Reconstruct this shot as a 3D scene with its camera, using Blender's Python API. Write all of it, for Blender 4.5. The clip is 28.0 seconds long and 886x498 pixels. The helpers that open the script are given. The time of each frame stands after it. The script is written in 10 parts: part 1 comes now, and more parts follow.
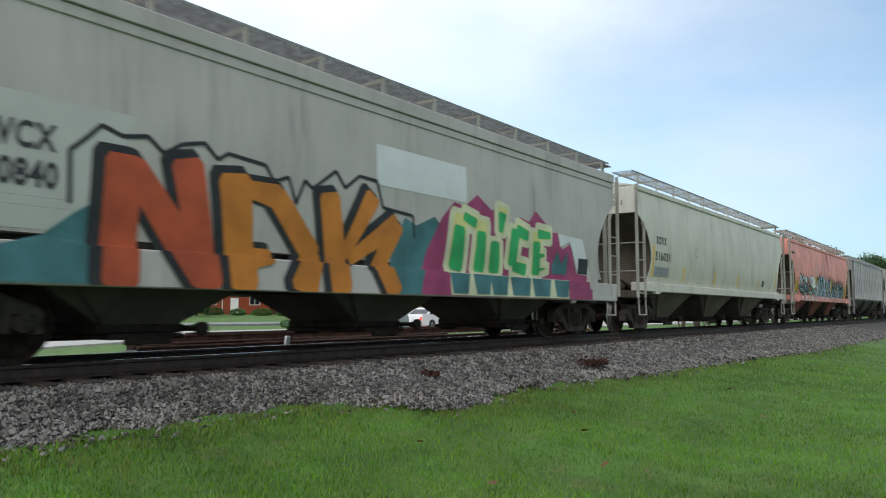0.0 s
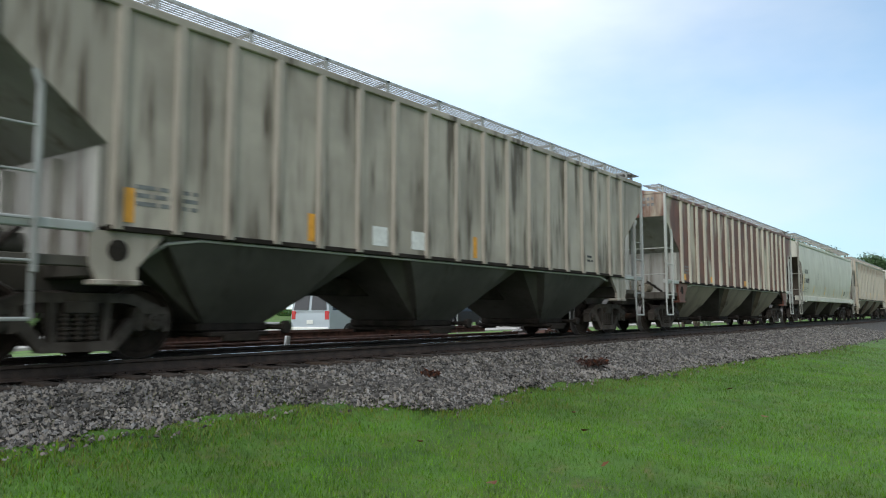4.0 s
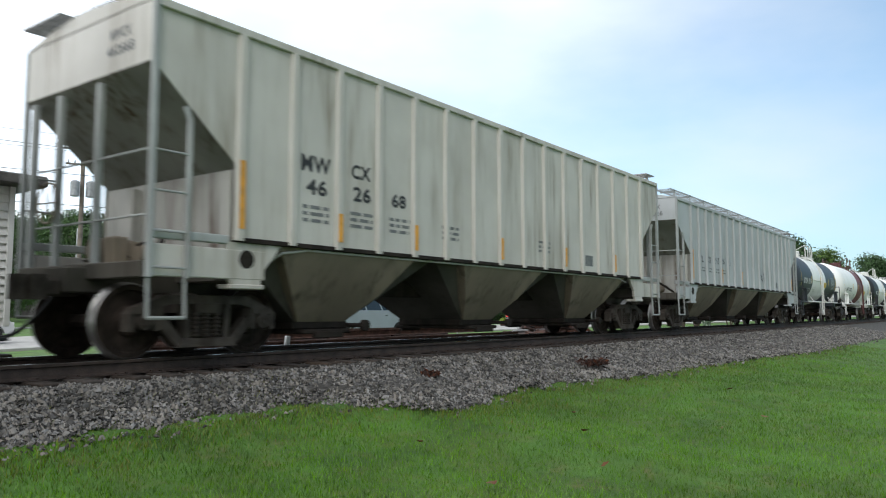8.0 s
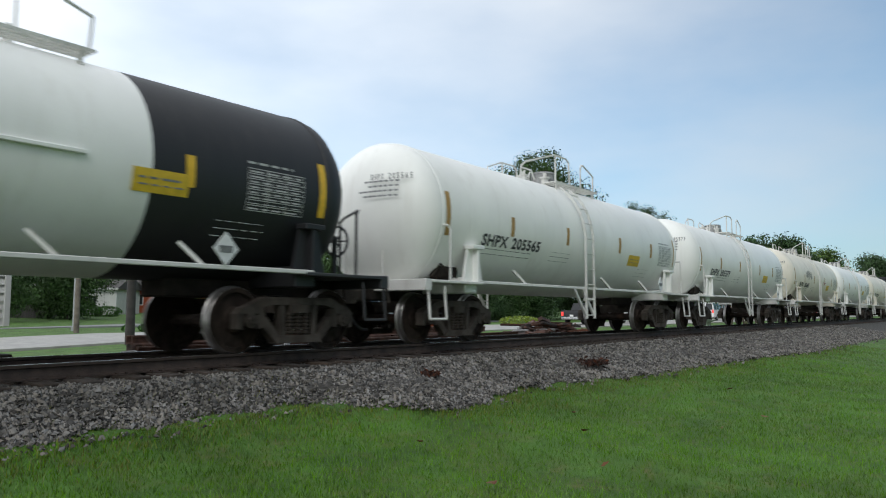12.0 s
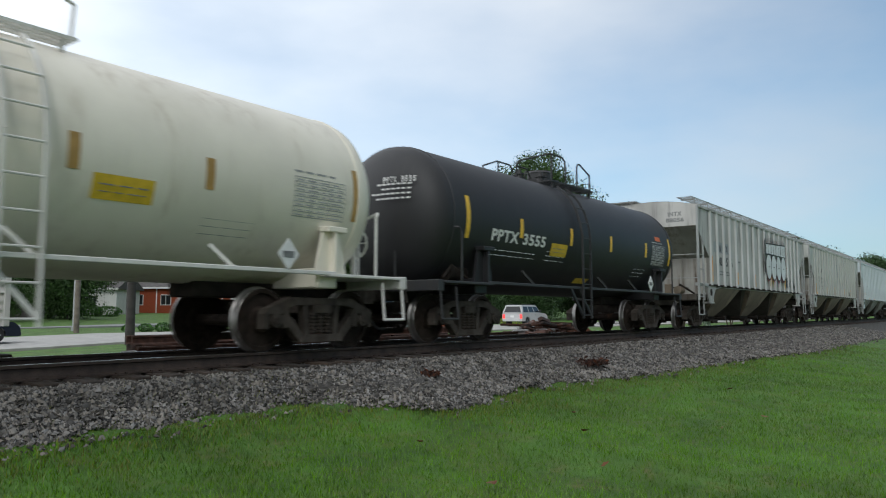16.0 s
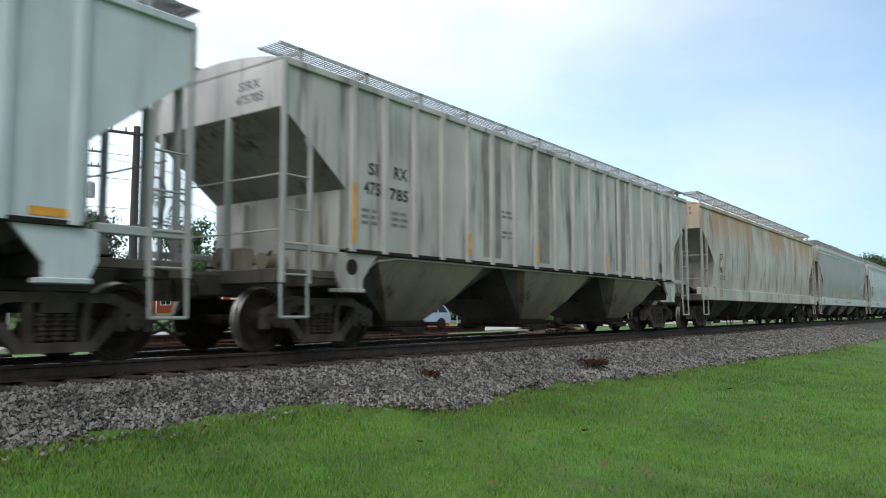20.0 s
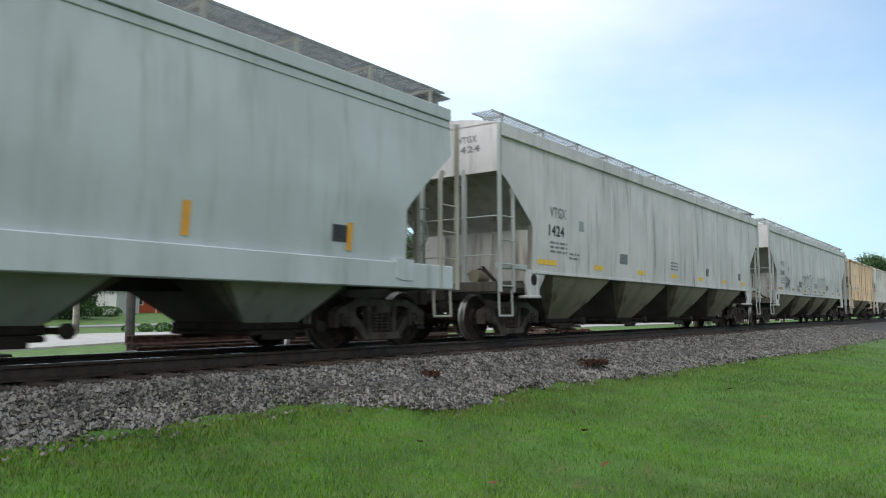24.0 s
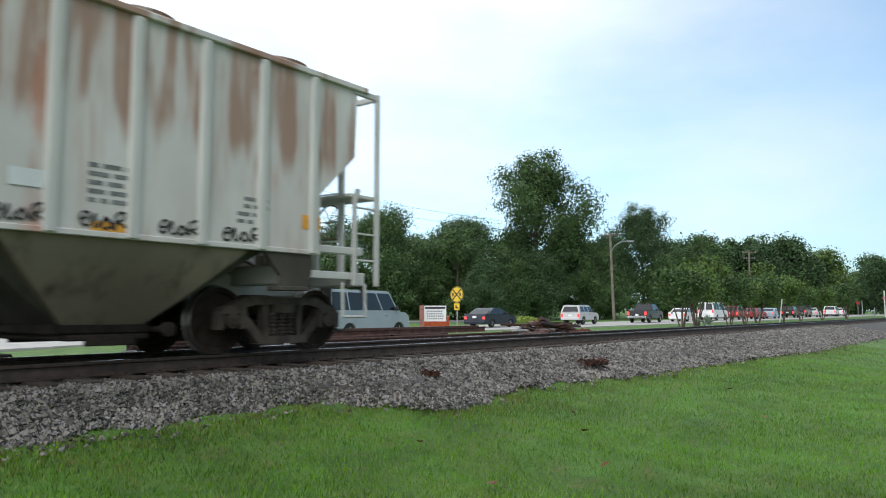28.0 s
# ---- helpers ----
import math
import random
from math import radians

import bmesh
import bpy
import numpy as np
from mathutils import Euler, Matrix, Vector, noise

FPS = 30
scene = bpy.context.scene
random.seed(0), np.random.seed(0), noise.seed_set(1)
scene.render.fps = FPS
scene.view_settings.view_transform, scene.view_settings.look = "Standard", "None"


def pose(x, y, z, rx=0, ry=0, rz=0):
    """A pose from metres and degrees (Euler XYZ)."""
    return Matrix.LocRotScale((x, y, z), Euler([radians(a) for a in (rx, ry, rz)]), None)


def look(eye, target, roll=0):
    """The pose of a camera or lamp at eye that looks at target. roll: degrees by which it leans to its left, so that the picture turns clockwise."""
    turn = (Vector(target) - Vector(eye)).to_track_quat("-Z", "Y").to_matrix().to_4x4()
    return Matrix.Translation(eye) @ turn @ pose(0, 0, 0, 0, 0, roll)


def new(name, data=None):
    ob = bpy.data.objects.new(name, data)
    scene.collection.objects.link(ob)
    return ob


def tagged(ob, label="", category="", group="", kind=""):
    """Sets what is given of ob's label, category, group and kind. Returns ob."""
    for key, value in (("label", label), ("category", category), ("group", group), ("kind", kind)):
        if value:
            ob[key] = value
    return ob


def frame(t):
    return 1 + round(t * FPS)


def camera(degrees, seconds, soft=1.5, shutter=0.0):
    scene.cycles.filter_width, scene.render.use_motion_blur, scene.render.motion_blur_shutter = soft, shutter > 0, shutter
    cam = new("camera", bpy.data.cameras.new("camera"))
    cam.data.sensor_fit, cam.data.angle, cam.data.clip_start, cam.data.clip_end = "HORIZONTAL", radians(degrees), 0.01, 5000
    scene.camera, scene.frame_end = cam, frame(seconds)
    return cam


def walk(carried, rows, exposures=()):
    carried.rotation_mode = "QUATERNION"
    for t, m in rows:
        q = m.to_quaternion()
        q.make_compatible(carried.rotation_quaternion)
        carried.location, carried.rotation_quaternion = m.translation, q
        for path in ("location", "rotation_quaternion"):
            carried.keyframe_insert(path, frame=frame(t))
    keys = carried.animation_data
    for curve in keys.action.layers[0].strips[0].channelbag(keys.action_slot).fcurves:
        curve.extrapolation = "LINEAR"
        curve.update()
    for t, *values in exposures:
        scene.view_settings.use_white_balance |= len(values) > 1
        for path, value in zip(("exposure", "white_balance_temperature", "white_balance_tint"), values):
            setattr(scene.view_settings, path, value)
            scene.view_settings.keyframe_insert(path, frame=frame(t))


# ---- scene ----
# camera on a tripod beside the track; x runs along the rails, z = 0 is the top of the rails
EYE = (0.0, 0.0, 0.564)
EXPOSURE = [(t, e - 0.05, 6150, 8.4 if 9.5 < t < 16 else 9.0) for t, e in ((0, -0.26), (1.0, -0.18), (9.0, -0.18), (10.0, -0.36), (12.0, -0.62), (13.2, -0.78), (15.5, -0.76), (17.2, -0.2), (28, -0.12))]
cam = camera(61.4, 28.0, soft=1.05, shutter=0.13)
walk(cam, [(0, pose(*EYE, 94.86, 0.0, -53.4)), (28, pose(*EYE, 94.86, 0.0, -53.4))], exposures=EXPOSURE)

# ---- sky and sun ----
SUN_DIR = Vector((-0.66, -0.38, 0.65)).normalized()
world = bpy.data.worlds.new("overcast_sky")
scene.world = world
world.use_nodes = True
wn, wl = world.node_tree.nodes, world.node_tree.links
wn.clear()
w_out = wn.new("ShaderNodeOutputWorld")
w_bg = wn.new("ShaderNodeBackground")
w_sky = wn.new("ShaderNodeTexSky")
w_sky.sky_type = "NISHITA"
w_sky.sun_disc = False
w_sky.sun_elevation = math.asin(SUN_DIR.z)
w_sky.sun_rotation = math.atan2(SUN_DIR.x, SUN_DIR.y)
w_sky.air_density, w_sky.dust_density, w_sky.ozone_density = 1.0, 1.2, 1.0
w_tc = wn.new("ShaderNodeTexCoord")
w_map = wn.new("ShaderNodeMapping")
w_map.inputs["Scale"].default_value = (1.0, 1.0, 2.6)
w_map.inputs["Location"].default_value = (0.35, 0.1, 0.2)
w_noise = wn.new("ShaderNodeTexNoise")
w_noise.inputs["Scale"].default_value = 1.6
w_noise.inputs["Detail"].default_value = 7
w_noise.inputs["Roughness"].default_value = 0.5
w_ramp = wn.new("ShaderNodeValToRGB")
w_ramp.color_ramp.elements[0].position = 0.28
w_ramp.color_ramp.elements[0].color = (0.27, 0.27, 0.27, 1)
w_ramp.color_ramp.elements[1].position = 0.86
w_ramp.color_ramp.elements[1].color = (0.96, 0.96, 0.96, 1)
w_gain = wn.new("ShaderNodeMix")
w_gain.data_type, w_gain.blend_type = "RGBA", "MULTIPLY"
w_gain.inputs[0].default_value = 1.0
w_gain.inputs[7].default_value = (0.8, 1.74, 2.05, 1)
w_mix = wn.new("ShaderNodeMix")
w_mix.data_type = "RGBA"
w_bg.inputs["Strength"].default_value = 0.1
wl.new(w_tc.outputs["Generated"], w_map.inputs["Vector"])
wl.new(w_map.outputs["Vector"], w_noise.inputs["Vector"])
# the veil of cloud is thick in the west, thin in the east, and brightest towards the hidden sun
w_dot = wn.new("ShaderNodeVectorMath")
w_dot.operation = "DOT_PRODUCT"
w_dot.inputs[1].default_value = tuple(Vector((-0.42, 0.86, 0.28)).normalized())
w_veil = wn.new("ShaderNodeMath")
w_veil.operation = "MULTIPLY_ADD"
w_veil.inputs[1].default_value = 0.5
w_lum = wn.new("ShaderNodeMath")
w_lum.operation = "MULTIPLY_ADD"
w_lum.inputs[1].default_value, w_lum.inputs[2].default_value = 11.5, 14.0
wl.new(w_dot.outputs["Value"], w_lum.inputs[0])
wl.new(w_lum.outputs["Value"], w_mix.inputs[7])
wl.new(w_tc.outputs["Generated"], w_dot.inputs[0])
w_side = wn.new("ShaderNodeVectorMath")
w_side.operation = "DOT_PRODUCT"
w_side.inputs[1].default_value = tuple(Vector((-0.85, 0.25, 0.45)).normalized())
w_more = wn.new("ShaderNodeMath")
w_more.operation = "ADD"
w_more.inputs[1].default_value = 0.27
wl.new(w_tc.outputs["Generated"], w_side.inputs[0])
wl.new(w_side.outputs["Value"], w_veil.inputs[0])
wl.new(w_noise.outputs["Fac"], w_more.inputs[0])
wl.new(w_more.outputs["Value"], w_veil.inputs[2])
wl.new(w_veil.outputs["Value"], w_ramp.inputs["Fac"])
wl.new(w_sky.outputs["Color"], w_gain.inputs[6])
wl.new(w_gain.outputs[2], w_mix.inputs[6])
wl.new(w_ramp.outputs["Color"], w_mix.inputs[0])
wl.new(w_mix.outputs[2], w_bg.inputs["Color"])
wl.new(w_bg.outputs["Background"], w_out.inputs["Surface"])

sun = new("sun", bpy.data.lights.new("sun", "SUN"))
sun.data.energy, sun.data.angle, sun.data.color = 1.2, radians(14), (1.0, 0.96, 0.9)
sun.matrix_world = look(SUN_DIR * 50, (0, 0, 0))


# ---- materials ----
def mat(name, col, rough=0.7, metal=0.0, scale=6.0, vary=0.15, bump=0.0, bump_scale=40.0, streak=0.0, dirt=(0.10, 0.085, 0.065), rust=0.0,
        rust_col=(0.16, 0.06, 0.03), stretch=0.16, seed=0, per_object=0.0, per_island=0.0, speck=0.0, rust_scale=1.5, spec=0.5):
    """A painted or raw surface: broad tone changes, fine grain, run-down dirt and rust."""
    m = bpy.data.materials.new(name)
    m.use_nodes = True
    n, l = m.node_tree.nodes, m.node_tree.links
    b = n["Principled BSDF"]
    b.inputs["Roughness"].default_value, b.inputs["Metallic"].default_value = rough, metal
    b.inputs["Specular IOR Level"].default_value = spec
    tc = n.new("ShaderNodeTexCoord")

    def field(sc, detail, squash=(1, 1, 1), off=0.0):
        mp, tx = n.new("ShaderNodeMapping"), n.new("ShaderNodeTexNoise")
        mp.inputs["Scale"].default_value = squash
        mp.inputs["Location"].default_value = (seed * 3.7 + off, seed * 1.3, seed * 2.1 - off)
        tx.inputs["Scale"].default_value, tx.inputs["Detail"].default_value = sc, detail
        l.new(tc.outputs["Object"], mp.inputs["Vector"])
        l.new(mp.outputs["Vector"], tx.inputs["Vector"])
        return tx.outputs["Fac"]

    def ramp(src, lo, hi):
        r = n.new("ShaderNodeMapRange")
        r.inputs[1].default_value, r.inputs[2].default_value = lo, hi
        r.interpolation_type = "SMOOTHSTEP"
        l.new(src, r.inputs[0])
        return r.outputs[0]

    def times(src, k):
        q = n.new("ShaderNodeMath")
        q.operation = "MULTIPLY"
        l.new(src, q.inputs[0])
        if isinstance(k, float):
            q.inputs[1].default_value = k
        else:
            l.new(k, q.inputs[1])
        return q.outputs[0]

    def mix(fac, a, c):
        q = n.new("ShaderNodeMix")
        q.data_type = "RGBA"
        l.new(fac, q.inputs[0])
        for s, i in ((a, 6), (c, 7)):
            if isinstance(s, tuple):
                q.inputs[i].default_value = (*s, 1)
            else:
                l.new(s, q.inputs[i])
        return q.outputs[2]

    lo = tuple(max(0.0, c * (1 - vary)) for c in col)
    hi = tuple(min(1.0, c * (1 + vary)) for c in col)
    out = mix(ramp(field(scale, 5), 0.3, 0.7), lo, hi)
    if speck:
        out = mix(times(ramp(field(scale * 9, 2, off=4.0), 0.55, 0.75), speck), out, tuple(c * 0.45 for c in col))
    if per_object or per_island:
        src = n.new("ShaderNodeObjectInfo").outputs["Random"] if per_object else n.new("ShaderNodeNewGeometry").outputs["Random Per Island"]
        k = per_object or per_island
        hs = n.new("ShaderNodeHueSaturation")
        l.new(ramp(src, 0.0, 1.0), hs.inputs["Value"])
        rr = hs.inputs["Value"].links[0].from_node
        rr.inputs[3].default_value, rr.inputs[4].default_value = 1 - k, 1 + k
        # pieces also differ in how strong their colour is
        turn = times(src, 13.7)
        fr = n.new("ShaderNodeMath")
        fr.operation = "FRACT"
        l.new(turn, fr.inputs[0])
        l.new(ramp(fr.outputs[0], 0.0, 1.0), hs.inputs["Saturation"])
        sr = hs.inputs["Saturation"].links[0].from_node
        sr.inputs[3].default_value, sr.inputs[4].default_value = 1 - 0.8 * k, 1 + 0.9 * k
        l.new(out, hs.inputs["Color"])
        out = hs.outputs["Color"]
    if streak:
        runs = ramp(field(2.6, 6, (1, 1, stretch), 9.0), 0.42, 0.78)
        fine = ramp(field(9.0, 4, (1, 1, stretch * 0.6), 2.0), 0.3, 0.8)
        out = mix(times(times(runs, fine), streak * 1.6), out, dirt)
        blot = ramp(field(0.7, 5, off=13.0), 0.45, 0.75)
        out = mix(times(blot, streak * 0.45), out, tuple(0.5 * (a + c) for a, c in zip(dirt, col)))
    if rust:
        spots = ramp(field(rust_scale, 9, (1, 1, stretch * 1.6), 21.0), 0.66 - 0.3 * rust, 0.74 - 0.3 * rust + 0.05)
        tone = mix(ramp(field(7.0, 5, (1, 1, 0.3), 30.0), 0.3, 0.7), rust_col, tuple(min(1, c * 1.9) for c in rust_col))
        out = mix(times(spots, 0.92), out, tone)
    l.new(out, b.inputs["Base Color"])
    if bump:
        bp = n.new("ShaderNodeBump")
        bp.inputs["Strength"].default_value, bp.inputs["Distance"].default_value = bump, 0.02
        l.new(field(bump_scale, 4, off=6.0), bp.inputs["Height"])
        l.new(bp.outputs["Normal"], b.inputs["Normal"])
    return m


def glow(name, col, power):
    m = bpy.data.materials.new(name)
    m.use_nodes = True
    b = m.node_tree.nodes["Principled BSDF"]
    b.inputs["Base Color"].default_value = (*col, 1)
    b.inputs["Emission Color"].default_value = (*col, 1)
    b.inputs["Emission Strength"].default_value = power
    return m


M_TRUCK = mat("cast_steel_grime", (0.06, 0.052, 0.045), 0.85, 0, 5, 0.35, 0.35, 60, streak=0.4, dirt=(0.085, 0.06, 0.042), spec=0.12)
M_WHEEL = mat("wheel_steel", (0.028, 0.021, 0.017), 0.85, 0, 7, 0.35, 0.15, 50, rust=0.3, rust_col=(0.05, 0.028, 0.018), spec=0.12)
M_TREAD = mat("worn_wheel_tread", (0.3, 0.29, 0.28), 0.4, 0.9, 9, 0.15)
M_UNDER = mat("underframe_black", (0.026, 0.022, 0.019), 0.85, 0, 5, 0.3, 0.3, 40, streak=0.3, dirt=(0.07, 0.052, 0.038), spec=0.12)
M_HOSE = mat("rubber_hose", (0.018, 0.018, 0.018), 0.65, 0, 20, 0.2)
M_GRATE = mat("galvanised_grating", (0.27, 0.27, 0.265), 0.6, 0.3, 6, 0.25, streak=0.3)
M_GRATE_PALE = mat("pale_galvanised_grating", (0.42, 0.43, 0.43), 0.6, 0.2, 6, 0.25, streak=0.3)
M_ORANGE = mat("reflective_tape_orange", (0.74, 0.34, 0.03), 0.45, 0, 9, 0.14, streak=0.3)
M_YELLOW = mat("reflective_tape_yellow", (0.78, 0.48, 0.03), 0.45, 0, 9, 0.1, streak=0.2)
M_TAPE_BROWN = mat("faded_reflective_tape", (0.40, 0.24, 0.07), 0.55, 0, 9, 0.14, streak=0.3)
M_BLACK = mat("lettering_black", (0.035, 0.036, 0.04), 0.7, 0, 14, 0.3)
M_SOFTBLACK = mat("faded_lettering", (0.17, 0.175, 0.175), 0.7, 0, 14, 0.25)
M_TABLE = mat("thin_printed_lines", (0.34, 0.345, 0.345), 0.7, 0, 14, 0.2)
M_TABLE_PALE = mat("thin_pale_lines", (0.45, 0.45, 0.44), 0.7, 0, 14, 0.2)
M_WHITE = mat("lettering_white", (0.72, 0.72, 0.70), 0.6, 0, 14, 0.1)
M_PLACARD = mat("placard_white", (0.7, 0.7, 0.7), 0.5, 0, 14, 0.08)
M_LABEL = mat("yellow_label", (0.66, 0.44, 0.03), 0.5, 0, 9, 0.12)


# ---- mesh helpers ----
class Geo:
    """Collects vertices and faces of one mesh."""

    def __init__(self):
        self.v, self.f = [], []

    def add(self, vs, fs):
        o = len(self.v)
        self.v += [tuple(p) for p in vs]
        self.f += [tuple(i + o for i in q) for q in fs]
        return self

    def box(self, x0, x1, y0, y1, z0, z1, c=0.0):
        """A box; c cuts its edges off, so that they catch the light."""
        if not c:
            return self.add([(x, y, z) for x in (x0, x1) for y in (y0, y1) for z in (z0, z1)],
                            [(0, 1, 3, 2), (4, 6, 7, 5), (0, 4, 5, 1), (2, 3, 7, 6), (0, 2, 6, 4), (1, 5, 7, 3)])
        c = min(c, (x1 - x0) / 2.1, (y1 - y0) / 2.1, (z1 - z0) / 2.1)
        ids, vs = {}, []
        for i, x in enumerate((x0, x1)):
            for j, y in enumerate((y0, y1)):
                for k, z in enumerate((z0, z1)):
                    sx, sy, sz = (1, -1)[i] * c, (1, -1)[j] * c, (1, -1)[k] * c
                    for a, p in enumerate(((x, y + sy, z + sz), (x + sx, y, z + sz), (x + sx, y + sy, z))):
                        ids[i, j, k, a] = len(vs)
                        vs.append(p)
        fs = []
        for i in (0, 1):
            fs.append([ids[i, j, k, 0] for j, k in ((0, 0), (1, 0), (1, 1), (0, 1))][::(-1, 1)[i]])
            fs.append([ids[j, i, k, 1] for j, k in ((0, 0), (1, 0), (1, 1), (0, 1))][::(1, -1)[i]])
            fs.append([ids[j, k, i, 2] for j, k in ((0, 0), (1, 0), (1, 1), (0, 1))][::(-1, 1)[i]])
        for a in (0, 1):
            for b in (0, 1):
                fs.append([ids[a, b, 0, 0], ids[a, b, 0, 1], ids[a, b, 1, 1], ids[a, b, 1, 0]])
                fs.append([ids[a, 0, b, 0], ids[a, 0, b, 2], ids[a, 1, b, 2], ids[a, 1, b, 0]])
                fs.append([ids[0, a, b, 1], ids[0, a, b, 2], ids[1, a, b, 2], ids[1, a, b, 1]])
                for k in (0, 1):
                    fs.append([ids[a, b, k, 0], ids[a, b, k, 1], ids[a, b, k, 2]])
        return self.add(vs, fs)

    def bar(self, p, q, w, h=None):
        """A square bar from p to q."""
        p, q = Vector(p), Vector(q)
        d = (q - p).normalized()
        up = Vector((0, 0, 1)) if abs(d.z) < 0.95 else Vector((0, 1, 0))
        a = d.cross(up).normalized() * (w / 2)
        b = a.cross(d).normalized() * ((h or w) / 2)
        vs = [e + i * a + j * b for e in (p, q) for i, j in ((-1, -1), (1, -1), (1, 1), (-1, 1))]
        return self.add(vs, [(0, 3, 2, 1), (4, 5, 6, 7), (0, 1, 5, 4), (1, 2, 6, 5), (2, 3, 7, 6), (3, 0, 4, 7)])

    def rod(self, pts, r, n=6):
        """A round rod through the points."""
        for p, q in zip(pts, pts[1:]):
            self.cyl(p, q, r, n=n)
        return self

    def cyl(self, p, q, r, r2=None, n=12, caps=True):
        p, q = Vector(p), Vector(q)
        d = (q - p).normalized()
        a = d.orthogonal().normalized()
        b = d.cross(a)
        r2 = r if r2 is None else r2
        ring = [(math.cos(2 * math.pi * i / n), math.sin(2 * math.pi * i / n)) for i in range(n)]
        vs = [p + (a * c + b * s) * r for c, s in ring] + [q + (a * c + b * s) * r2 for c, s in ring]
        fs = [(i, (i + 1) % n, n + (i + 1) % n, n + i) for i in range(n)]
        if caps:
            fs += [tuple(range(n))[::-1], tuple(range(n, 2 * n))]
        return self.add(vs, fs)

    def lathe(self, prof, n=24, axis="x", at=(0, 0, 0), squash=1.0):
        """A turned form: prof is (along, radius), turned round the axis."""
        vs, fs = [], []
        for s, r in prof:
            for i in range(n):
                c, k = r * math.cos(2 * math.pi * i / n), r * math.sin(2 * math.pi * i / n)
                p = {"x": (s, c, k), "y": (c, s, k), "z": (c, k, s)}[axis]
                vs.append((p[0] + at[0], p[1] + at[1], p[2] * squash + at[2]))
        for j in range(len(prof) - 1):
            for i in range(n):
                k = (i + 1) % n
                fs.append((j * n + i, j * n + k, (j + 1) * n + k, (j + 1) * n + i))
        fs += [tuple(range(n))[::-1], tuple(range((len(prof) - 1) * n, len(prof) * n))]
        return self.add(vs, fs)

    def prism(self, poly, lo, hi, plane="xz"):
        """A flat outline pulled out along the third axis."""
        n = len(poly)
        put = {"xz": lambda a, b, t: (a, t, b), "yz": lambda a, b, t: (t, a, b), "xy": lambda a, b, t: (a, b, t)}[plane]
        vs = [put(a, b, lo) for a, b in poly] + [put(a, b, hi) for a, b in poly]
        fs = [tuple(range(n))[::-1], tuple(range(n, 2 * n))] + [(i, (i + 1) % n, n + (i + 1) % n, n + i) for i in range(n)]
        return self.add(vs, fs)

    def mesh(self, name, smooth=0.0):
        me = bpy.data.meshes.new(name)
        me.from_pydata(self.v, [], self.f)
        bm = bmesh.new()
        bm.from_mesh(me)
        if len(bm.faces) < 60000:
            bmesh.ops.recalc_face_normals(bm, faces=bm.faces)
        bm.to_mesh(me)
        bm.free()
        if smooth:
            me.polygons.foreach_set("use_smooth", [True] * len(me.polygons))
            me.set_sharp_from_angle(angle=radians(smooth))
        me.materials.append(None)
        return me


MESHES = {}


def kept(key, make):
    """The mesh of that key, made once and shared."""
    if key not in MESHES:
        MESHES[key] = make()
    return MESHES[key]


def part(name, me, material, parent=None, label="", m=None):
    if isinstance(me, Geo):
        me = me.mesh(name)
    ob = new(name, me)
    if not me.materials:
        me.materials.append(None)
    ob.material_slots[0].link = "OBJECT"
    ob.material_slots[0].material = material
    if parent:
        ob.parent = parent
    if m is not None:
        ob.matrix_basis = m
    if label:
        tagged(ob, label)
    return ob


def thing(name, label, category, group="", m=None, kind=""):
    ob = new(name)
    ob.empty_display_size = 0.3
    if m is not None:
        ob.matrix_basis = m
    return tagged(ob, label, category, group, kind)


TEXTS = {}


def letters(word):
    """The flat mesh of a word in the built-in font, one unit high, made once."""
    if word not in TEXTS:
        cu = bpy.data.curves.new("lettering", "FONT")
        cu.body, cu.size, cu.offset, cu.space_character, cu.resolution_u = word, 1.38, 0.042, 1.08, 3
        ob = new("lettering", cu)
        me = bpy.data.meshes.new_from_object(ob)
        bpy.data.objects.remove(ob)
        me.materials.clear()
        me.materials.append(None)
        TEXTS[word] = me
    return TEXTS[word]
# ---- ground, track and road ----
RAIL_Y = 9.256


def line(x, pts):
    return float(np.interp(x, [p[0] for p in pts], [p[1] for p in pts]))


TOE = ((-50, 6.9), (5.5, 6.9), (6.5, 6.95), (6.9, 6.6), (7.15, 6.2), (7.35, 5.5), (8.4, 5.7), (9.3, 6.1), (10.8, 6.5), (12.7, 6.3), (14.9, 5.75), (21.8, 5.6), (27.3, 4.9), (45, 4.7), (800, 4.7))
FAR_LEVEL = ((-60, -0.9), (13, -0.86), (20, -0.62), (31, -0.6), (46, -0.62), (60, -0.54), (80, -0.48), (150, -0.1), (400, 0.2), (4000, 1.0))
ROAD_Y = ((-80, 37), (15, 35.0), (31, 33.2), (46, 31.8), (60, 30.2), (74, 29.2), (100, 27.2), (150, 23.5), (300, 20.5), (700, 20))


def toe_z(x):
    return line(x, ((-50, -0.58), (6.5, -0.6), (9, -0.72), (800, -0.74)))


def ground_z(x, y):
    if y < RAIL_Y:
        t, tz = line(x, TOE), toe_z(x)
        if y > 7.45:
            return -0.26
        if y > t:
            return tz + (y - t) / (7.45 - t) * (-0.26 - tz)
        return max(-1.05, tz - 0.11 * (t - y)) if y > -6 else -1.05
    far = line(x, FAR_LEVEL)
    if y < RAIL_Y + 1.8:
        return -0.26
    if y < 15:
        return -0.26 + (y - RAIL_Y - 1.8) / (15 - RAIL_Y - 1.8) * (far + 0.26)
    if y < 46:
        return far
    return far + (y - 46) * 0.022 if y < 110 else far + 1.4 + (y - 110) * 0.004


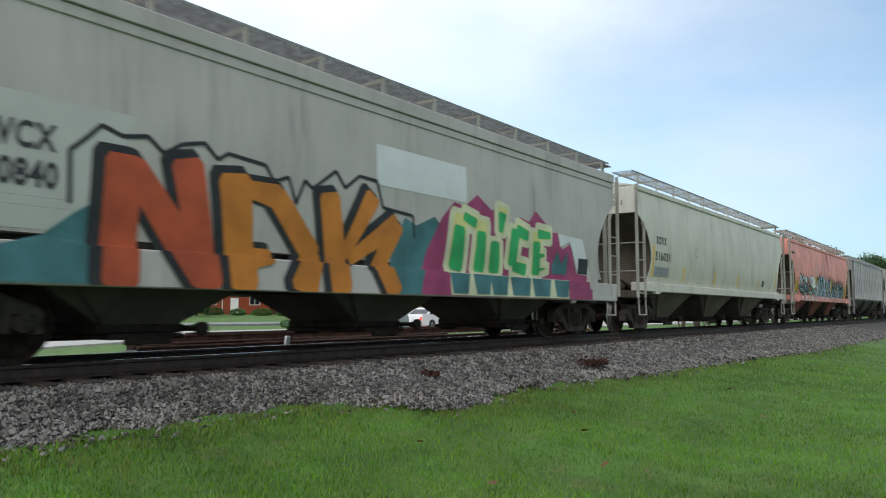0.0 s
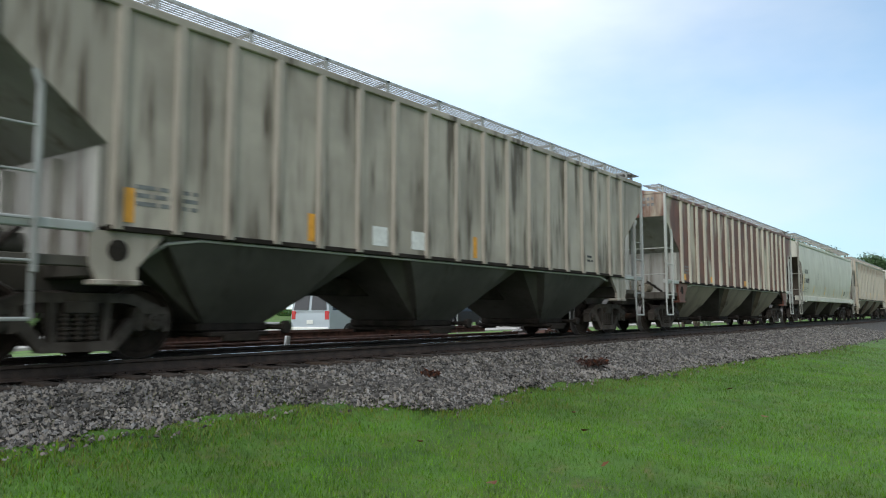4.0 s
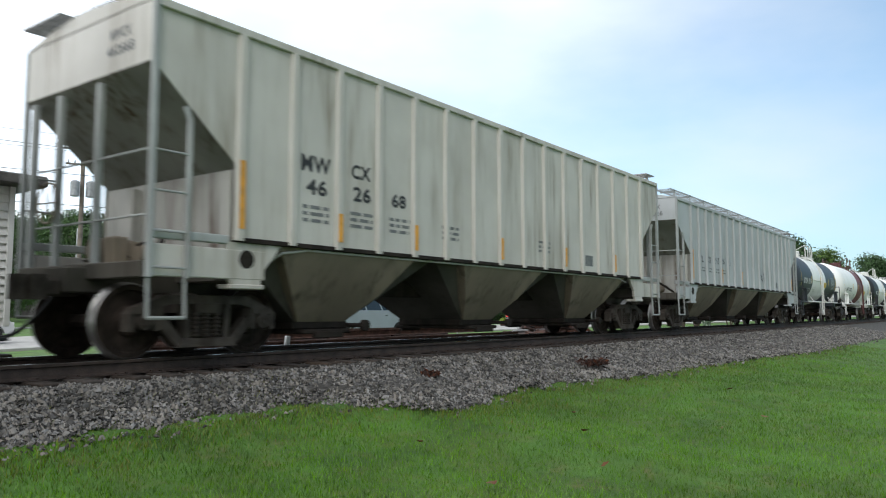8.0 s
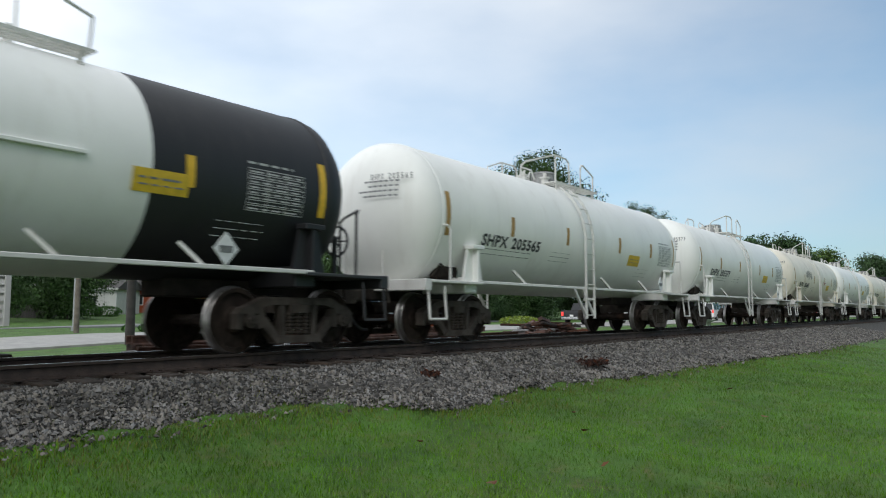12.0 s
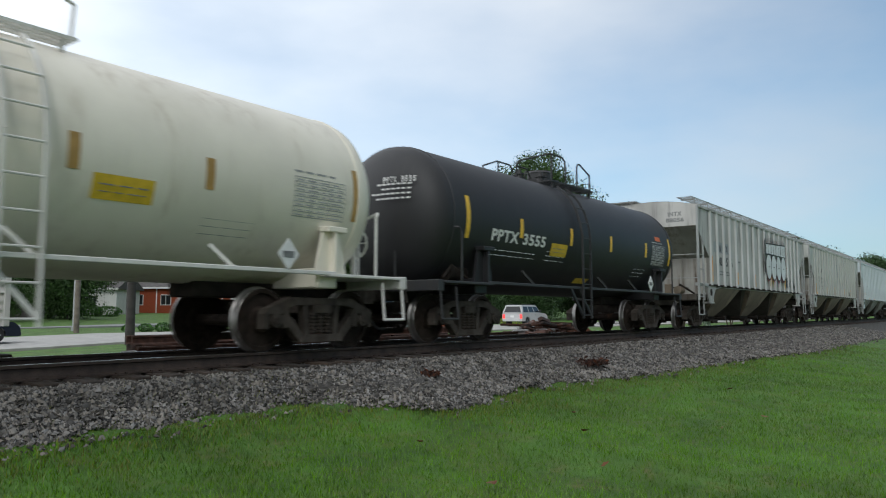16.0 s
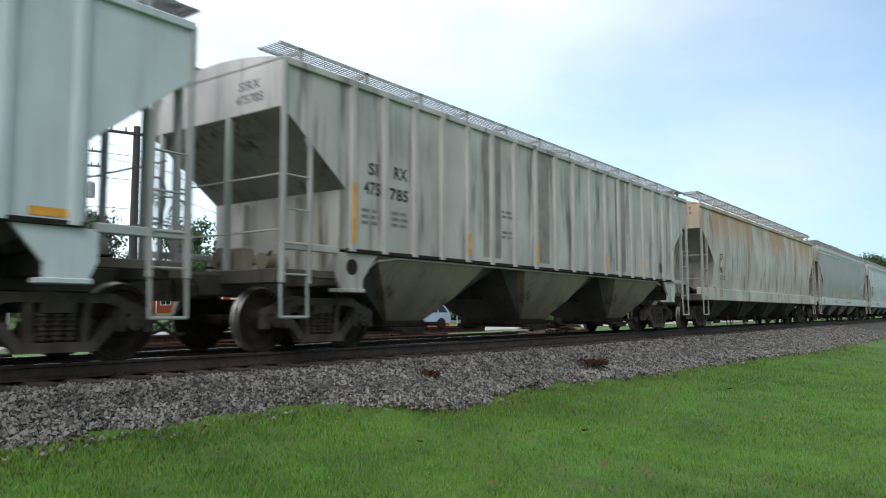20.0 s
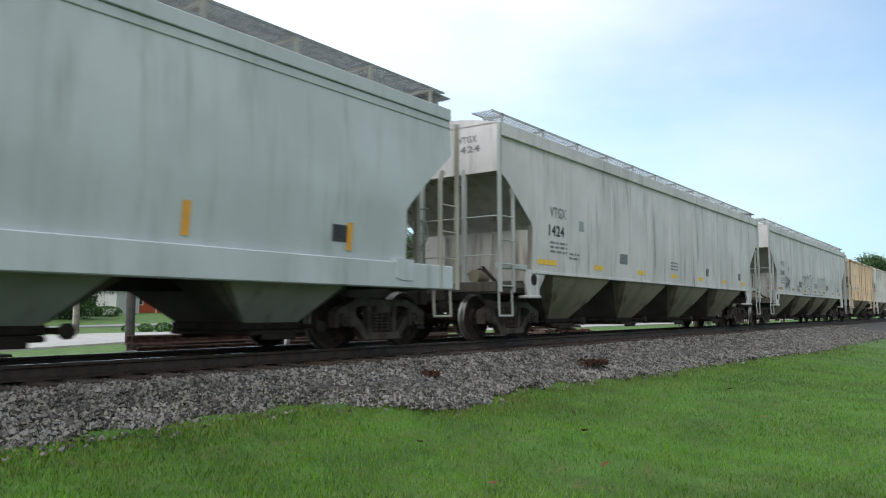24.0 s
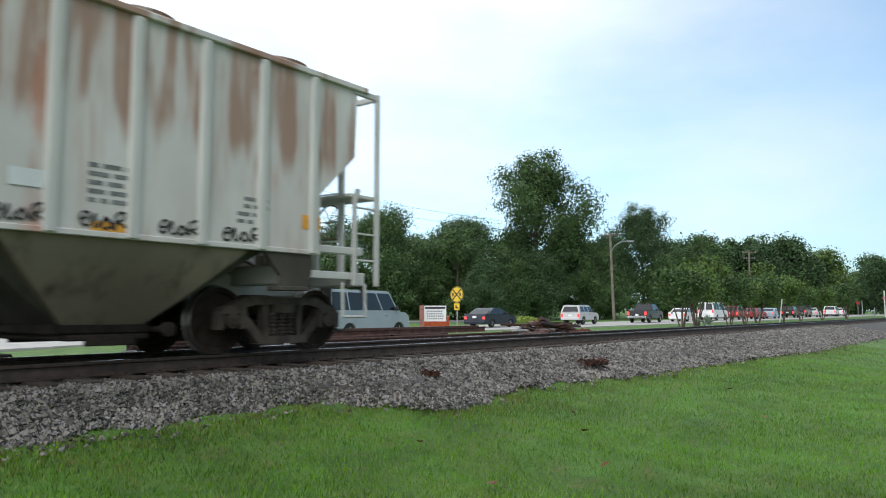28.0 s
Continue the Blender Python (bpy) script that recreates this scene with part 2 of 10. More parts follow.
M_GRASS = mat("mown_grass", (0.06, 0.14, 0.016), 0.85, 0, 1.3, 0.3, 0.8, 90, speck=0.5, streak=0.5, dirt=(0.17, 0.13, 0.05), stretch=1.0)
M_BLADE = mat("grass_blades", (0.098, 0.204, 0.023), 0.7, 0, 0.6, 0.3, per_island=0.22, spec=0.15, streak=0.28, dirt=(0.19, 0.21, 0.04), stretch=1.0)
M_BLADE_DRY = mat("dry_grass_blades", (0.125, 0.165, 0.036), 0.7, 0, 0.9, 0.3, per_island=0.25, spec=0.2, streak=0.8, dirt=(0.23, 0.15, 0.06), stretch=1.0)
M_BALLAST = mat("ballast_bed", (0.068, 0.063, 0.057), 0.9, 0, 14, 0.4, 1.0, 30, speck=0.7)
M_STONE = mat("ballast_stones", (0.136, 0.128, 0.117), 0.85, 0, 2.5, 0.3, per_island=0.7, spec=0.3)
M_RAIL = mat("rail_brown_rust", (0.048, 0.033, 0.026), 0.75, 0.15, 6, 0.3, 0.3, 60, speck=0.4)
M_HEAD = mat("polished_rail_head", (0.62, 0.62, 0.63), 0.22, 1.0, 8, 0.1)
M_TIE = mat("creosoted_wood", (0.05, 0.038, 0.03), 0.9, 0, 5, 0.35, 0.6, 40, per_object=0.3)
M_ROAD = mat("pale_concrete_road", (0.36, 0.35, 0.33), 0.85, 0, 2.2, 0.12, 0.3, 60, speck=0.2)
M_ASPHALT = mat("grey_asphalt", (0.22, 0.22, 0.225), 0.85, 0, 2.0, 0.12, 0.3, 60, speck=0.2)

xs = np.unique(np.concatenate([np.array([-3000, -900, -300, -120, -60, -30, -15, -8]), np.arange(-5, 30, 0.5), np.arange(30, 80, 2.0), np.arange(80, 200, 8.0),
                               np.array([230, 300, 400, 600, 1000, 2000, 4000])]))
ys = np.unique(np.concatenate([np.array([-3000, -600, -150, -40, -12, -6, -3, -1]), np.arange(0, 16, 0.25), np.arange(16, 50, 2.0),
                               np.array([55, 65, 80, 95, 110, 140, 200, 300, 500, 1000, 4000])]))
g = Geo()
for x in xs:
    for y in ys:
        near = 0.05 * noise.noise(Vector((x * 0.25, y * 0.3, 0))) + 0.025 * noise.noise(Vector((x * 1.3, y * 1.3, 4))) if y < 7.2 else 0.0
        g.v.append((x, y, ground_z(x, y) + near - 0.02))
ny = len(ys)
g.f = [(i * ny + j, (i + 1) * ny + j, (i + 1) * ny + j + 1, i * ny + j + 1) for i in range(len(xs) - 1) for j in range(ny - 1)]
tagged(part("ground", g.mesh("ground", 60), M_GRASS), "green mown grass on gently uneven ground", "ground", kind="structure")

# ballast bed: one raised strip that reaches both ways along the track
g = Geo()
bx = np.unique(np.concatenate([np.array([-200, -60, -20]), np.arange(-6, 48, 0.6), np.arange(48, 120, 4.0), np.array([150, 220, 400, 900])]))
for x in bx:
    t, tz = line(x, TOE), toe_z(x)
    for y, z in ((t - 0.02, tz - 0.06), (t + 0.3, tz + 0.04), ((t + 7.5) / 2, (tz - 0.22) / 2 + 0.03), (7.5, -0.235), (RAIL_Y, -0.22), (11.0, -0.235), (13.2, line(x, FAR_LEVEL) * 0.6 - 0.1)):
        g.v.append((x, y + 0.06 * noise.noise(Vector((x * 0.9, y, 2))) * (y < 7.3), z))
g.f = [(i * 7 + j, (i + 1) * 7 + j, (i + 1) * 7 + j + 1, i * 7 + j + 1) for i in range(len(bx) - 1) for j in range(6)]
tagged(part("ballast_bed", g.mesh("ballast_bed", 50), M_BALLAST), "raised bed of grey crushed stone under the track", "ballast", kind="structure")

# road that bends in towards the railway, and the paved lot behind it
def strip(pts, half, dz, name, material, label):
    g = Geo()
    for i, (x, y) in enumerate(pts):
        a, b = pts[max(0, i - 1)], pts[min(len(pts) - 1, i + 1)]
        d = Vector((b[0] - a[0], b[1] - a[1])).normalized()
        for s in (-1, 1):
            px, py = x - d.y * s * half, y + d.x * s * half
            for z in (-0.3, dz):
                g.v.append((px, py, ground_z(x, max(y, 20)) + z))
    n = len(pts)
    for i in range(n - 1):
        o, q = i * 4, i * 4 + 4
        g.f += [(o + 1, q + 1, q + 3, o + 3), (o, o + 1, q + 1, q), (o + 2, q + 2, q + 3, o + 3)]
    return tagged(part(name, g.mesh(name, 40), material), label, "road", kind="structure")


road_pts = [(float(x), line(x, ROAD_Y)) for x in list(range(-60, 110, 3)) + [120, 140, 170, 210, 260, 330, 420, 560, 690]]
for _ in range(4):
    road_pts = [road_pts[0]] + [(p[0], (a[1] + 2 * p[1] + b[1]) / 4) for a, p, b in zip(road_pts, road_pts[1:], road_pts[2:])] + [road_pts[-1]]
ROAD_Y = tuple(road_pts)
strip(road_pts, 5.4, 0.05, "road", M_ROAD, "pale concrete two-lane road beside the railway")
strip([(-20.0, 58.0), (10.0, 57.0), (34.0, 55.0), (58.0, 52.5), (74.0, 50.0)], 4.2, 0.04, "side_road", M_ASPHALT, "grey asphalt side road behind a lawn")


# ---- railway track ----
track = thing("railway_track", "brown steel rails on dark wooden ties in grey ballast", "railway track", m=pose(0, RAIL_Y, 0))
X0, X1 = -30.0, 420.0


def rail_mesh():
    half = [(0.0, -0.172), (0.075, -0.172), (0.075, -0.16), (0.02, -0.14), (0.009, -0.12), (0.009, -0.05), (0.036, -0.036), (0.036, -0.008), (0.03, -0.002)]
    poly = half[1:] + [(-a, b) for a, b in half[1:]][::-1]
    return Geo().prism(poly, X0, X1, "yz").mesh("rail", 30)


for s in (-1, 1):
    r = part("rail", kept("rail", rail_mesh), M_RAIL, track, m=pose(0, s * 0.754, 0))
    part("rail_head", kept("rail_head", lambda: Geo().box(X0, X1, -0.026, 0.026, -0.004, 0.0, 0.002).mesh("rail_head")), M_HEAD, r, "polished running surface", m=pose(0, -s * 0.006, 0))


def tie_mesh():
    return Geo().box(-0.11, 0.11, -1.3, 1.3, -0.36, -0.178, 0.012).mesh("tie")


def plate_mesh():
    g = Geo().box(-0.09, 0.09, -0.18, 0.18, -0.178, -0.166, 0.004)
    for sx in (-1, 1):
        for sy in (-1, 1):
            g.box(sx * 0.06 - 0.012, sx * 0.06 + 0.012, sy * 0.095 - 0.016, sy * 0.095 + 0.016, -0.166, -0.145)
    return g.mesh("tie_plate")


for i in range(150):
    x = 0.3 + i * 0.51 + random.uniform(-0.03, 0.03)
    t = part("tie", kept("tie", tie_mesh), M_TIE, track, m=pose(x, random.uniform(-0.05, 0.05), random.uniform(-0.006, 0.004), 0, 0, random.uniform(-1, 1)))
    if i < 70:
        part("tie_plate", kept("plate", plate_mesh), M_RAIL, t, m=pose(0, -0.754, 0))
g = Geo()
for i in range(600):
    x = 77 + i * 0.56
    g.box(x - 0.11, x + 0.11, -1.3, 1.3, -0.36, -0.178)
tagged(part("tie_row", g.mesh("tie_row"), M_TIE, track), kind="stuff")


# ---- loose stones and grass blades ----
def scatter(name, n, place, shape, material, label, category, seed):
    """Many small pieces in one mesh: shape gives points and faces, place gives x, y, z, size, turn."""
    rng = np.random.default_rng(seed)
    base, faces = shape
    P = place(rng, n)
    n = len(P)
    k = len(base)
    ang, tilt = P[:, 4], rng.uniform(-0.9, 0.9, n)
    v = np.repeat(base[None], n, 0) * P[:, 3][:, None, None]
    if category == "ballast":
        v = v * rng.uniform(0.65, 1.35, (n, 1, 3)) + rng.normal(0, 0.13, (n, k, 3)) * P[:, 3][:, None, None]
        c, s = np.cos(tilt)[:, None], np.sin(tilt)[:, None]
        v = np.stack([v[..., 0] * c - v[..., 2] * s, v[..., 1], v[..., 0] * s + v[..., 2] * c], -1)
    else:
        v[..., 0] += rng.normal(0, 0.35, (n, 1)) * v[..., 2]
        v[..., 1] += rng.normal(0, 0.35, (n, 1)) * v[..., 2]
    c, s = np.cos(ang)[:, None], np.sin(ang)[:, None]
    v = np.stack([v[..., 0] * c - v[..., 1] * s, v[..., 0] * s + v[..., 1] * c, v[..., 2]], -1) + P[:, None, :3]
    fs = (faces[None] + (np.arange(n) * k)[:, None, None]).reshape(-1, faces.shape[1])
    me = bpy.data.meshes.new(name)
    me.vertices.add(n * k)
    me.vertices.foreach_set("co", v.astype(np.float32).ravel())
    m = faces.shape[1]
    me.loops.add(len(fs) * m)
    me.loops.foreach_set("vertex_index", fs.astype(np.int32).ravel())
    me.polygons.add(len(fs))
    me.polygons.foreach_set("loop_start", np.arange(0, len(fs) * m, m, dtype=np.int32))
    me.update()
    me.materials.append(None)
    return tagged(part(name, me, material), label, category, kind="stuff")


CHIP = np.array([(-1, -0.9, -0.6), (1, -0.9, -0.6), (1, 0.9, -0.6), (-1, 0.9, -0.6), (-0.5, 0.15, 0.9), (0.55, -0.15, 0.8)], float) * 0.55
CHIP_F = np.array([(0, 1, 5), (0, 5, 4), (1, 2, 5), (2, 3, 4), (2, 4, 5), (3, 0, 4)])


def shoulder_z(x, y):
    """Height of the near shoulder and lawn for many points at once."""
    t, tz = np.interp(x, [p[0] for p in TOE], [p[1] for p in TOE]), np.interp(x, (-50, 6.5, 9, 800), (-0.58, -0.6, -0.72, -0.74))
    return np.where(y > 7.45, -0.26, np.where(y > t, tz + (y - t) / (7.45 - t) * (-0.26 - tz), np.maximum(-1.05, tz - 0.11 * (t - y))))


def stone_place(rng, n):
    x = np.where(rng.uniform(0, 1, n) < 0.06, rng.uniform(-14, 1, n), 1.0 + 49 * rng.uniform(0, 1, n) ** 1.7)
    t = np.interp(x, [p[0] for p in TOE], [p[1] for p in TOE])
    spread = np.where(rng.uniform(0, 1, n) < 0.05, -0.5 * rng.uniform(0, 1, n) ** 2.0, 0.0)
    y = t + 0.02 + rng.uniform(0, 1, n) * (8.45 - t) + spread + 0.05 * np.sin(x * 5.3)
    z = shoulder_z(x, y) + rng.uniform(-0.005, 0.045, n)
    return np.stack([x, y, z, (0.017 + 0.03 * rng.uniform(0, 1, n) ** 2.4) * (1 + np.abs(x) / 60), rng.uniform(0, 6.28, n)], 1)


def far_stone_place(rng, n):
    x = 3.0 + 40 * rng.uniform(0, 1, n) ** 1.4
    y = 9.9 + rng.uniform(0, 1, n) * 2.4
    z = np.array([ground_z(a, b) for a, b in zip(x, y)]) + 0.02
    return np.stack([x, y, z, rng.uniform(0.04, 0.085, n), rng.uniform(0, 6.28, n)], 1)


scatter("ballast_stones", 200000, stone_place, (CHIP, CHIP_F), M_STONE, "angular grey and brown crushed stones on the track shoulder", "ballast", 3)
scatter("far_ballast_stones", 5000, far_stone_place, (CHIP, CHIP_F), M_STONE, "crushed stones beyond the far rail", "ballast", 5)

BLADE = np.array([(-0.075, 0, 0), (0.075, 0, 0), (0.05, 0.12, 0.6), (-0.05, 0.12, 0.6), (0, 0.34, 1.0)], float)
BLADE_F = np.array([(0, 1, 2), (0, 2, 3), (3, 2, 4)])


def blade_place(dense, edge):
    def place(rng, n):
        d = 3.4 + 30 * rng.uniform(0, 1, n) ** 1.75
        d = np.where(d < 6, np.abs(d + rng.normal(0, 0.75, n) * (6 - d) / 2.6), d) + 0.3
        a = radians(36.6) + rng.uniform(-0.62, 0.6, n) + np.where(rng.uniform(0, 1, n) < 0.3, rng.normal(0, 0.35, n), rng.normal(0, 0.05, n))
        x, y = d * np.cos(a), d * np.sin(a)
        t = np.interp(x, [p[0] for p in TOE], [p[1] for p in TOE])
        rag = 0.45 * np.sin(x * 1.9) + 0.3 * np.sin(x * 5.3 + 1)
        keep = (y < t + 0.1 + 0.12 * rag) if not edge else (np.abs(y - t + 0.12 - 0.16 * rag) < 0.1 + 1.1 * rng.uniform(0, 1, n) ** 2.2)
        x, y, d = x[keep], y[keep], d[keep]
        z = shoulder_z(x, y) - 0.02
        z += np.array([0.05 * noise.noise(Vector((p * 0.25, q * 0.3, 0))) for p, q in zip(x, y)])
        return np.stack([x, y, z, rng.uniform(0.02, 0.046, len(x)) * (1 + d / 40) * (1.3 if edge else 1), rng.uniform(0, 6.28, len(x))], 1)
    return place


scatter("grass", 300000, blade_place(True, False), (BLADE, BLADE_F), M_BLADE, "short green lawn grass", "grass", 7)


def round_place(rng, n):
    """The rest of the lawn, round about and behind."""
    x, y = rng.uniform(-16, 24, n), rng.uniform(-16, 7.0, n)
    keep = (y < np.interp(x, [p[0] for p in TOE], [p[1] for p in TOE])) & (np.hypot(x, y) > 0.25)
    x, y = x[keep], y[keep]
    z = np.where(y > -6, shoulder_z(x, y), -1.05) - 0.02 + np.array([0.05 * noise.noise(Vector((p * 0.25, q * 0.3, 0))) for p, q in zip(x, y)])
    return np.stack([x, y, z, rng.uniform(0.03, 0.055, len(x)), rng.uniform(0, 6.28, len(x))], 1)


scatter("lawn_grass", 240000, round_place, (BLADE, BLADE_F), M_BLADE, "short green lawn grass round about", "grass", 9)
scatter("verge_grass", 270000, blade_place(False, True), (BLADE, BLADE_F), M_BLADE_DRY, "longer yellowish grass where the lawn meets the stones", "grass", 8)
# ---- the freight train ----
SPEED = 17.7
CARS, WHEELS_FRONT, WHEELS_REAR = [], [], []
AXLE_R = 0.457


def wheelset_mesh():
    g = Geo().cyl((0, -0.95, 0), (0, 0.95, 0), 0.085, n=10)
    for s in (-1, 1):
        prof = [(0.79, 0.07), (0.80, 0.17), (0.755, 0.2), (0.75, 0.37), (0.79, 0.385), (0.79, AXLE_R - 0.008), (0.78, AXLE_R), (0.70, AXLE_R + 0.004), (0.675, AXLE_R + 0.026),
                (0.655, AXLE_R + 0.02), (0.65, 0.385), (0.70, 0.36), (0.71, 0.19), (0.66, 0.15), (0.66, 0.09)]
        g.lathe([(s * a, r) for a, r in prof], 28, "y")
    me = g.mesh("wheelset", 35)
    me.materials.append(M_TREAD)
    for q in me.polygons:
        r = math.hypot(q.center.x, q.center.z)
        if r > AXLE_R - 0.012 and abs(q.center.y) > 0.67:
            q.material_index = 1
    return me


def side_frame_mesh(s):
    """A cast side frame: arched top chord, jaws round the bearings, diagonals and the spring seat."""
    y0, y1 = sorted((s * 0.93, s * 1.09))
    g = Geo()
    g.prism([(-1.02, 0.62), (-0.62, 0.78), (0.62, 0.78), (1.02, 0.62), (0.86, 0.58), (0.52, 0.67), (-0.52, 0.67), (-0.86, 0.58)], y0, y1)
    for k in (-1, 1):
        g.prism([(k * 0.66, 0.63), (k * 1.02, 0.63), (k * 1.1, 0.54), (k * 0.7, 0.55)], y0 - 0.015, y1 + 0.015)
        g.prism([(k * 1.0, 0.6), (k * 1.1, 0.55), (k * 1.1, 0.34), (k * 1.02, 0.33), (k * 1.0, 0.5)], y0, y1)
        g.prism([(k * 0.66, 0.62), (k * 0.78, 0.56), (k * 0.76, 0.34), (k * 0.67, 0.35), (k * 0.62, 0.46)], y0, y1)
        g.prism([(k * 0.72, 0.46), (k * 0.64, 0.35), (k * 0.42, 0.13), (k * 0.26, 0.13), (k * 0.36, 0.24), (k * 0.6, 0.5)], y0 + 0.01, y1 - 0.01)
        g.prism([(k * 0.27, 0.68), (k * 0.36, 0.68), (k * 0.33, 0.2), (k * 0.25, 0.2)], y0 + 0.01, y1 - 0.01)
        g.cyl((k * 0.89, s * 0.95, AXLE_R), (k * 0.89, s * 1.12, AXLE_R), 0.105, n=16)
        g.cyl((k * 0.89, s * 1.11, AXLE_R), (k * 0.89, s * 1.145, AXLE_R), 0.065, n=10)
        for b in range(3):
            a = 2.1 * b + 0.5
            g.cyl((k * 0.89 + 0.04 * math.cos(a), s * 1.14, AXLE_R + 0.04 * math.sin(a)), (k * 0.89 + 0.04 * math.cos(a), s * 1.16, AXLE_R + 0.04 * math.sin(a)), 0.014, n=6)
    g.prism([(-0.44, 0.13), (0.44, 0.13), (0.36, 0.24), (-0.36, 0.24)], y0 - 0.02, y1 + 0.02)
    return g.mesh("side_frame", 30)


def spring_mesh(s):
    prof = [(0.25, 0.05)]
    for i in range(6):
        z = 0.262 + i * 0.052
        prof += [(z, 0.05), (z + 0.006, 0.068), (z + 0.03, 0.068), (z + 0.036, 0.05)]
    return Geo().lathe(prof + [(0.575, 0.05)], 10, "z", (0, s * 1.03, 0)).mesh("spring", 40)


def bolster_mesh():
    g = Geo().prism([(-1.12, 0.56), (1.12, 0.56), (1.12, 0.68), (0.5, 0.82), (-0.5, 0.82), (-1.12, 0.68)], -0.19, 0.19, "yz")
    g.cyl((0, 0, 0.8), (0, 0, 0.95), 0.2, n=14)
    for k in (-1, 1):
        g.box(k * 0.45 - 0.06, k * 0.45 + 0.06, -0.85, 0.85, 0.33, 0.45, 0.02)
        g.bar((k * 0.45, -0.72, 0.36), (k * 0.53, -0.72, 0.5), 0.09, 0.16)
        g.bar((k * 0.45, 0.72, 0.36), (k * 0.53, 0.72, 0.5), 0.09, 0.16)
    return g.mesh("bolster", 30)


def truck(root, x):
    t = part("truck", kept("bolster", bolster_mesh), M_TRUCK, root, "grimy cast steel truck with two axles", m=pose(x, 0, 0))
    for s in (-1, 1):
        part("side_frame", kept(("sf", s), lambda: side_frame_mesh(s)), M_TRUCK, t)
        for k in (-0.15, 0.0, 0.15):
            part("spring", kept(("sp", s), lambda: spring_mesh(s)), M_TRUCK, t, m=pose(k, 0, 0))
    for k, row in ((-1, WHEELS_FRONT), (1, WHEELS_REAR)):
        w = part("wheelset", kept("wheelset", wheelset_mesh), M_WHEEL, t, "dark steel wheels with bright worn rims", m=pose(k * 0.89, 0, AXLE_R))
        row.append(w)
    return t


def coupler_mesh():
    g = Geo().box(-0.02, 0.5, -0.11, 0.11, 0.76, 0.98, 0.03)
    g.prism([(0.42, -0.16), (0.66, -0.17), (0.76, -0.08), (0.72, 0.02), (0.62, 0.05), (0.6, 0.16), (0.5, 0.2), (0.42, 0.16)], 0.72, 1.02, "xy")
    g.bar((0.1, -1.35, 1.0), (0.2, -0.2, 0.98), 0.03)
    g.bar((0.1, -1.35, 1.0), (0.1, -1.42, 0.72), 0.03)
    return g.mesh("coupler", 30)


def hose_mesh():
    pts = []
    for i in range(11):
        a = i / 10
        pts.append((0.05 + 0.75 * a, -0.42 + 0.1 * a, 0.78 - 0.52 * math.sin(math.pi * 0.5 * min(1, a * 1.1)) + 0.06 * max(0, a - 0.8)))
    return Geo().rod(pts, 0.026, 7).mesh("air_hose", 50)


def end_gear(root, half, paint):
    """Couplers, hoses and end sills at both ends; the far end is the near one turned round."""
    for turn, s in ((0, 1), (180, -1)):
        m = pose(s * half, 0, 0, 0, 0, turn)
        part("coupler", kept("coupler", coupler_mesh), M_TRUCK, root, "rust-brown knuckle coupler", m=m)
        part("air_hose", kept("hose", hose_mesh), M_HOSE, root, m=m)


def loft_mesh(levels, half, name):
    g = Geo()
    for z, inset, w in levels:
        x = half - inset
        g.v += [(-x, -w, z), (x, -w, z), (x, w, z), (-x, w, z)]
    n = len(levels)
    for i in range(n - 1):
        o = i * 4
        g.f += [(o + k, o + (k + 1) % 4, o + 4 + (k + 1) % 4, o + 4 + k) for k in range(4)]
    g.f += [(3, 2, 1, 0), tuple(range(4 * n - 4, 4 * n))]
    return g.mesh(name, 22)


def slope_mesh(levels):
    """The sloping sheet that closes the hold above the truck, a hand's breadth narrower than the sides."""
    g = Geo()
    rows = [a for a in levels if a[1] > 0.0] + [next(a for a in levels if a[1] == 0.0 or a is levels[-1])]
    rows = rows[:max(2, len(rows))]
    for z, inset, w in rows:
        g.v += [(inset - 0.008, -w + 0.01, z), (inset - 0.008, w - 0.01, z)]
    g.f = [(2 * i, 2 * i + 1, 2 * i + 3, 2 * i + 2) for i in range(len(rows) - 1)]
    return g.mesh("slope_sheet", 40)


RIBBED = ((1.5, 1.27, 1.55), (2.4, 1.25, 1.55), (3.38, 0.0, 1.55), (4.06, 0.0, 1.55))
VTG = ((1.42, 1.35, 1.53), (2.3, 1.35, 1.56), (2.42, 1.28, 1.565), (3.2, 0.3, 1.565), (3.3, 0.1, 1.565), (3.32, 0.0, 1.565), (4.29, 0.0, 1.55))
SHORT = ((1.42, 0.95, 1.54), (2.25, 0.95, 1.54), (2.9, 0.25, 1.54), (4.0, 0.2, 1.54))


def smooth_levels(flat=0.0, straight=False):
    if straight:
        rows = ((1.36, 1.18, 1.5), (2.22, 1.24, 1.57), (2.34, 1.16, 1.58), (2.7, 0.78, 1.585), (3.28, 0.08, 1.575), (3.33, 0.0, 1.57), (3.8, 0.0, 1.54), (4.16, 0.0, 1.52))
        return rows
    ins = ((1.36, 0.72), (1.55, 0.88), (1.8, 0.97), (2.05, 1.0), (2.3, 0.95), (2.55, 0.82), (2.8, 0.62), (3.0, 0.4), (3.15, 0.18), (3.26, 0.0), (3.7, 0.0), (4.02, 0.0))
    wid = ((1.36, 1.42 + 0.1 * flat), (1.7, 1.52 + 0.04 * flat), (2.2, 1.58), (2.8, 1.59), (3.4, 1.56), (3.8, 1.51 + 0.03 * flat), (4.02, 1.47 + 0.06 * flat))
    return tuple((z, i, line(z, wid)) for z, i in ins)


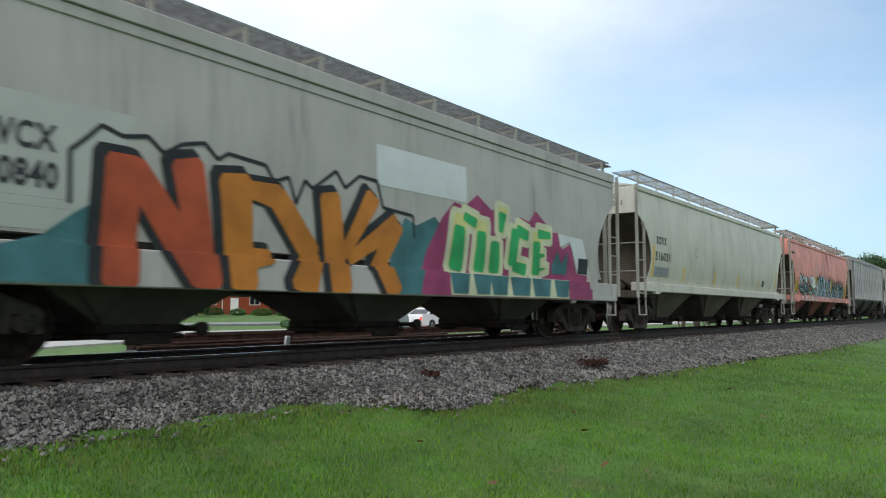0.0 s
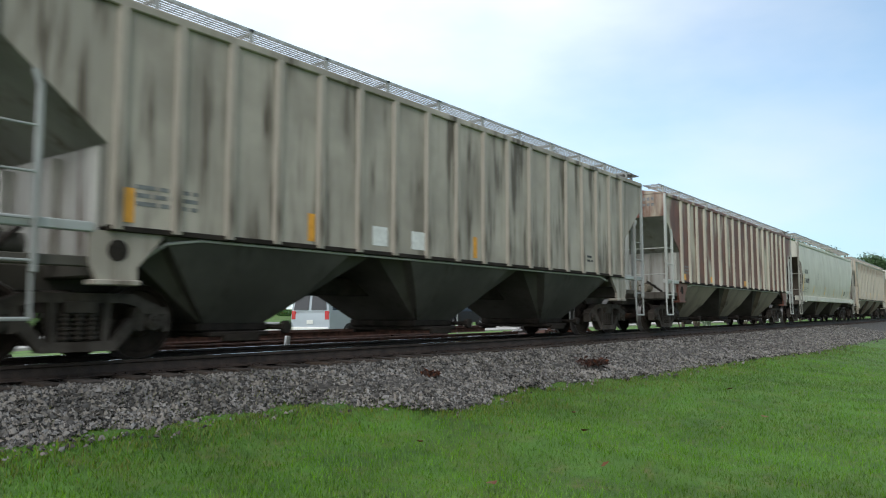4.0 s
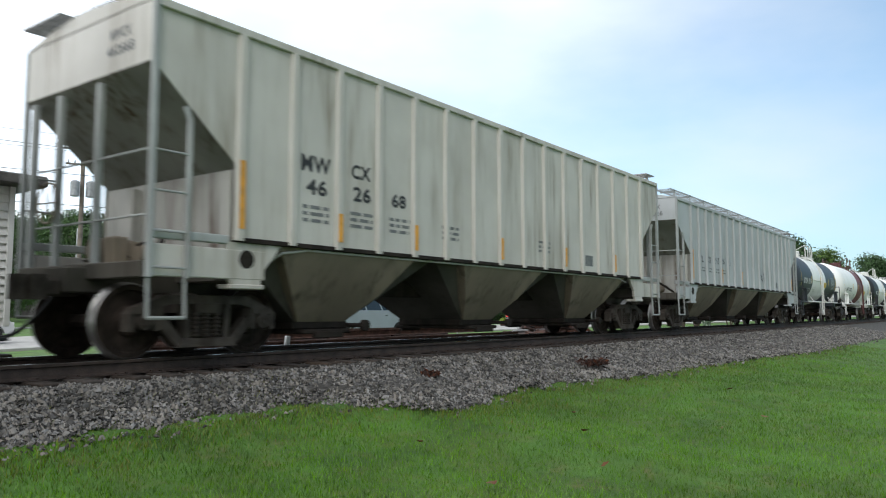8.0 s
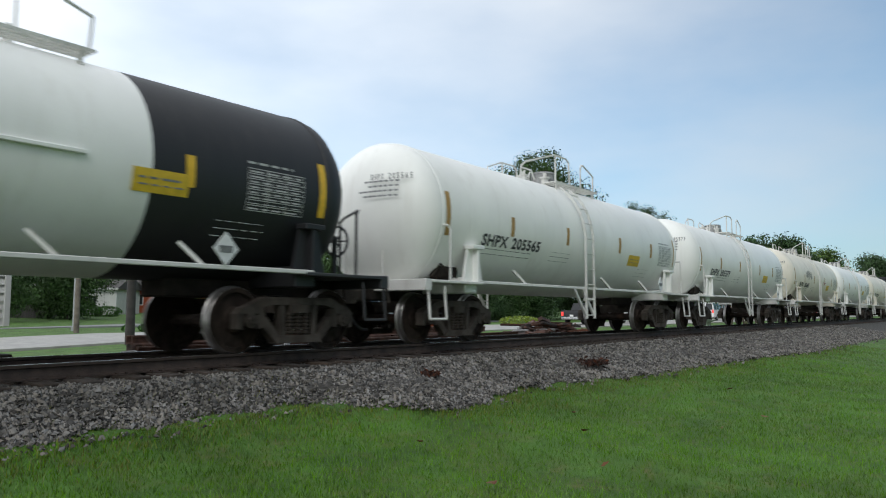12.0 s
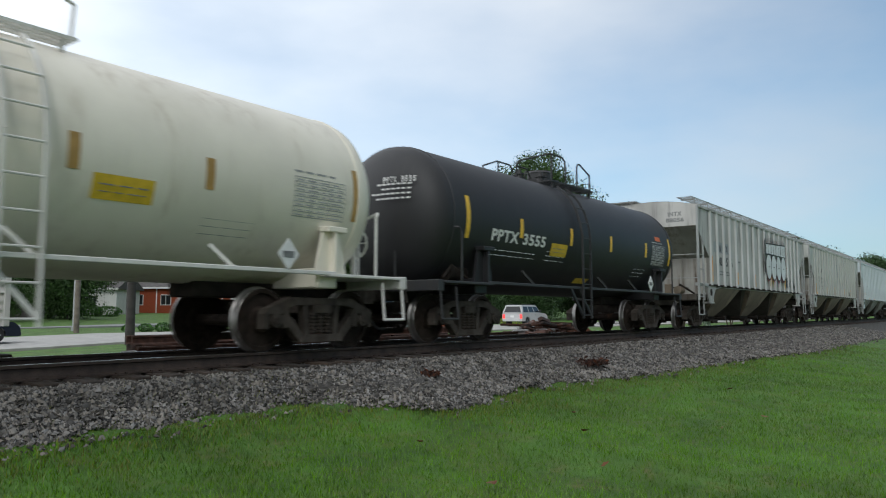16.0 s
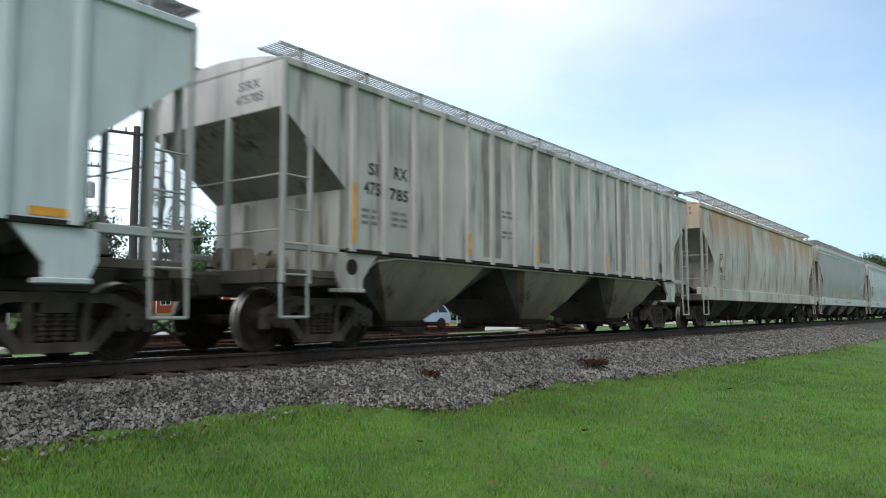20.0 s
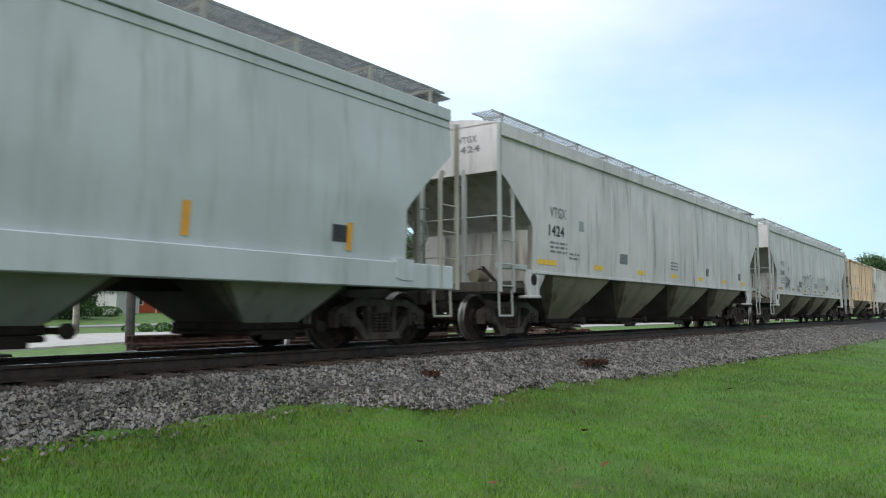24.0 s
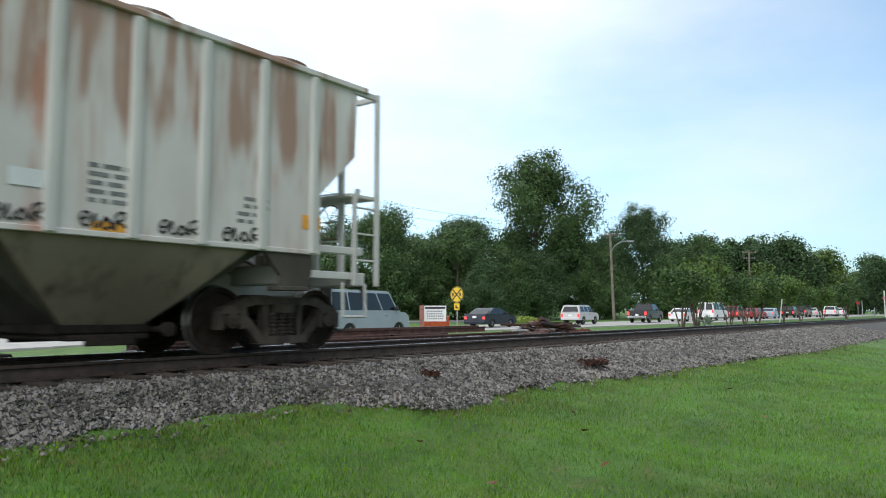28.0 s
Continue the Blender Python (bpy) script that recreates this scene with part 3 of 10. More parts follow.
def roof_mesh(half, w, z, trough):
    sec = [(-w, z - 0.02)] + [(w * k / 6, z + 0.2 * (1 - (k / 6) ** 2)) for k in range(-6, 7)] + [(w, z - 0.02)]
    g = Geo().prism(sec, -half, half, "yz")
    g.box(-half + 0.7, half - 0.7, -trough, trough, z + 0.15, z + 0.27, 0.02)
    n = 10
    for i in range(n):
        x = -half + 0.9 + (2 * half - 1.8) * (i + 0.5) / n
        g.box(x - 0.06, x + 0.06, -trough - 0.08, trough + 0.08, z + 0.25, z + 0.31, 0.01)
    return g.mesh("roof", 30)


def walkway_mesh(half, y0, y1, z, bars):
    """A long running board of grating with its brackets."""
    g = Geo()
    for k in range(bars):
        y = y0 + (y1 - y0) * k / (bars - 1)
        g.box(-half, half, y - 0.006, y + 0.006, z - 0.014, z)
    n = int(2 * half / 0.14)
    for i in range(n):
        x = -half + 2 * half * (i + 0.5) / n
        g.box(x - 0.006, x + 0.006, y0, y1, z - 0.012, z - 0.004)
    g.box(-half, half, y0 - 0.012, y0 + 0.004, z - 0.03, z + 0.008)
    g.box(-half, half, y1 - 0.004, y1 + 0.012, z - 0.03, z + 0.008)
    return g.mesh("running_board")


def bracket_mesh(y0, y1, z, foot):
    g = Geo().box(-0.022, 0.022, y0, y1, z - 0.075, z - 0.03)
    g.box(-0.035, 0.035, y0 - 0.012, y0 + 0.012, foot, z + 0.01)
    return g.mesh("bracket")


def bay_rows(half, top, w, low):
    """Height, half length and half width of a bay's side sheets, from the body down to its outlet."""
    return ((top, half, w), (top - 0.1, half - 0.04, w - 0.02), (low + 0.42, 0.5 + (half - 0.5) * 0.46, w - 0.34), (low, 0.5, 0.8))


def bay_mesh(half, top, w, low=0.42):
    g = Geo()
    for z, h, y in bay_rows(half, top, w, low):
        g.v += [(-h, -y, z), (h, -y, z), (h, y, z), (-h, y, z)]
    n = len(g.v) // 4
    g.f = [(4 * i + k, 4 * i + (k + 1) % 4, 4 * i + 4 + (k + 1) % 4, 4 * i + 4 + k) for i in range(n - 1) for k in range(4)] + [(3, 2, 1, 0), tuple(range(4 * n - 4, 4 * n))]
    return g.mesh("bay", 25)


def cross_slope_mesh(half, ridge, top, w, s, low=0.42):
    """The sheet that slopes from the ridge between two bays down to the outlet, set back from the sides; its dark paint
    includes shade.
    """
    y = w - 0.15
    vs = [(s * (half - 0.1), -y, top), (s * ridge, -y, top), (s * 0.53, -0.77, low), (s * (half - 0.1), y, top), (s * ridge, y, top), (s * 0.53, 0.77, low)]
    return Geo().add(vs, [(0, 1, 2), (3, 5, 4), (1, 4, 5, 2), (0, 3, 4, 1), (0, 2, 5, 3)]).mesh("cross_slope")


def gate_mesh():
    g = Geo().box(-0.58, 0.58, -0.8, 0.8, 0.31, 0.43, 0.02)
    g.box(-0.5, 0.5, -0.95, 0.95, 0.24, 0.31, 0.02)
    g.cyl((0.62, -1.15, 0.36), (0.62, 1.15, 0.36), 0.035, n=8)
    for s in (-1, 1):
        g.cyl((0.62, s * 1.1, 0.36), (0.62, s * 1.18, 0.36), 0.09, n=10)
        g.box(-0.3, 0.3, s * 0.95 - 0.04, s * 0.95 + 0.04, 0.18, 0.28, 0.01)
    return g.mesh("outlet_gate", 30)


def ladder_mesh(z0, z1, z2, gap):
    g = Geo().box(-0.035, 0.035, -0.045, 0.025, z0, z1, 0.008)
    g.box(gap - 0.03, gap + 0.03, -0.045, 0.02, z0, z2 - 0.12, 0.008)
    g.bar((gap, -0.01, z2 - 0.14), (gap - 0.06, 0.0, z2 + 0.02), 0.06)
    return g.mesh("ladder", 30)


def post_mesh(z0, z1):
    return Geo().box(-0.04, 0.04, -0.05, 0.05, z0, z1, 0.01).mesh("end_post", 30)


def rung_mesh(gap):
    return Geo().cyl((0, -0.02, 0), (gap, -0.02, 0), 0.015, n=7).mesh("rung", 40)


def end_frame_mesh():
    """Platform, sill and brake rigging of one end, from the end inwards along +x."""
    g = Geo().box(-0.04, 0.2, -1.5, 1.5, 0.96, 1.16, 0.015)
    g.box(-0.25, 2.9, -0.32, 0.32, 0.80, 1.12, 0.02)
    g.box(1.2, 1.55, -1.45, 1.45, 0.95, 1.22, 0.02)
    g.box(0.2, 1.2, -1.5, -1.4, 1.05, 1.16, 0.01)
    g.box(0.2, 1.2, 1.4, 1.5, 1.05, 1.16, 0.01)
    return g.mesh("end_frame", 30)


def end_sheet_mesh(x, top):
    """The upright plate that closes the hold's foot above the truck, with two stiffeners."""
    g = Geo().box(x - 0.05, x, -1.45, 1.45, 1.14, top, 0.006)
    for y in (-0.62, 0.62):
        g.box(x - 0.16, x - 0.05, y - 0.03, y + 0.03, 1.14, top - 0.05, 0.006)
    return g.mesh("end_sheet", 30)


def rigging_parts(root, own, m):
    part("air_reservoir", kept("rg1", lambda: Geo().cyl((0.25, 0.1, 1.36), (0.8, 0.1, 1.36), 0.17, n=14).cyl((0.21, 0.1, 1.36), (0.25, 0.1, 1.36), 0.1, n=10).mesh("air_reservoir", 40)), own, root, m=m)
    part("brake_cylinder", kept("rg2", lambda: Geo().cyl((0.35, -0.75, 1.3), (0.75, -0.75, 1.3), 0.13, n=12).mesh("brake_cylinder", 40)), own, root, m=m)
    part("control_valve", kept("rg3", lambda: Geo().box(0.15, 0.35, -0.6, -0.35, 1.16, 1.5, 0.02).mesh("control_valve")), own, root, m=m)
    part("brake_pipe", kept("rg4", lambda: Geo().rod([(0.1, -1.2, 1.35), (0.5, -0.8, 1.45), (0.7, -0.2, 1.3), (0.4, 0.6, 1.25)], 0.018).mesh("brake_pipe", 40)), M_UNDER, root, m=m)
    part("brake_lever", kept("rg5", lambda: Geo().bar((0.2, -1.35, 1.18), (0.75, -0.7, 1.5), 0.05).mesh("brake_lever")), M_UNDER, root, m=m)
    part("hand_wheel", kept("rg6", lambda: wheel_ring(0.27, 0.016, (-0.03, 0.75, 2.0))), own, root, m=m)


def side_text(root, spec, word, x, z, h, material=None, gap=0.004, stretch=0.8):
    """Lettering flush on the near side; x from the front corner."""
    w = side_w(spec, z) + gap + spec.get("proud", 0.0)
    tilt = math.degrees(math.atan2(side_w(spec, z - 0.15) - side_w(spec, z + 0.15), 0.3))
    m = pose(-spec["half"] + x, -w, z - h / 2, 90 - tilt, 0, 0) @ Matrix.Diagonal((h * stretch, h, h, 1))
    return part("lettering", letters(word), material or M_BLACK, root, m=m)


def side_word(root, spec, word, x0, x1, z0, z1, material=None, gap=0.005):
    """Lettering that fills the box from x0 to x1 and z0 to z1 on the near side."""
    me = letters(word)
    lo, hi = [[f(v.co[k] for v in me.vertices) for k in (0, 1)] for f in (min, max)]
    sx, sz = (x1 - x0) / (hi[0] - lo[0]), (z1 - z0) / (hi[1] - lo[1])
    z = (z0 + z1) / 2
    tilt = math.degrees(math.atan2(side_w(spec, z0) - side_w(spec, z1), z1 - z0))
    m = pose(-spec["half"] + x0, -side_w(spec, z) - gap, z, 90 - tilt, 0, 0) @ Matrix.Diagonal((sx, sz, 1, 1)) @ Matrix.Translation((-lo[0], -(lo[1] + hi[1]) / 2, 0))
    return part("lettering", me, material or M_BLACK, root, m=m)


def side_w(spec, z):
    lv = spec["levels"]
    return float(np.interp(z, [a[0] for a in lv], [a[2] for a in lv]))


def side_plate(root, spec, name, x0, x1, z0, z1, material, label="", gap=0.003):
    """A thin painted panel or strip of tape that follows the side."""
    g, n = Geo(), 5
    for i in range(n + 1):
        z = z0 + (z1 - z0) * i / n
        w = side_w(spec, z) + gap
        g.v += [(-spec["half"] + x0, -w, z), (-spec["half"] + x1, -w, z)]
    g.f = [(2 * i, 2 * i + 1, 2 * i + 3, 2 * i + 2) for i in range(n)]
    return part(name, g.mesh(name, 60), material, root, label)


def fine_print(root, spec, x, z, w, rows, material=None, h=0.05):
    """Small rows of writing too small to read, as bars."""
    g = Geo()
    rng = random.Random(int(x * 100 + z * 10))
    for r in range(rows):
        zz, xx = z - r * h * 1.9, x
        while xx < x + w:
            step = rng.uniform(0.08, 0.26)
            y = -side_w(spec, zz) - 0.004
            e = min(xx + step, x + w)
            g.add([(-spec["half"] + xx, y, zz), (-spec["half"] + e, y, zz), (-spec["half"] + e, y, zz + h), (-spec["half"] + xx, y, zz + h)], [(0, 1, 2, 3)])
            xx += step + 0.05
    return tagged(part("small_lettering", g.mesh("small_lettering"), material or M_SOFTBLACK, root), kind="stuff")


def ribs_at(half, n, inset, warp=0.0):
    """Even steps along the side; warp sets them closer towards both ends."""
    us = [i / (n - 1) for i in range(n)]
    return [-half + inset + (2 * half - 2 * inset) * (u - warp * math.sin(2 * math.pi * u) / (2 * math.pi)) for u in us]


def posts_of(spec):
    return ribs_at(spec["half"], spec.get("ribs", 18), spec.get("rib_inset", 1.38), spec.get("warp", 0.08 if spec["kind"] == "rib" else 0.0))


def hopper(spec):
    """A covered hopper car; spec gives its kind, ends along the train, paints and writing."""
    kind, f, r = spec["kind"], spec["f"], spec["r"]
    half = spec["half"] = (r - f) / 2
    paint, low, posts = spec["paint"], spec["low"], spec.get("posts", P_ENDS if spec["kind"] != "smooth" else P_ENDS2)
    root = thing("hopper_car", spec["label"], "hopper car", "cars of the freight train")
    CARS.append((root, (f + r) / 2))
    if kind == "rib":
        spec["levels"], eave, tc, nb, bay0, bay_gap, bay_z = RIBBED[:2] + ((3.38 + spec.get("rise", 0.0) * 0.6, 0.0, 1.55), (4.06 + spec.get("rise", 0.0), 0.0, 1.55)), 4.06 + spec.get("rise", 0.0), 1.18 if spec.get("apron") else 1.27, 3, 1.42, 0.65, 1.5
    elif kind == "vtg":
        spec["levels"], eave, tc, nb, bay0, bay_gap, bay_z = VTG, 4.29, 1.27, 4, 1.85, 0.5, 1.42
    elif kind == "short":
        spec["levels"], eave, tc, nb, bay0, bay_gap, bay_z = SHORT, 4.0, 1.2, 2, 1.75, 0.42, 1.42
    else:
        spec["levels"], eave, tc, nb, bay0, bay_gap, bay_z = smooth_levels(spec.get("flat", 0.0), spec.get("bays") == 4), 4.16 if spec.get("bays") == 4 else 4.02, 1.27, spec.get("bays", 3), 1.5, 0.66 if spec.get("bays", 3) == 3 else 0.45, 1.38
    tc, bay0 = spec.get("tc", tc), spec.get("bay0", bay0)
    lv = spec["levels"]
    hk = round(half, 2)
    w = max(a[2] for a in lv)
    part("body", kept(("body", kind, hk, spec.get("flat", 0), lv[-1][0]), lambda: loft_mesh(lv, half, "body")), paint, root)
    top_w = lv[-1][2]
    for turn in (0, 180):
        part("slope_sheet", kept(("slope", kind, spec.get("flat", 0), lv[-1][0]), lambda: slope_mesh(lv)), spec.get("slope", SLOPE if kind == "smooth" else SLOPE_GREY), root, "streaked sloping end sheet", m=pose(-half if not turn else half, 0, 0, 0, 0, turn))
    part("roof", kept(("roof", kind, hk, eave), lambda: roof_mesh(half - lv[-1][1], top_w, eave, 0.45)), spec.get("roof", paint), root)
    for s in (-1, 1):
        # eave rail
        deep = {"rib": 0.09, "short": 0.07, "vtg": 0.26, "smooth": spec.get("eave", 0.12)}[kind]
        y0, y1 = sorted((s * (top_w - 0.01), s * (top_w + (0.045 if kind == "rib" else 0.06))))
        part("top_rail", kept(("eave", kind, hk, s, deep, eave), lambda: Geo().box(-half + 0.01, half - 0.01, y0, y1, eave - deep, eave + 0.015, 0.012).mesh("top_rail")), spec.get("rail", paint), root)
        if deep >= 0.2 and kind == "smooth":
            ya, yb = sorted((s * (top_w - 0.01), s * (top_w + 0.035)))
            part("top_moulding", kept(("mould", kind, hk, s, eave), lambda: Geo().box(-half + 0.02, half - 0.02, ya, yb, eave - deep - 0.14, eave - deep - 0.004, 0.012).mesh("top_moulding")), spec.get("rail", paint), root)
        # side sill
        if kind == "smooth":
            z0, z1 = spec.get("sill", (1.14, 1.38))
            y0, y1 = sorted((s * 1.36, s * 1.60))
            part("side_sill", kept(("sill", hk, s, z0, z1), lambda: Geo().box(-half - 0.02, half + 0.02, y0, y1, z0, z1, 0.015).mesh("side_sill")), spec.get("sill_paint", paint), root)
        else:
            y0, y1 = sorted((s * (lv[0][2] - 0.06), s * (lv[0][2] + 0.02)))
            z = lv[0][0]
            part("side_sill", kept(("sill", kind, hk, s), lambda: Geo().box(-half + lv[0][1], half - lv[0][1], y0, y1, z - 0.05, z + 0.015, 0.008).mesh("side_sill")), M_UNDER if kind == "rib" else paint, root)
    # side posts
    if kind in ("rib", "short"):
        z0, z1 = lv[0][0] - 0.03, eave - 0.08
        hat = kept(("rib", kind, eave), lambda: Geo().prism([(-0.08, 0.0), (-0.045, -0.062), (0.045, -0.062), (0.08, 0.0)], z0, z1, "xy").mesh("rib", 20))
        for x in posts_of(spec):
            for s in (-1, 1):
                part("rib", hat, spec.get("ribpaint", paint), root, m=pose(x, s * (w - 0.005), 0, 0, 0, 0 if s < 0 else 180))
    elif kind == "vtg":
        seam = kept("seam", lambda: Geo().prism([(-0.012, 0.0), (-0.006, -0.008), (0.006, -0.008), (0.012, 0.0)], 1.45, 3.9, "xy").mesh("seam"))
        for x in ribs_at(half, 14, 1.5):
            part("seam", seam, paint, root, m=pose(x, -1.563, 0))
    elif not spec.get("flat"):
        for x in ribs_at(half, spec.get("bands", 4), 3.4):
            g = Geo()
            for z in np.linspace(1.4, 3.95, 12):
                y = -side_w(spec, z) - 0.006
                g.v += [(x - 0.02, y, float(z)), (x + 0.02, y, float(z))]
            g.f = [(2 * i, 2 * i + 1, 2 * i + 3, 2 * i + 2) for i in range(11)]
            part("weld_seam", g.mesh("weld_seam", 60), paint, root)
    # discharge bays
    a, b = -half + bay0, half - bay0
    if kind == "rib":
        a, b, bay_gap = a - 0.12, b - 0.12, bay_gap + 0.06
        part("air_line", kept(("airline", hk), lambda: Geo().rod([(-half + 1.8, -1.25, 1.12), (-half + 2.05, -1.47, 1.36), (-half + 2.5, -1.5, 1.43), (half - 2.6, -1.5, 1.43), (half - 2.1, -1.47, 1.34)], 0.018, 6).mesh("air_line", 40)), P_PALEPOST, root, "thin pale air pipe")
    step = (b - a) / nb
    bw = lv[0][2] - 0.05
    bay_half = step / 2 - bay_gap
    for i in range(nb):
        m = pose(a + step * (i + 0.5), 0, 0)
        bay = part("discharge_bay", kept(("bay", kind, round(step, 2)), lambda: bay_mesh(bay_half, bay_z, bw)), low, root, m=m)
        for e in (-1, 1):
            # darker paint than the bay: shade of the down-facing slopes, plus some grime
            part("cross_slope", kept(("xslope", kind, round(step, 2), e), lambda: cross_slope_mesh(bay_half, step / 2, bay_z, bw, e)), spec.get("spray", LOW_DARK), bay, "sloping sheet, grime and shade in its dark paint")
        part("outlet_gate", kept("gate", gate_mesh), spec.get("gate", M_UNDER), bay)
    part("center_sill", kept(("csill", hk), lambda: Geo().box(-half + 2, half - 2, -0.3, 0.3, 0.85, 1.15, 0.02).mesh("center_sill")), M_UNDER, root)
    # roof walkways
    wy = spec.get("walk", (0.85, 1.48) if spec.get("eave") else (0.9, 1.35) if kind in ("rib", "vtg") else (0.85, 1.4))
    zw = eave + (0.3 if kind in ("rib", "vtg") else 0.32 if spec.get("eave") else 0.42)
    if kind != "short":
        for s in (-1, 1):
            y0, y1 = (-wy[1], -wy[0]) if s < 0 else (wy[0], wy[1])
            board = part("running_board", kept(("walk", kind, hk, s, wy, eave), lambda: walkway_mesh(half - 0.1, y0, y1, zw, 16 if spec.get("eave") else 8)), M_GRATE if kind == "smooth" else M_GRATE_PALE, root, "open steel grating roof walkway")
            br = kept(("bracket", kind, wy, eave), lambda: bracket_mesh(-wy[1], -wy[0], zw, eave + 0.06))
            n = 12
            for i in range(n):
                x = -half + 0.5 + (2 * half - 1.0) * i / (n - 1)
                part("bracket", br, posts, board, m=pose(x, 0, 0, 0, 0, 0 if s < 0 else 180))
        for s in (-1, 1):
            x0, x1 = sorted((s * (half + 0.12), s * (half - 0.45)))
            g = kept(("endwalk", hk, kind, s, eave), lambda: end_walk(x0, x1, zw - 0.04, -s * 0.45, -s * 1.45))
            tagged(part("end_platform", g, M_GRATE, root, "open grating platform at the roof end"), kind="stuff")
    else:
        hatch = kept("hatch", lambda: Geo().cyl((0, 0, 4.12), (0, 0, 4.27), 0.48, n=20).cyl((0, 0, 4.27), (0, 0, 4.32), 0.52, 0.4, n=20).mesh("hatch", 40))
        for x in ribs_at(half, 5, 1.2):
            for s in (-1, 1):
                part("hatch", hatch, paint, root, m=pose(x, s * 0.75, -0.06))
    # ends
    for turn in (0, 180):
        m = pose(-half if not turn else half, 0, 0, 0, 0, turn)
        part("end_frame", kept("end_frame", end_frame_mesh), spec.get("endpaint", END_DECK), root, m=m)
        if kind in ("rib", "vtg"):
            part("end_sheet", kept(("esheet", kind), lambda: end_sheet_mesh(lv[1][1] - 0.01, lv[1][0] - 0.02)), spec.get("endsheet", P_ENDSHEET), root, "pale end plate with brown spray stains", m=m)
        rigging_parts(root, spec.get("rigging", low), m)
        for mirror in (0, 1):
            side = -1 if (mirror == 0) else 1
            lad = kept(("ladder", kind, side, eave, spec.get("bays")), lambda: ladder_mesh(0.96, eave - (0.22 if spec.get("bays") == 4 else 0.02), 3.0 if kind != "short" else 2.4, 0.49))
            t = part("ladder", lad, posts, root, m=m @ pose({"short": -0.25, "smooth": -0.14}.get(kind, 0.02), side * (w + 0.01), 0))
            for z in (1.08, 1.5, 1.97, 2.44) if kind != "short" else (1.35, 1.75, 2.15):
                part("rung", kept("rung", lambda: rung_mesh(0.49)), posts, t, m=pose(0, 0, z))
        if kind == "short":
            brace = kept("end_brace", lambda: Geo().box(-0.28, 0.3, -1.56, -1.5, 3.88, 3.97, 0.01).box(-0.28, 0.3, 1.5, 1.56, 3.88, 3.97, 0.01).box(-0.29, -0.22, -1.5, 1.5, 3.88, 3.97, 0.01).mesh("end_brace"))
            part("end_brace", brace, posts, root, m=m)
            part("crossover_step", kept("xstep", lambda: Geo().box(-0.28, 0.3, -1.5, 1.5, 2.3, 2.36, 0.01).mesh("crossover_step")), posts, root, m=m)
        zt = 3.42 if kind != "short" else 2.95
        for y in {"rib": (-0.38, 0.6, 1.3), "smooth": (-0.62, 0.8), "vtg": (-0.74, 0.32, 1.16)}.get(kind, (-1.05, 0.5, 1.05)):
            part("end_post", kept(("epost", zt), lambda: post_mesh(1.1, zt)), posts, root, m=m @ pose(0.03, y, 0))
        for z in (1.68, 2.44):
            part("grab_iron", kept("grab", lambda: Geo().rod([(0.0, -1.55, 0), (0.0, 1.05, 0)], 0.014, 6).mesh("grab_iron", 40)), posts, root, m=m @ pose(0.0, 0, z))
        for side in (-1, 1):
            st = kept(("stirrup", side), lambda: stirrup_of(side))
            part("stirrup", st, posts, root, m=m)
        if kind == "smooth":
            for side in (-1, 1):
                y0, y1 = sorted((side * 1.42, side * 1.615))
                part("jacking_pad", kept(("block", side), lambda: Geo().prism([(1.1, 1.42), (1.55, 1.42), (1.53, 1.12), (1.4, 1.08), (1.14, 1.08)], y0, y1).mesh("jacking_pad")), spec.get("sill_paint", paint), root, m=m)
        else:
            part("jacking_pad", kept(("pad", kind, -1), lambda: pad_of(-1, 1.5)), spec.get("pads", paint), root, m=m)
            part("jacking_pad", kept(("pad", kind, 1), lambda: pad_of(1, 1.5)), spec.get("pads", paint), root, m=m)
            for side in (-1, 1):
                if spec.get("apron"):
                    part("end_apron", kept(("apron", side), lambda: Geo().box(0.06, 1.72, min(side * 1.47, side * 1.535), max(side * 1.47, side * 1.535), 0.98, 1.36, 0.012).mesh("end_apron")), spec.get("pads", paint), root, m=m)
                part("corner_sill", kept(("csill2", side), lambda: Geo().box(0.05, 1.14, min(side * 1.44, side * 1.54), max(side * 1.44, side * 1.54), 1.42, 1.53, 0.012).mesh("corner_sill")), posts, root, m=m)
            part("jacking_hole", kept("padhole", lambda: Geo().cyl((1.42, -1.525, 1.24), (1.42, -1.537, 1.24), 0.12, n=18).mesh("jacking_hole", 40)), M_UNDER, root, m=m)
    for x in (-half + tc, half - tc):
        truck(root, x)
    end_gear(root, half, paint)
    return root


def end_walk(x0, x1, z, y0, y1):
    g = Geo()
    a, b = sorted((y0, y1))
    for k in range(6):
        x = x0 + (x1 - x0) * k / 5
        g.box(x - 0.01, x + 0.01, a, b, z - 0.03, z)
    for i in range(24):
        y = a + (b - a) * i / 23
        g.box(x0, x1, y - 0.006, y + 0.006, z - 0.022, z - 0.006)
    for y in (a + 0.1, b - 0.1):
        g.box((x0 + x1) / 2 - 0.03, (x0 + x1) / 2 + 0.03, y - 0.03, y + 0.03, z - 0.3, z - 0.03)
    return g.mesh("end_platform")


def stirrup_of(side):
    return Geo().rod([(0.02, side * 1.55, 1.0), (0.02, side * 1.57, 0.5), (0.5, side * 1.57, 0.5), (0.5, side * 1.55, 1.0)], 0.022, 6).mesh("stirrup", 40)


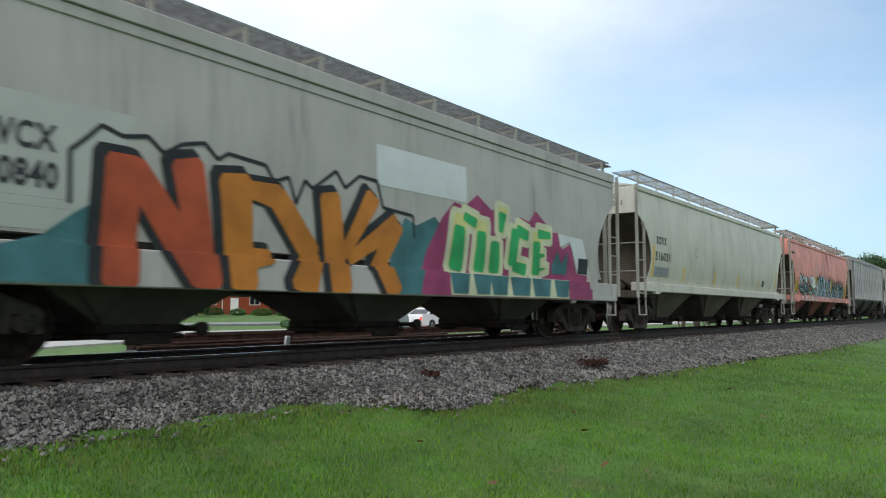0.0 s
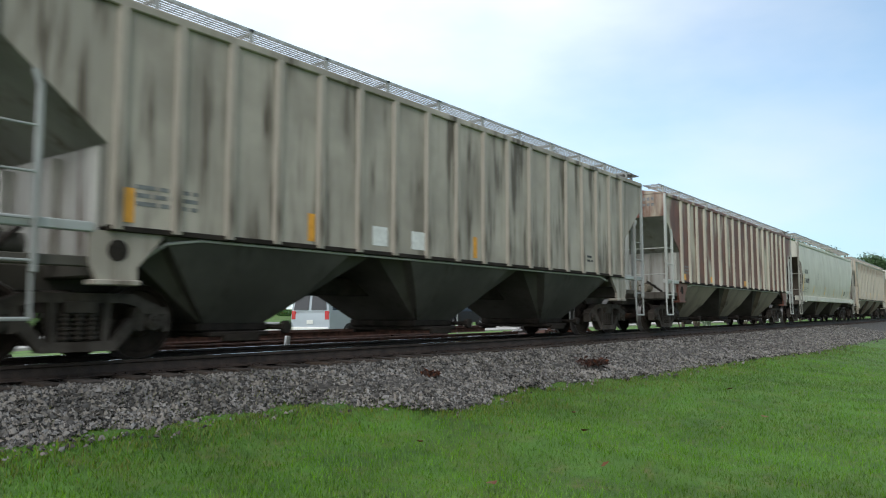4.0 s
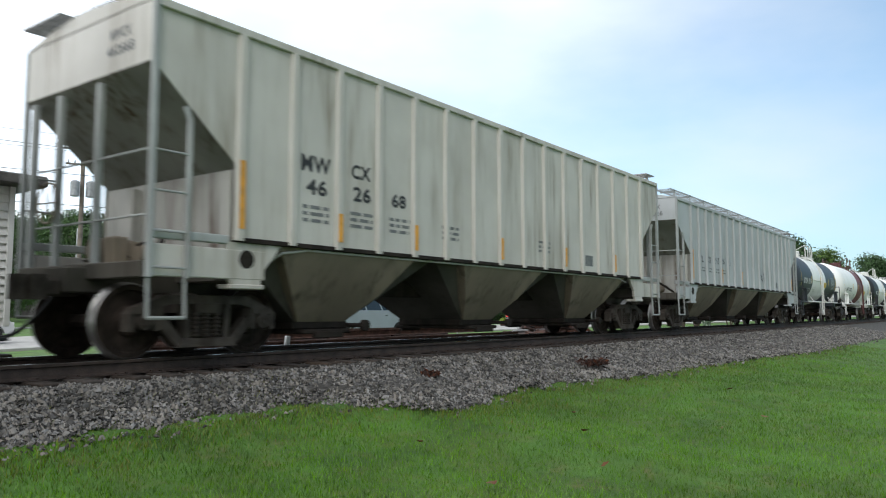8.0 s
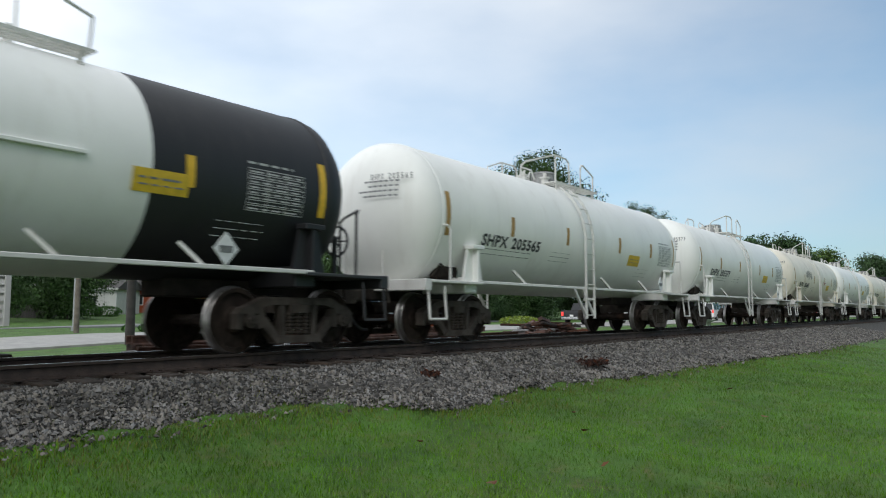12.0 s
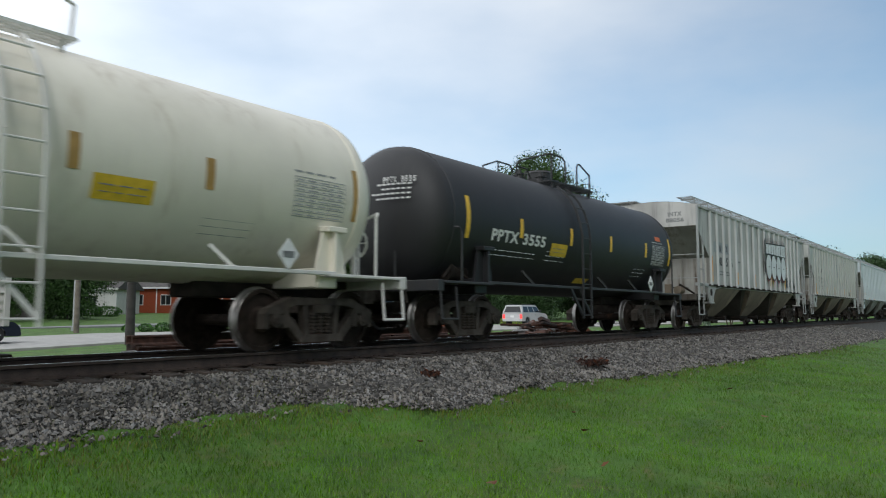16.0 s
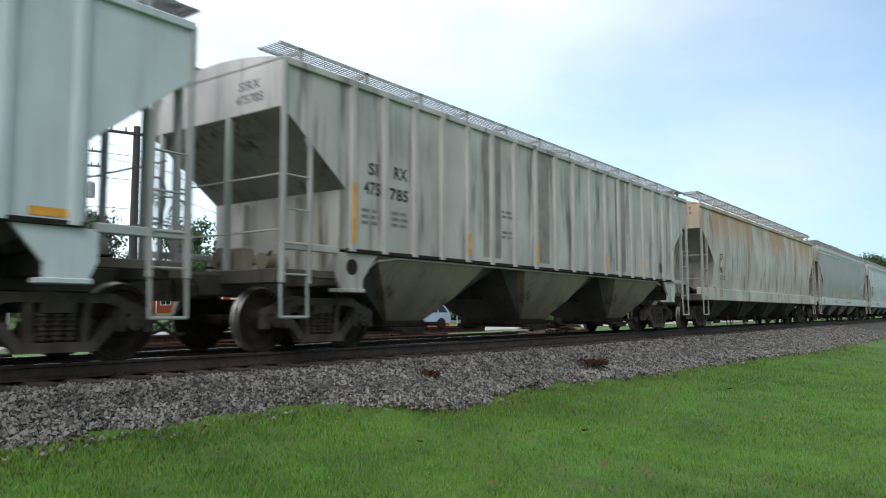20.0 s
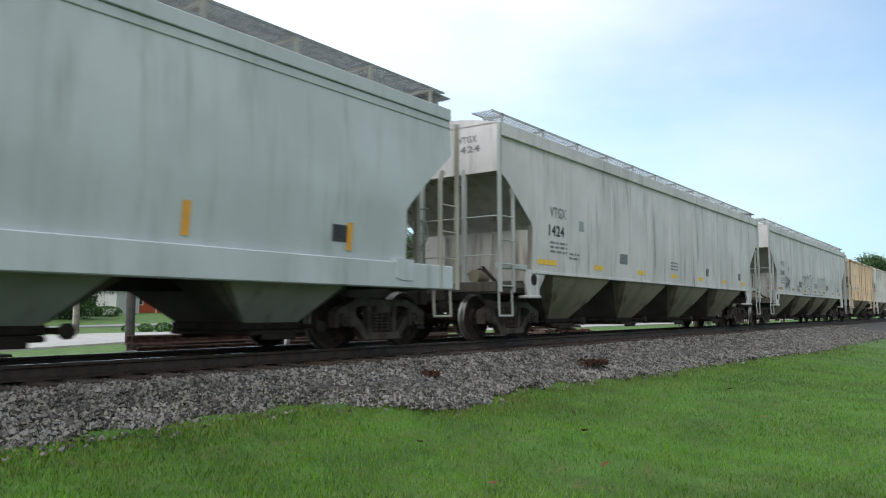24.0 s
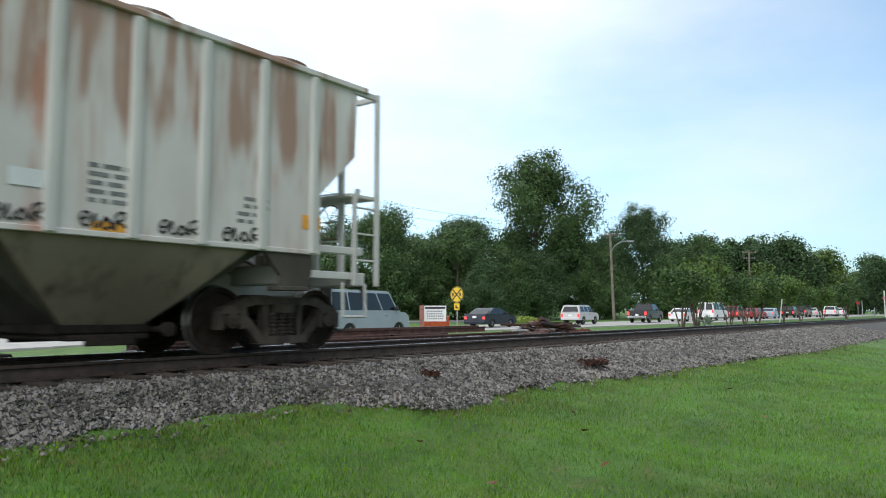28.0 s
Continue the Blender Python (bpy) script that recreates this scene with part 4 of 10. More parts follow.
def pad_of(side, w):
    y0, y1 = sorted((side * (w + 0.03), side * (w - 0.03)))
    g = Geo()
    out = [(1.1, 1.45), (2.0, 1.45), (1.66, 1.06), (1.66, 0.9), (1.2, 0.9), (1.1, 1.1)]
    g.prism(out, y0, y1)
    g.box(1.16, 1.7, min(side * 1.3, side * 1.55), max(side * 1.3, side * 1.55), 0.86, 0.92, 0.01)
    return g.mesh("jacking_pad", 30)


# ---- tank cars ----
TANK_R, TANK_Z = 1.395, 2.365


def tank_section(x0, x1, name, head=0, R=TANK_R, Z=TANK_Z):
    prof = [(x0, R), (x1, R)]
    if head:
        e = x1 if head > 0 else x0
        o = x0 if head > 0 else x1
        dome = [(e + head * 0.62 * math.sin(a), R * math.cos(a) ** 0.8) for a in (0.2, 0.5, 0.8, 1.1, 1.35, 1.5, 1.56)]
        prof = [(o, R), (e, R)] + dome
    return Geo().lathe(prof, 56, "x", (0, 0, Z)).mesh(name, 30)


def lx0(spec):
    return spec.get("ladder", -0.42)


def tank(spec):
    """A tank car: front and rear truck centres a and b, shell sections with their paints."""
    a, b = spec["a"], spec["b"]
    mid, tc = (a + b) / 2, (b - a) / 2
    half = tc + spec.get("over", 1.0)
    R, Z = spec.get("R", TANK_R), spec.get("Z", TANK_Z)
    spec["half"], spec["levels"] = half, tuple((Z + R * math.sin(t), 0, R * math.cos(t)) for t in np.linspace(-1.4, 1.4, 29))
    trim, white = spec["trim"], spec.get("gear", spec["trim"])
    root = thing("tank_car", spec["label"], "tank car", "cars of the freight train")
    CARS.append((root, mid))
    secs = spec["sections"]
    for i, (x0, x1, m) in enumerate(secs):
        x0, x1 = (-half if x0 is None else x0), (half if x1 is None else x1)
        head = -1 if i == 0 else (1 if i == len(secs) - 1 else 0)
        if len(secs) == 1:
            part("shell", kept(("shell", round(half, 2), tc), lambda: whole_shell(-half + 0.05, half - spec.get("short", 0.0))), m, root)
        else:
            part("shell_section", tank_section(x0, x1, "shell_section", head, R, Z), m, root)
    # jacket seam bands
    for x in (-half + 0.13, half - 0.08 - spec.get("short", 0.0)):
        part("shell_band", kept(("band", R), lambda: Geo().lathe([(-0.04, R + 0.001), (-0.03, R + 0.012), (0.03, R + 0.012), (0.04, R + 0.001)], 48, "x", (0, 0, Z)).mesh("shell_band", 40)),
             spec["sections"][0 if x < 0 else -1][2], root, m=pose(x, 0, 0))
    bw = tc + 1.5
    for turn in (0, 180):
        s = -1 if not turn else 1
        m = pose(s * bw, 0, 0, 0, 0, turn)
        part("end_platform", kept("tank_end", tank_end_mesh), spec.get("deck", trim), root, m=m)
        for side in (-1, 1):
            part("end_railing", kept(("tank_rail", side), lambda: tank_rail_mesh(side)), spec.get("endrail", trim), root, m=m)
        part("saddle", kept("saddle", saddle_mesh), spec.get("saddle", spec["sections"][0][2]), root, m=pose(s * (tc - 0.1), 0, 0, 0, 0, turn))
        tank_brake_parts(root, spec, m)
        part("stub_sill", kept("stub", lambda: Geo().box(-0.1, 3.2, -0.3, 0.3, 0.78, 1.1, 0.02).mesh("stub_sill")), M_UNDER, root, m=m)
        for side in (-1, 1):
            part("stirrup", kept(("tstir", side), lambda: Geo().rod([(0.08, side * 1.45, 1.02), (0.08, side * 1.5, 0.45), (0.55, side * 1.5, 0.45), (0.55, side * 1.45, 1.02)], 0.022, 6).mesh("stirrup", 40)), spec.get("endrail", trim), root, m=m)
    for s in (-1, 1):
        part("side_rail", kept(("srail", round(bw, 2), s), lambda: Geo().box(-bw + 1.6, bw - 1.6, s * 1.46 - 0.03, s * 1.46 + 0.03, 1.1, 1.16, 0.01).mesh("side_rail")), trim, root)
        for x in (-tc + 1.9, 0.9, tc - 1.9):
            part("rail_strut", kept(("strut", s), lambda: Geo().bar((0, s * 1.45, 1.12), (-0.28, s * 1.3, 1.42), 0.05).mesh("rail_strut")), trim, root, m=pose(x, 0, 0))
    cx = spec.get("dome", -0.2)
    top = Z + R
    # manway, valves and platform on top
    part("manway", kept(("manway", R), lambda: Geo().cyl((0.25, 0, top - 0.2), (0.25, 0, top + 0.3), 0.31, n=24).cyl((0.25, 0, top + 0.3), (0.25, 0, top + 0.35), 0.33, 0.29, n=24).mesh("manway", 40)),
         spec.get("manway", trim), root, m=pose(cx, 0, 0.02))
    valve_parts(root, spec.get("valve", trim), cx, top)
    part("top_platform", kept("topdeck", topdeck_mesh), spec.get("topdeck", trim), root, "open grating platform round the manway", m=pose(cx, 0, top - 0.03))
    for s in (-1, 1):
        for rear in (0, 1):
            part("handrail", kept(("hand", s, rear), lambda: handrail_mesh(s, rear)), spec.get("hand", trim), root, m=pose(cx, 0, top))
    if "R" in spec:
        for s in (-1, 1):
            part("side_step", Geo().box(-1.5, 1.6, min(s * (R - 0.03), s * (R + 0.05)), max(s * (R - 0.03), s * (R + 0.05)), Z - 0.06, Z - 0.01, 0.008).mesh("side_step"), T_WHITE, root, "narrow ledge along the shell", m=pose(lx0(spec), 0, 0))
    lx = spec.get("ladder", -0.42)
    for s in (-1, 1):
        lad = part("side_ladder", kept(("tlad", s), lambda: tank_ladder_mesh(s)), spec.get("lad", trim), root, m=pose(lx, 0, 0))
        for i in range(10):
            z = 0.5 + i * 0.36
            y = s * (1.52 if z < TANK_Z else 0.08 + math.sqrt(max(0.0, (TANK_R + 0.06) ** 2 - (z - TANK_Z) ** 2)))
            part("rung", kept("trung", lambda: Geo().cyl((-0.21, 0, 0), (0.21, 0, 0), 0.014, n=6).mesh("rung", 40)), spec.get("lad", trim), lad, m=pose(0, y, z))
    for x in (-tc, tc):
        truck(root, x)
    end_gear(root, bw, trim)
    return root


def whole_shell(x0, x1):
    dome = [(0.62 * math.sin(a), TANK_R * math.cos(a) ** 0.8) for a in (0.2, 0.5, 0.8, 1.1, 1.35, 1.5, 1.56)]
    prof = [(x0 - s, r) for s, r in dome[::-1]] + [(x0, TANK_R), (x1, TANK_R)] + [(x1 + s, r) for s, r in dome]
    return Geo().lathe(prof, 56, "x", (0, 0, TANK_Z)).mesh("shell", 30)


def tank_end_mesh():
    g = Geo().box(-0.02, 0.16, -1.48, 1.48, 0.94, 1.14, 0.012)
    g.box(0.16, 1.75, -1.5, -1.0, 1.08, 1.13, 0.01)
    g.box(0.16, 1.75, 1.0, 1.5, 1.08, 1.13, 0.01)
    g.box(0.16, 0.75, -1.0, 1.0, 1.08, 1.12, 0.01)
    return g.mesh("end_platform", 30)


def tank_rail_mesh(s):
    g = Geo().rod([(0.72, s * 1.46, 1.12), (0.72, s * 1.46, 2.05), (0.66, s * 1.44, 2.12), (0.06, s * 0.55, 2.12), (0.04, s * 0.45, 2.06), (0.04, s * 0.45, 1.12)], 0.022, 7)
    return g.mesh("end_railing", 50)


def saddle_mesh():
    g = Geo()
    for s in (-1, 1):
        g.prism([(-0.32, 1.1), (0.30, 1.1), (0.16, 1.75), (-0.18, 1.75)], s * 1.33 - 0.03, s * 1.33 + 0.03)
        g.box(-0.2, 0.18, min(s * 1.28, s * 1.5), max(s * 1.28, s * 1.5), 1.74, 1.82, 0.01)
        g.box(-0.03, 0.03, min(s * 1.3, s * 1.48), max(s * 1.3, s * 1.48), 1.12, 1.75, 0.005)
    g.box(-0.2, 0.2, -1.3, 1.3, 0.92, 1.22, 0.02)
    return g.mesh("saddle", 30)


def tank_brake_parts(root, spec, m):
    """Brake cylinder, reservoir, pipe and hand wheel over the end platform."""
    own = spec.get("brake", M_UNDER)
    part("brake_cylinder", kept("tbc", lambda: Geo().cyl((0.95, -0.9, 1.32), (1.5, -0.9, 1.32), 0.16, n=14).cyl((0.88, -0.9, 1.32), (0.95, -0.9, 1.32), 0.1, n=10).mesh("brake_cylinder", 40)), own, root, m=m)
    part("air_reservoir", kept("tar", lambda: Geo().cyl((0.85, -0.55, 1.28), (1.1, -0.55, 1.28), 0.2, n=14).mesh("air_reservoir", 40)), own, root, m=m)
    part("brake_pipe", kept("tbp", lambda: Geo().rod([(0.5, -1.2, 1.2), (0.9, -1.1, 1.45), (1.2, -1.25, 1.2)], 0.02).mesh("brake_pipe", 40)), own, root, m=m)
    wheel = part("hand_wheel", kept("thw", lambda: wheel_ring(0.24, 0.02, (0.42, 0.75, 1.7))), spec.get("endrail", spec["trim"]), root, m=m)
    part("wheel_post", kept("twp", lambda: Geo().box(0.44, 0.5, 0.71, 0.79, 1.1, 1.78, 0.008).mesh("wheel_post")), spec.get("endrail", spec["trim"]), wheel)


def wheel_ring(r, t, at):
    pts = [(at[0], at[1] + r * math.cos(a * math.pi / 9), at[2] + r * math.sin(a * math.pi / 9)) for a in range(19)]
    g = Geo().rod(pts, t, 6)
    for a in range(0, 18, 3):
        g.rod([tuple(at), pts[a]], t * 0.6, 5)
    return g.mesh("hand_wheel", 50)


def valve_parts(root, material, cx, top):
    for x, y, r, h in ((-0.95, -0.15, 0.06, 0.12), (-0.2, -0.3, 0.09, 0.14), (-0.45, 0.2, 0.09, 0.2), (0.75, -0.1, 0.1, 0.1), (-0.1, 0.3, 0.06, 0.2), (1.05, -0.1, 0.07, 0.12)):
        part("valve", kept(("valve", r, h), lambda: Geo().lathe([(-0.15, r), (h, r), (h, r * 1.5), (h + 0.03, r * 1.5), (h + 0.03, r * 0.5), (h + 0.14, r * 0.45)], 12, "z").mesh("valve", 40)), material, root, m=pose(cx + x, y, top))


def topdeck_mesh():
    g = Geo()
    for s in (-1, 1):
        for k in range(4):
            y = s * (0.45 + 0.11 * k)
            g.box(-0.55, 1.75, y - 0.012, y + 0.012, -0.02, 0.02)
        for i in range(20):
            x = -0.55 + 2.3 * i / 19
            g.box(x - 0.008, x + 0.008, min(s * 0.44, s * 0.8), max(s * 0.44, s * 0.8), -0.012, 0.008)
        for x in (-0.4, 0.6, 1.6):
            g.bar((x, s * 0.75, 0.0), (x, s * 0.7, -0.24), 0.05)
    return g.mesh("top_platform")


def handrail_mesh(s, rear):
    y = s * 0.76
    g = Geo()
    if rear:
        g.rod([(0.85, y, 0.0), (0.85, y, 0.5), (0.9, y, 0.58), (1.0, y, 0.6), (1.75, y * 0.9, 0.42), (1.72, y * 0.9, 0.0)], 0.022, 7)
    else:
        g.rod([(-1.6, y * 0.55, -0.1), (-1.62, y * 0.6, 0.22), (-1.55, y * 0.7, 0.32), (-0.55, y, 0.62), (0.05, y, 0.62), (0.2, y, 0.54), (0.24, y, 0.0)], 0.022, 7)
        g.rod([(-0.5, y, 0.0), (-0.5, y, 0.61)], 0.022, 7)
        g.rod([(-1.6, y * 0.58, 0.2), (-1.25, y * 0.68, 0.16), (-1.12, y * 0.7, -0.05)], 0.02, 6)
    return g.mesh("handrail", 50)


def tank_ladder_mesh(s):
    g = Geo()
    for dx in (-0.21, 0.21):
        pts = [(dx, s * 1.52, 0.42), (dx, s * 1.52, TANK_Z)]
        for t in (0.2, 0.4, 0.6, 0.8, 0.95):
            pts.append((dx, s * (TANK_R + 0.1) * math.cos(t), TANK_Z + (TANK_R + 0.1) * math.sin(t)))
        for p, q in zip(pts, pts[1:]):
            g.bar(p, q, 0.03, 0.05)
        g.bar((dx, s * 1.5, 0.5), (dx - 0.55, s * 1.46, 1.13), 0.05)
    return g.mesh("side_ladder")
# ---- paints of the cars ----
def paint(name, col, **k):
    return mat(name, col, k.pop("rough", 0.55), 0, k.pop("scale", 0.9), k.pop("vary", 0.07), 0.08, 30, **k)


P_GREY = paint("paint_pale_grey", (0.449, 0.431, 0.402), streak=0.35, seed=1)
P_CREAM = paint("paint_cream_grey", (0.57, 0.56, 0.48), streak=0.45, dirt=(0.30, 0.24, 0.15), seed=2)
P_RED = paint("paint_faded_red", (0.735, 0.295, 0.24), streak=0.8, dirt=(0.3, 0.1, 0.07), seed=3, vary=0.12)
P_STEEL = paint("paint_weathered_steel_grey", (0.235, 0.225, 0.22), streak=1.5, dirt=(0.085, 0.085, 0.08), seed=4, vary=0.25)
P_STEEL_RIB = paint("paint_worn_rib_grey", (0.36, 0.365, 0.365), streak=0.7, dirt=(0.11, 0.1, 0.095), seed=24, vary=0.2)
P_TAUPE = paint("paint_dirty_beige", (0.399, 0.358, 0.301), streak=2.0, dirt=(0.11, 0.085, 0.06), seed=5, vary=0.15)
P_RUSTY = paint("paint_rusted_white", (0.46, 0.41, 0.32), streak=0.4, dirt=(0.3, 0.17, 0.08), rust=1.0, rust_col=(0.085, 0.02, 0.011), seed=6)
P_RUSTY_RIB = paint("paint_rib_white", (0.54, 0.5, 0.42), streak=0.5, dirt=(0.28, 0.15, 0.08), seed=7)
P_BEIGE = paint("paint_beige_grey", (0.458, 0.42, 0.35), streak=2.0, dirt=(0.16, 0.11, 0.075), seed=8, vary=0.1)
P_WHITE = paint("paint_off_white", (0.569, 0.546, 0.501), streak=0.9, dirt=(0.24, 0.2, 0.14), seed=9)
P_SILVER = paint("paint_silver_grey", (0.446, 0.459, 0.463), streak=0.7, dirt=(0.2, 0.19, 0.17), seed=10)
P_PALE = paint("paint_pale_grey_white", (0.518, 0.527, 0.524), streak=0.7, dirt=(0.16, 0.15, 0.14), seed=11)
P_PALE2 = paint("paint_pale_grey_green", (0.485, 0.496, 0.469), streak=0.7, dirt=(0.2, 0.19, 0.15), seed=12)
P_BLUE = paint("paint_pale_blue", (0.529, 0.598, 0.623), streak=0.45, dirt=(0.25, 0.25, 0.24), seed=13)
P_SIRX = paint("paint_mid_grey", (0.469, 0.459, 0.437), streak=1.4, dirt=(0.13, 0.125, 0.115), seed=14, vary=0.12)
P_TAN = paint("paint_rust_streaked_grey", (0.467, 0.459, 0.415), streak=1.0, dirt=(0.2, 0.13, 0.07), rust=0.3, rust_col=(0.22, 0.095, 0.03), seed=15, vary=0.12)
P_DULL = paint("paint_dull_grey_green", (0.33, 0.335, 0.315), streak=0.8, dirt=(0.2, 0.2, 0.17), seed=16)
P_ACF = paint("paint_pale_blue_grey", (0.47, 0.5, 0.515), streak=0.5, dirt=(0.22, 0.22, 0.2), seed=17)
P_VTG = paint("paint_stained_white", (0.57, 0.54, 0.535), streak=1.0, dirt=(0.27, 0.26, 0.245), seed=18)
P_VTG2 = paint("paint_stained_pale_grey", (0.55, 0.525, 0.52), streak=0.95, dirt=(0.24, 0.23, 0.22), seed=19)
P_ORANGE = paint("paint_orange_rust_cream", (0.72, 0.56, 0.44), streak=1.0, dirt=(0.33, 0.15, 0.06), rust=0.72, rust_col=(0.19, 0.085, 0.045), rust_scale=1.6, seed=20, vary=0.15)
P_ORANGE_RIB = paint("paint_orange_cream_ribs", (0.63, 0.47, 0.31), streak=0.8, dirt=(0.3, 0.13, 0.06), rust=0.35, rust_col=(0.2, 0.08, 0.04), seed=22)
P_TANPOST = paint("rust_tinted_posts", (0.47, 0.41, 0.32), streak=0.8, dirt=(0.2, 0.1, 0.05), seed=23)
P_PALEPOST = paint("pale_grey_posts", (0.5, 0.5, 0.475), streak=0.5, dirt=(0.22, 0.18, 0.13), seed=25)
P_LAST = paint("paint_rust_stained_grey", (0.565, 0.545, 0.52), streak=0.6, dirt=(0.34, 0.2, 0.13), rust=0.3, rust_col=(0.27, 0.125, 0.085), rust_scale=2.2, seed=21)


def roof_rust(m, col, scale, spread, fall, mask, amount):
    """Rust that hangs down from the roof edge in broad uneven bands."""
    nt = m.node_tree
    b_in = nt.nodes["Principled BSDF"].inputs["Base Color"]
    clean = b_in.links[0].from_socket

    def node(kind, **values):
        q = nt.nodes.new(kind)
        for i, v in values.items():
            q.inputs[int(i[1:])].default_value = v
        return q

    tc, mp, cols = node("ShaderNodeTexCoord"), node("ShaderNodeMapping"), node("ShaderNodeTexNoise")
    mp.inputs["Scale"].default_value = (1.0, 1.0, 0.12)
    cols.inputs["Scale"].default_value, cols.inputs["Detail"].default_value = scale, 6
    xyz = node("ShaderNodeSeparateXYZ")
    drop, keep = node("ShaderNodeMath", i1=spread), node("ShaderNodeMath")
    drop.operation, keep.operation = "MULTIPLY_ADD", "MULTIPLY"
    down, gate = node("ShaderNodeMapRange", i1=fall[0], i2=fall[1]), node("ShaderNodeMapRange", i1=mask[0], i2=mask[1], i4=amount)
    down.interpolation_type = gate.interpolation_type = "SMOOTHSTEP"
    blend = node("ShaderNodeMix")
    blend.data_type = "RGBA"
    blend.inputs[7].default_value = (*col, 1)
    for p, q in ((tc.outputs["Object"], mp.inputs["Vector"]), (mp.outputs["Vector"], cols.inputs["Vector"]), (tc.outputs["Object"], xyz.inputs["Vector"]), (cols.outputs["Fac"], drop.inputs[0]), (xyz.outputs["Z"], drop.inputs[2]),
                 (drop.outputs["Value"], down.inputs[0]), (down.outputs["Result"], keep.inputs[0]), (cols.outputs["Fac"], gate.inputs[0]), (gate.outputs["Result"], keep.inputs[1]), (keep.outputs["Value"], blend.inputs[0]),
                 (clean, blend.inputs[6]), (blend.outputs[2], b_in)):
        nt.links.new(p, q)


roof_rust(P_LAST, (0.30, 0.165, 0.105), 2.6, 1.6, (3.3, 3.75), (0.43, 0.57), 0.85)
roof_rust(P_TAN, (0.42, 0.23, 0.09), 1.3, 2.2, (3.9, 4.9), (0.36, 0.56), 0.8)
roof_rust(P_ORANGE, (0.27, 0.13, 0.06), 2.2, 3.0, (3.9, 5.2), (0.42, 0.6), 0.75)
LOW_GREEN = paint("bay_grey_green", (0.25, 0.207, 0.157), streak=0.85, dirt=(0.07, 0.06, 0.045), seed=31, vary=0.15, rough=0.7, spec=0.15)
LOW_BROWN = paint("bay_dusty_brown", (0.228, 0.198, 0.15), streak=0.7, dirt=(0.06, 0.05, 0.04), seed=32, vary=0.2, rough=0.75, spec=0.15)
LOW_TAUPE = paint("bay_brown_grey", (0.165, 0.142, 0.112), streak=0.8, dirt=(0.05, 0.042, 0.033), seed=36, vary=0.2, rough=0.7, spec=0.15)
# soot-dark bays; on the cross slopes this colour also stands for shade
LOW_DARK = paint("bay_soot_and_shade_dark", (0.085, 0.08, 0.07), streak=0.6, dirt=(0.04, 0.035, 0.03), seed=33, vary=0.25, rough=0.75, spec=0.15)
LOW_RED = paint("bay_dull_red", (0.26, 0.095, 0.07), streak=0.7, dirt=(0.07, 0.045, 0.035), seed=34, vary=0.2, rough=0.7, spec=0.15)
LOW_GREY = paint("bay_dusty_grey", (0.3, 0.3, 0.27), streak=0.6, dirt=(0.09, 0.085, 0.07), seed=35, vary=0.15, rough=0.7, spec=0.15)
T_WHITE = paint("tank_white", (0.85, 0.85, 0.815), streak=0.12, dirt=(0.35, 0.3, 0.22), seed=41, vary=0.04, rough=0.42)
T_CREAM = paint("tank_cream", (0.76, 0.715, 0.61), streak=0.3, dirt=(0.3, 0.22, 0.13), seed=42, vary=0.06, rough=0.45)
T_BLACK = paint("tank_black", (0.016, 0.016, 0.018), streak=0.2, dirt=(0.05, 0.045, 0.04), seed=43, rough=0.55)
T_NAVY = paint("tank_slate_black", (0.035, 0.042, 0.05), streak=0.25, dirt=(0.08, 0.07, 0.06), seed=44, rough=0.5)
T_MAROON = paint("tank_maroon", (0.17, 0.038, 0.032), streak=0.35, dirt=(0.07, 0.03, 0.025), seed=45, rough=0.5)
T_TRIM = paint("trim_white", (0.68, 0.67, 0.64), streak=0.35, dirt=(0.2, 0.16, 0.12), seed=46)
T_TRIMBLK = paint("trim_black", (0.03, 0.03, 0.032), streak=0.2, seed=47)
# end sheets over the trucks: dark brown with darker streaks
SLOPE = paint("dark_streaked_end_sheet", (0.085, 0.07, 0.055), streak=0.8, dirt=(0.045, 0.035, 0.028), seed=50, vary=0.3, rough=0.8, spec=0.15)
P_ENDSHEET = paint("spray_stained_end_plate", (0.42, 0.41, 0.375), streak=1.3, dirt=(0.11, 0.07, 0.045), seed=56, vary=0.15)
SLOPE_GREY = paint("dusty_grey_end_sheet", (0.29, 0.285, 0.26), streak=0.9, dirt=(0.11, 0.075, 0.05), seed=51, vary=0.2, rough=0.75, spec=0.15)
T_TRIMRED = paint("trim_maroon", (0.10, 0.03, 0.03), streak=0.2, seed=48)

# post paints below the body's tone: grime plus the ends' shade in the colour
P_ENDS = paint("grimy_shaded_grey_posts", (0.36, 0.375, 0.365), streak=0.6, dirt=(0.13, 0.11, 0.085), seed=53, vary=0.15)
P_ENDS2 = paint("grimy_shaded_cream_posts", (0.34, 0.33, 0.285), streak=0.6, dirt=(0.12, 0.09, 0.06), seed=54, vary=0.15)

END_DECK = paint("sooty_end_deck", (0.085, 0.078, 0.066), streak=0.7, dirt=(0.04, 0.03, 0.024), seed=55, vary=0.25, rough=0.85, spec=0.12)


def tapes(root, spec, xs, z0, z1, w=0.14, material=None):
    """Upright strips; on a ribbed car they stick on the nearest ribs."""
    for x in xs:
        gap = 0.014
        if spec.get("kind") == "rib":
            c = min(posts_of(spec), key=lambda r: abs(r + spec["half"] - x - w / 2)) + spec["half"]
            x, w, gap = c - 0.044, 0.088, 0.064
        side_plate(root, spec, "reflective_tape", x, x + w, z0, z1, material or M_ORANGE, gap=gap)


def car_label(what):
    return what + " covered hopper car rolling on the rails"


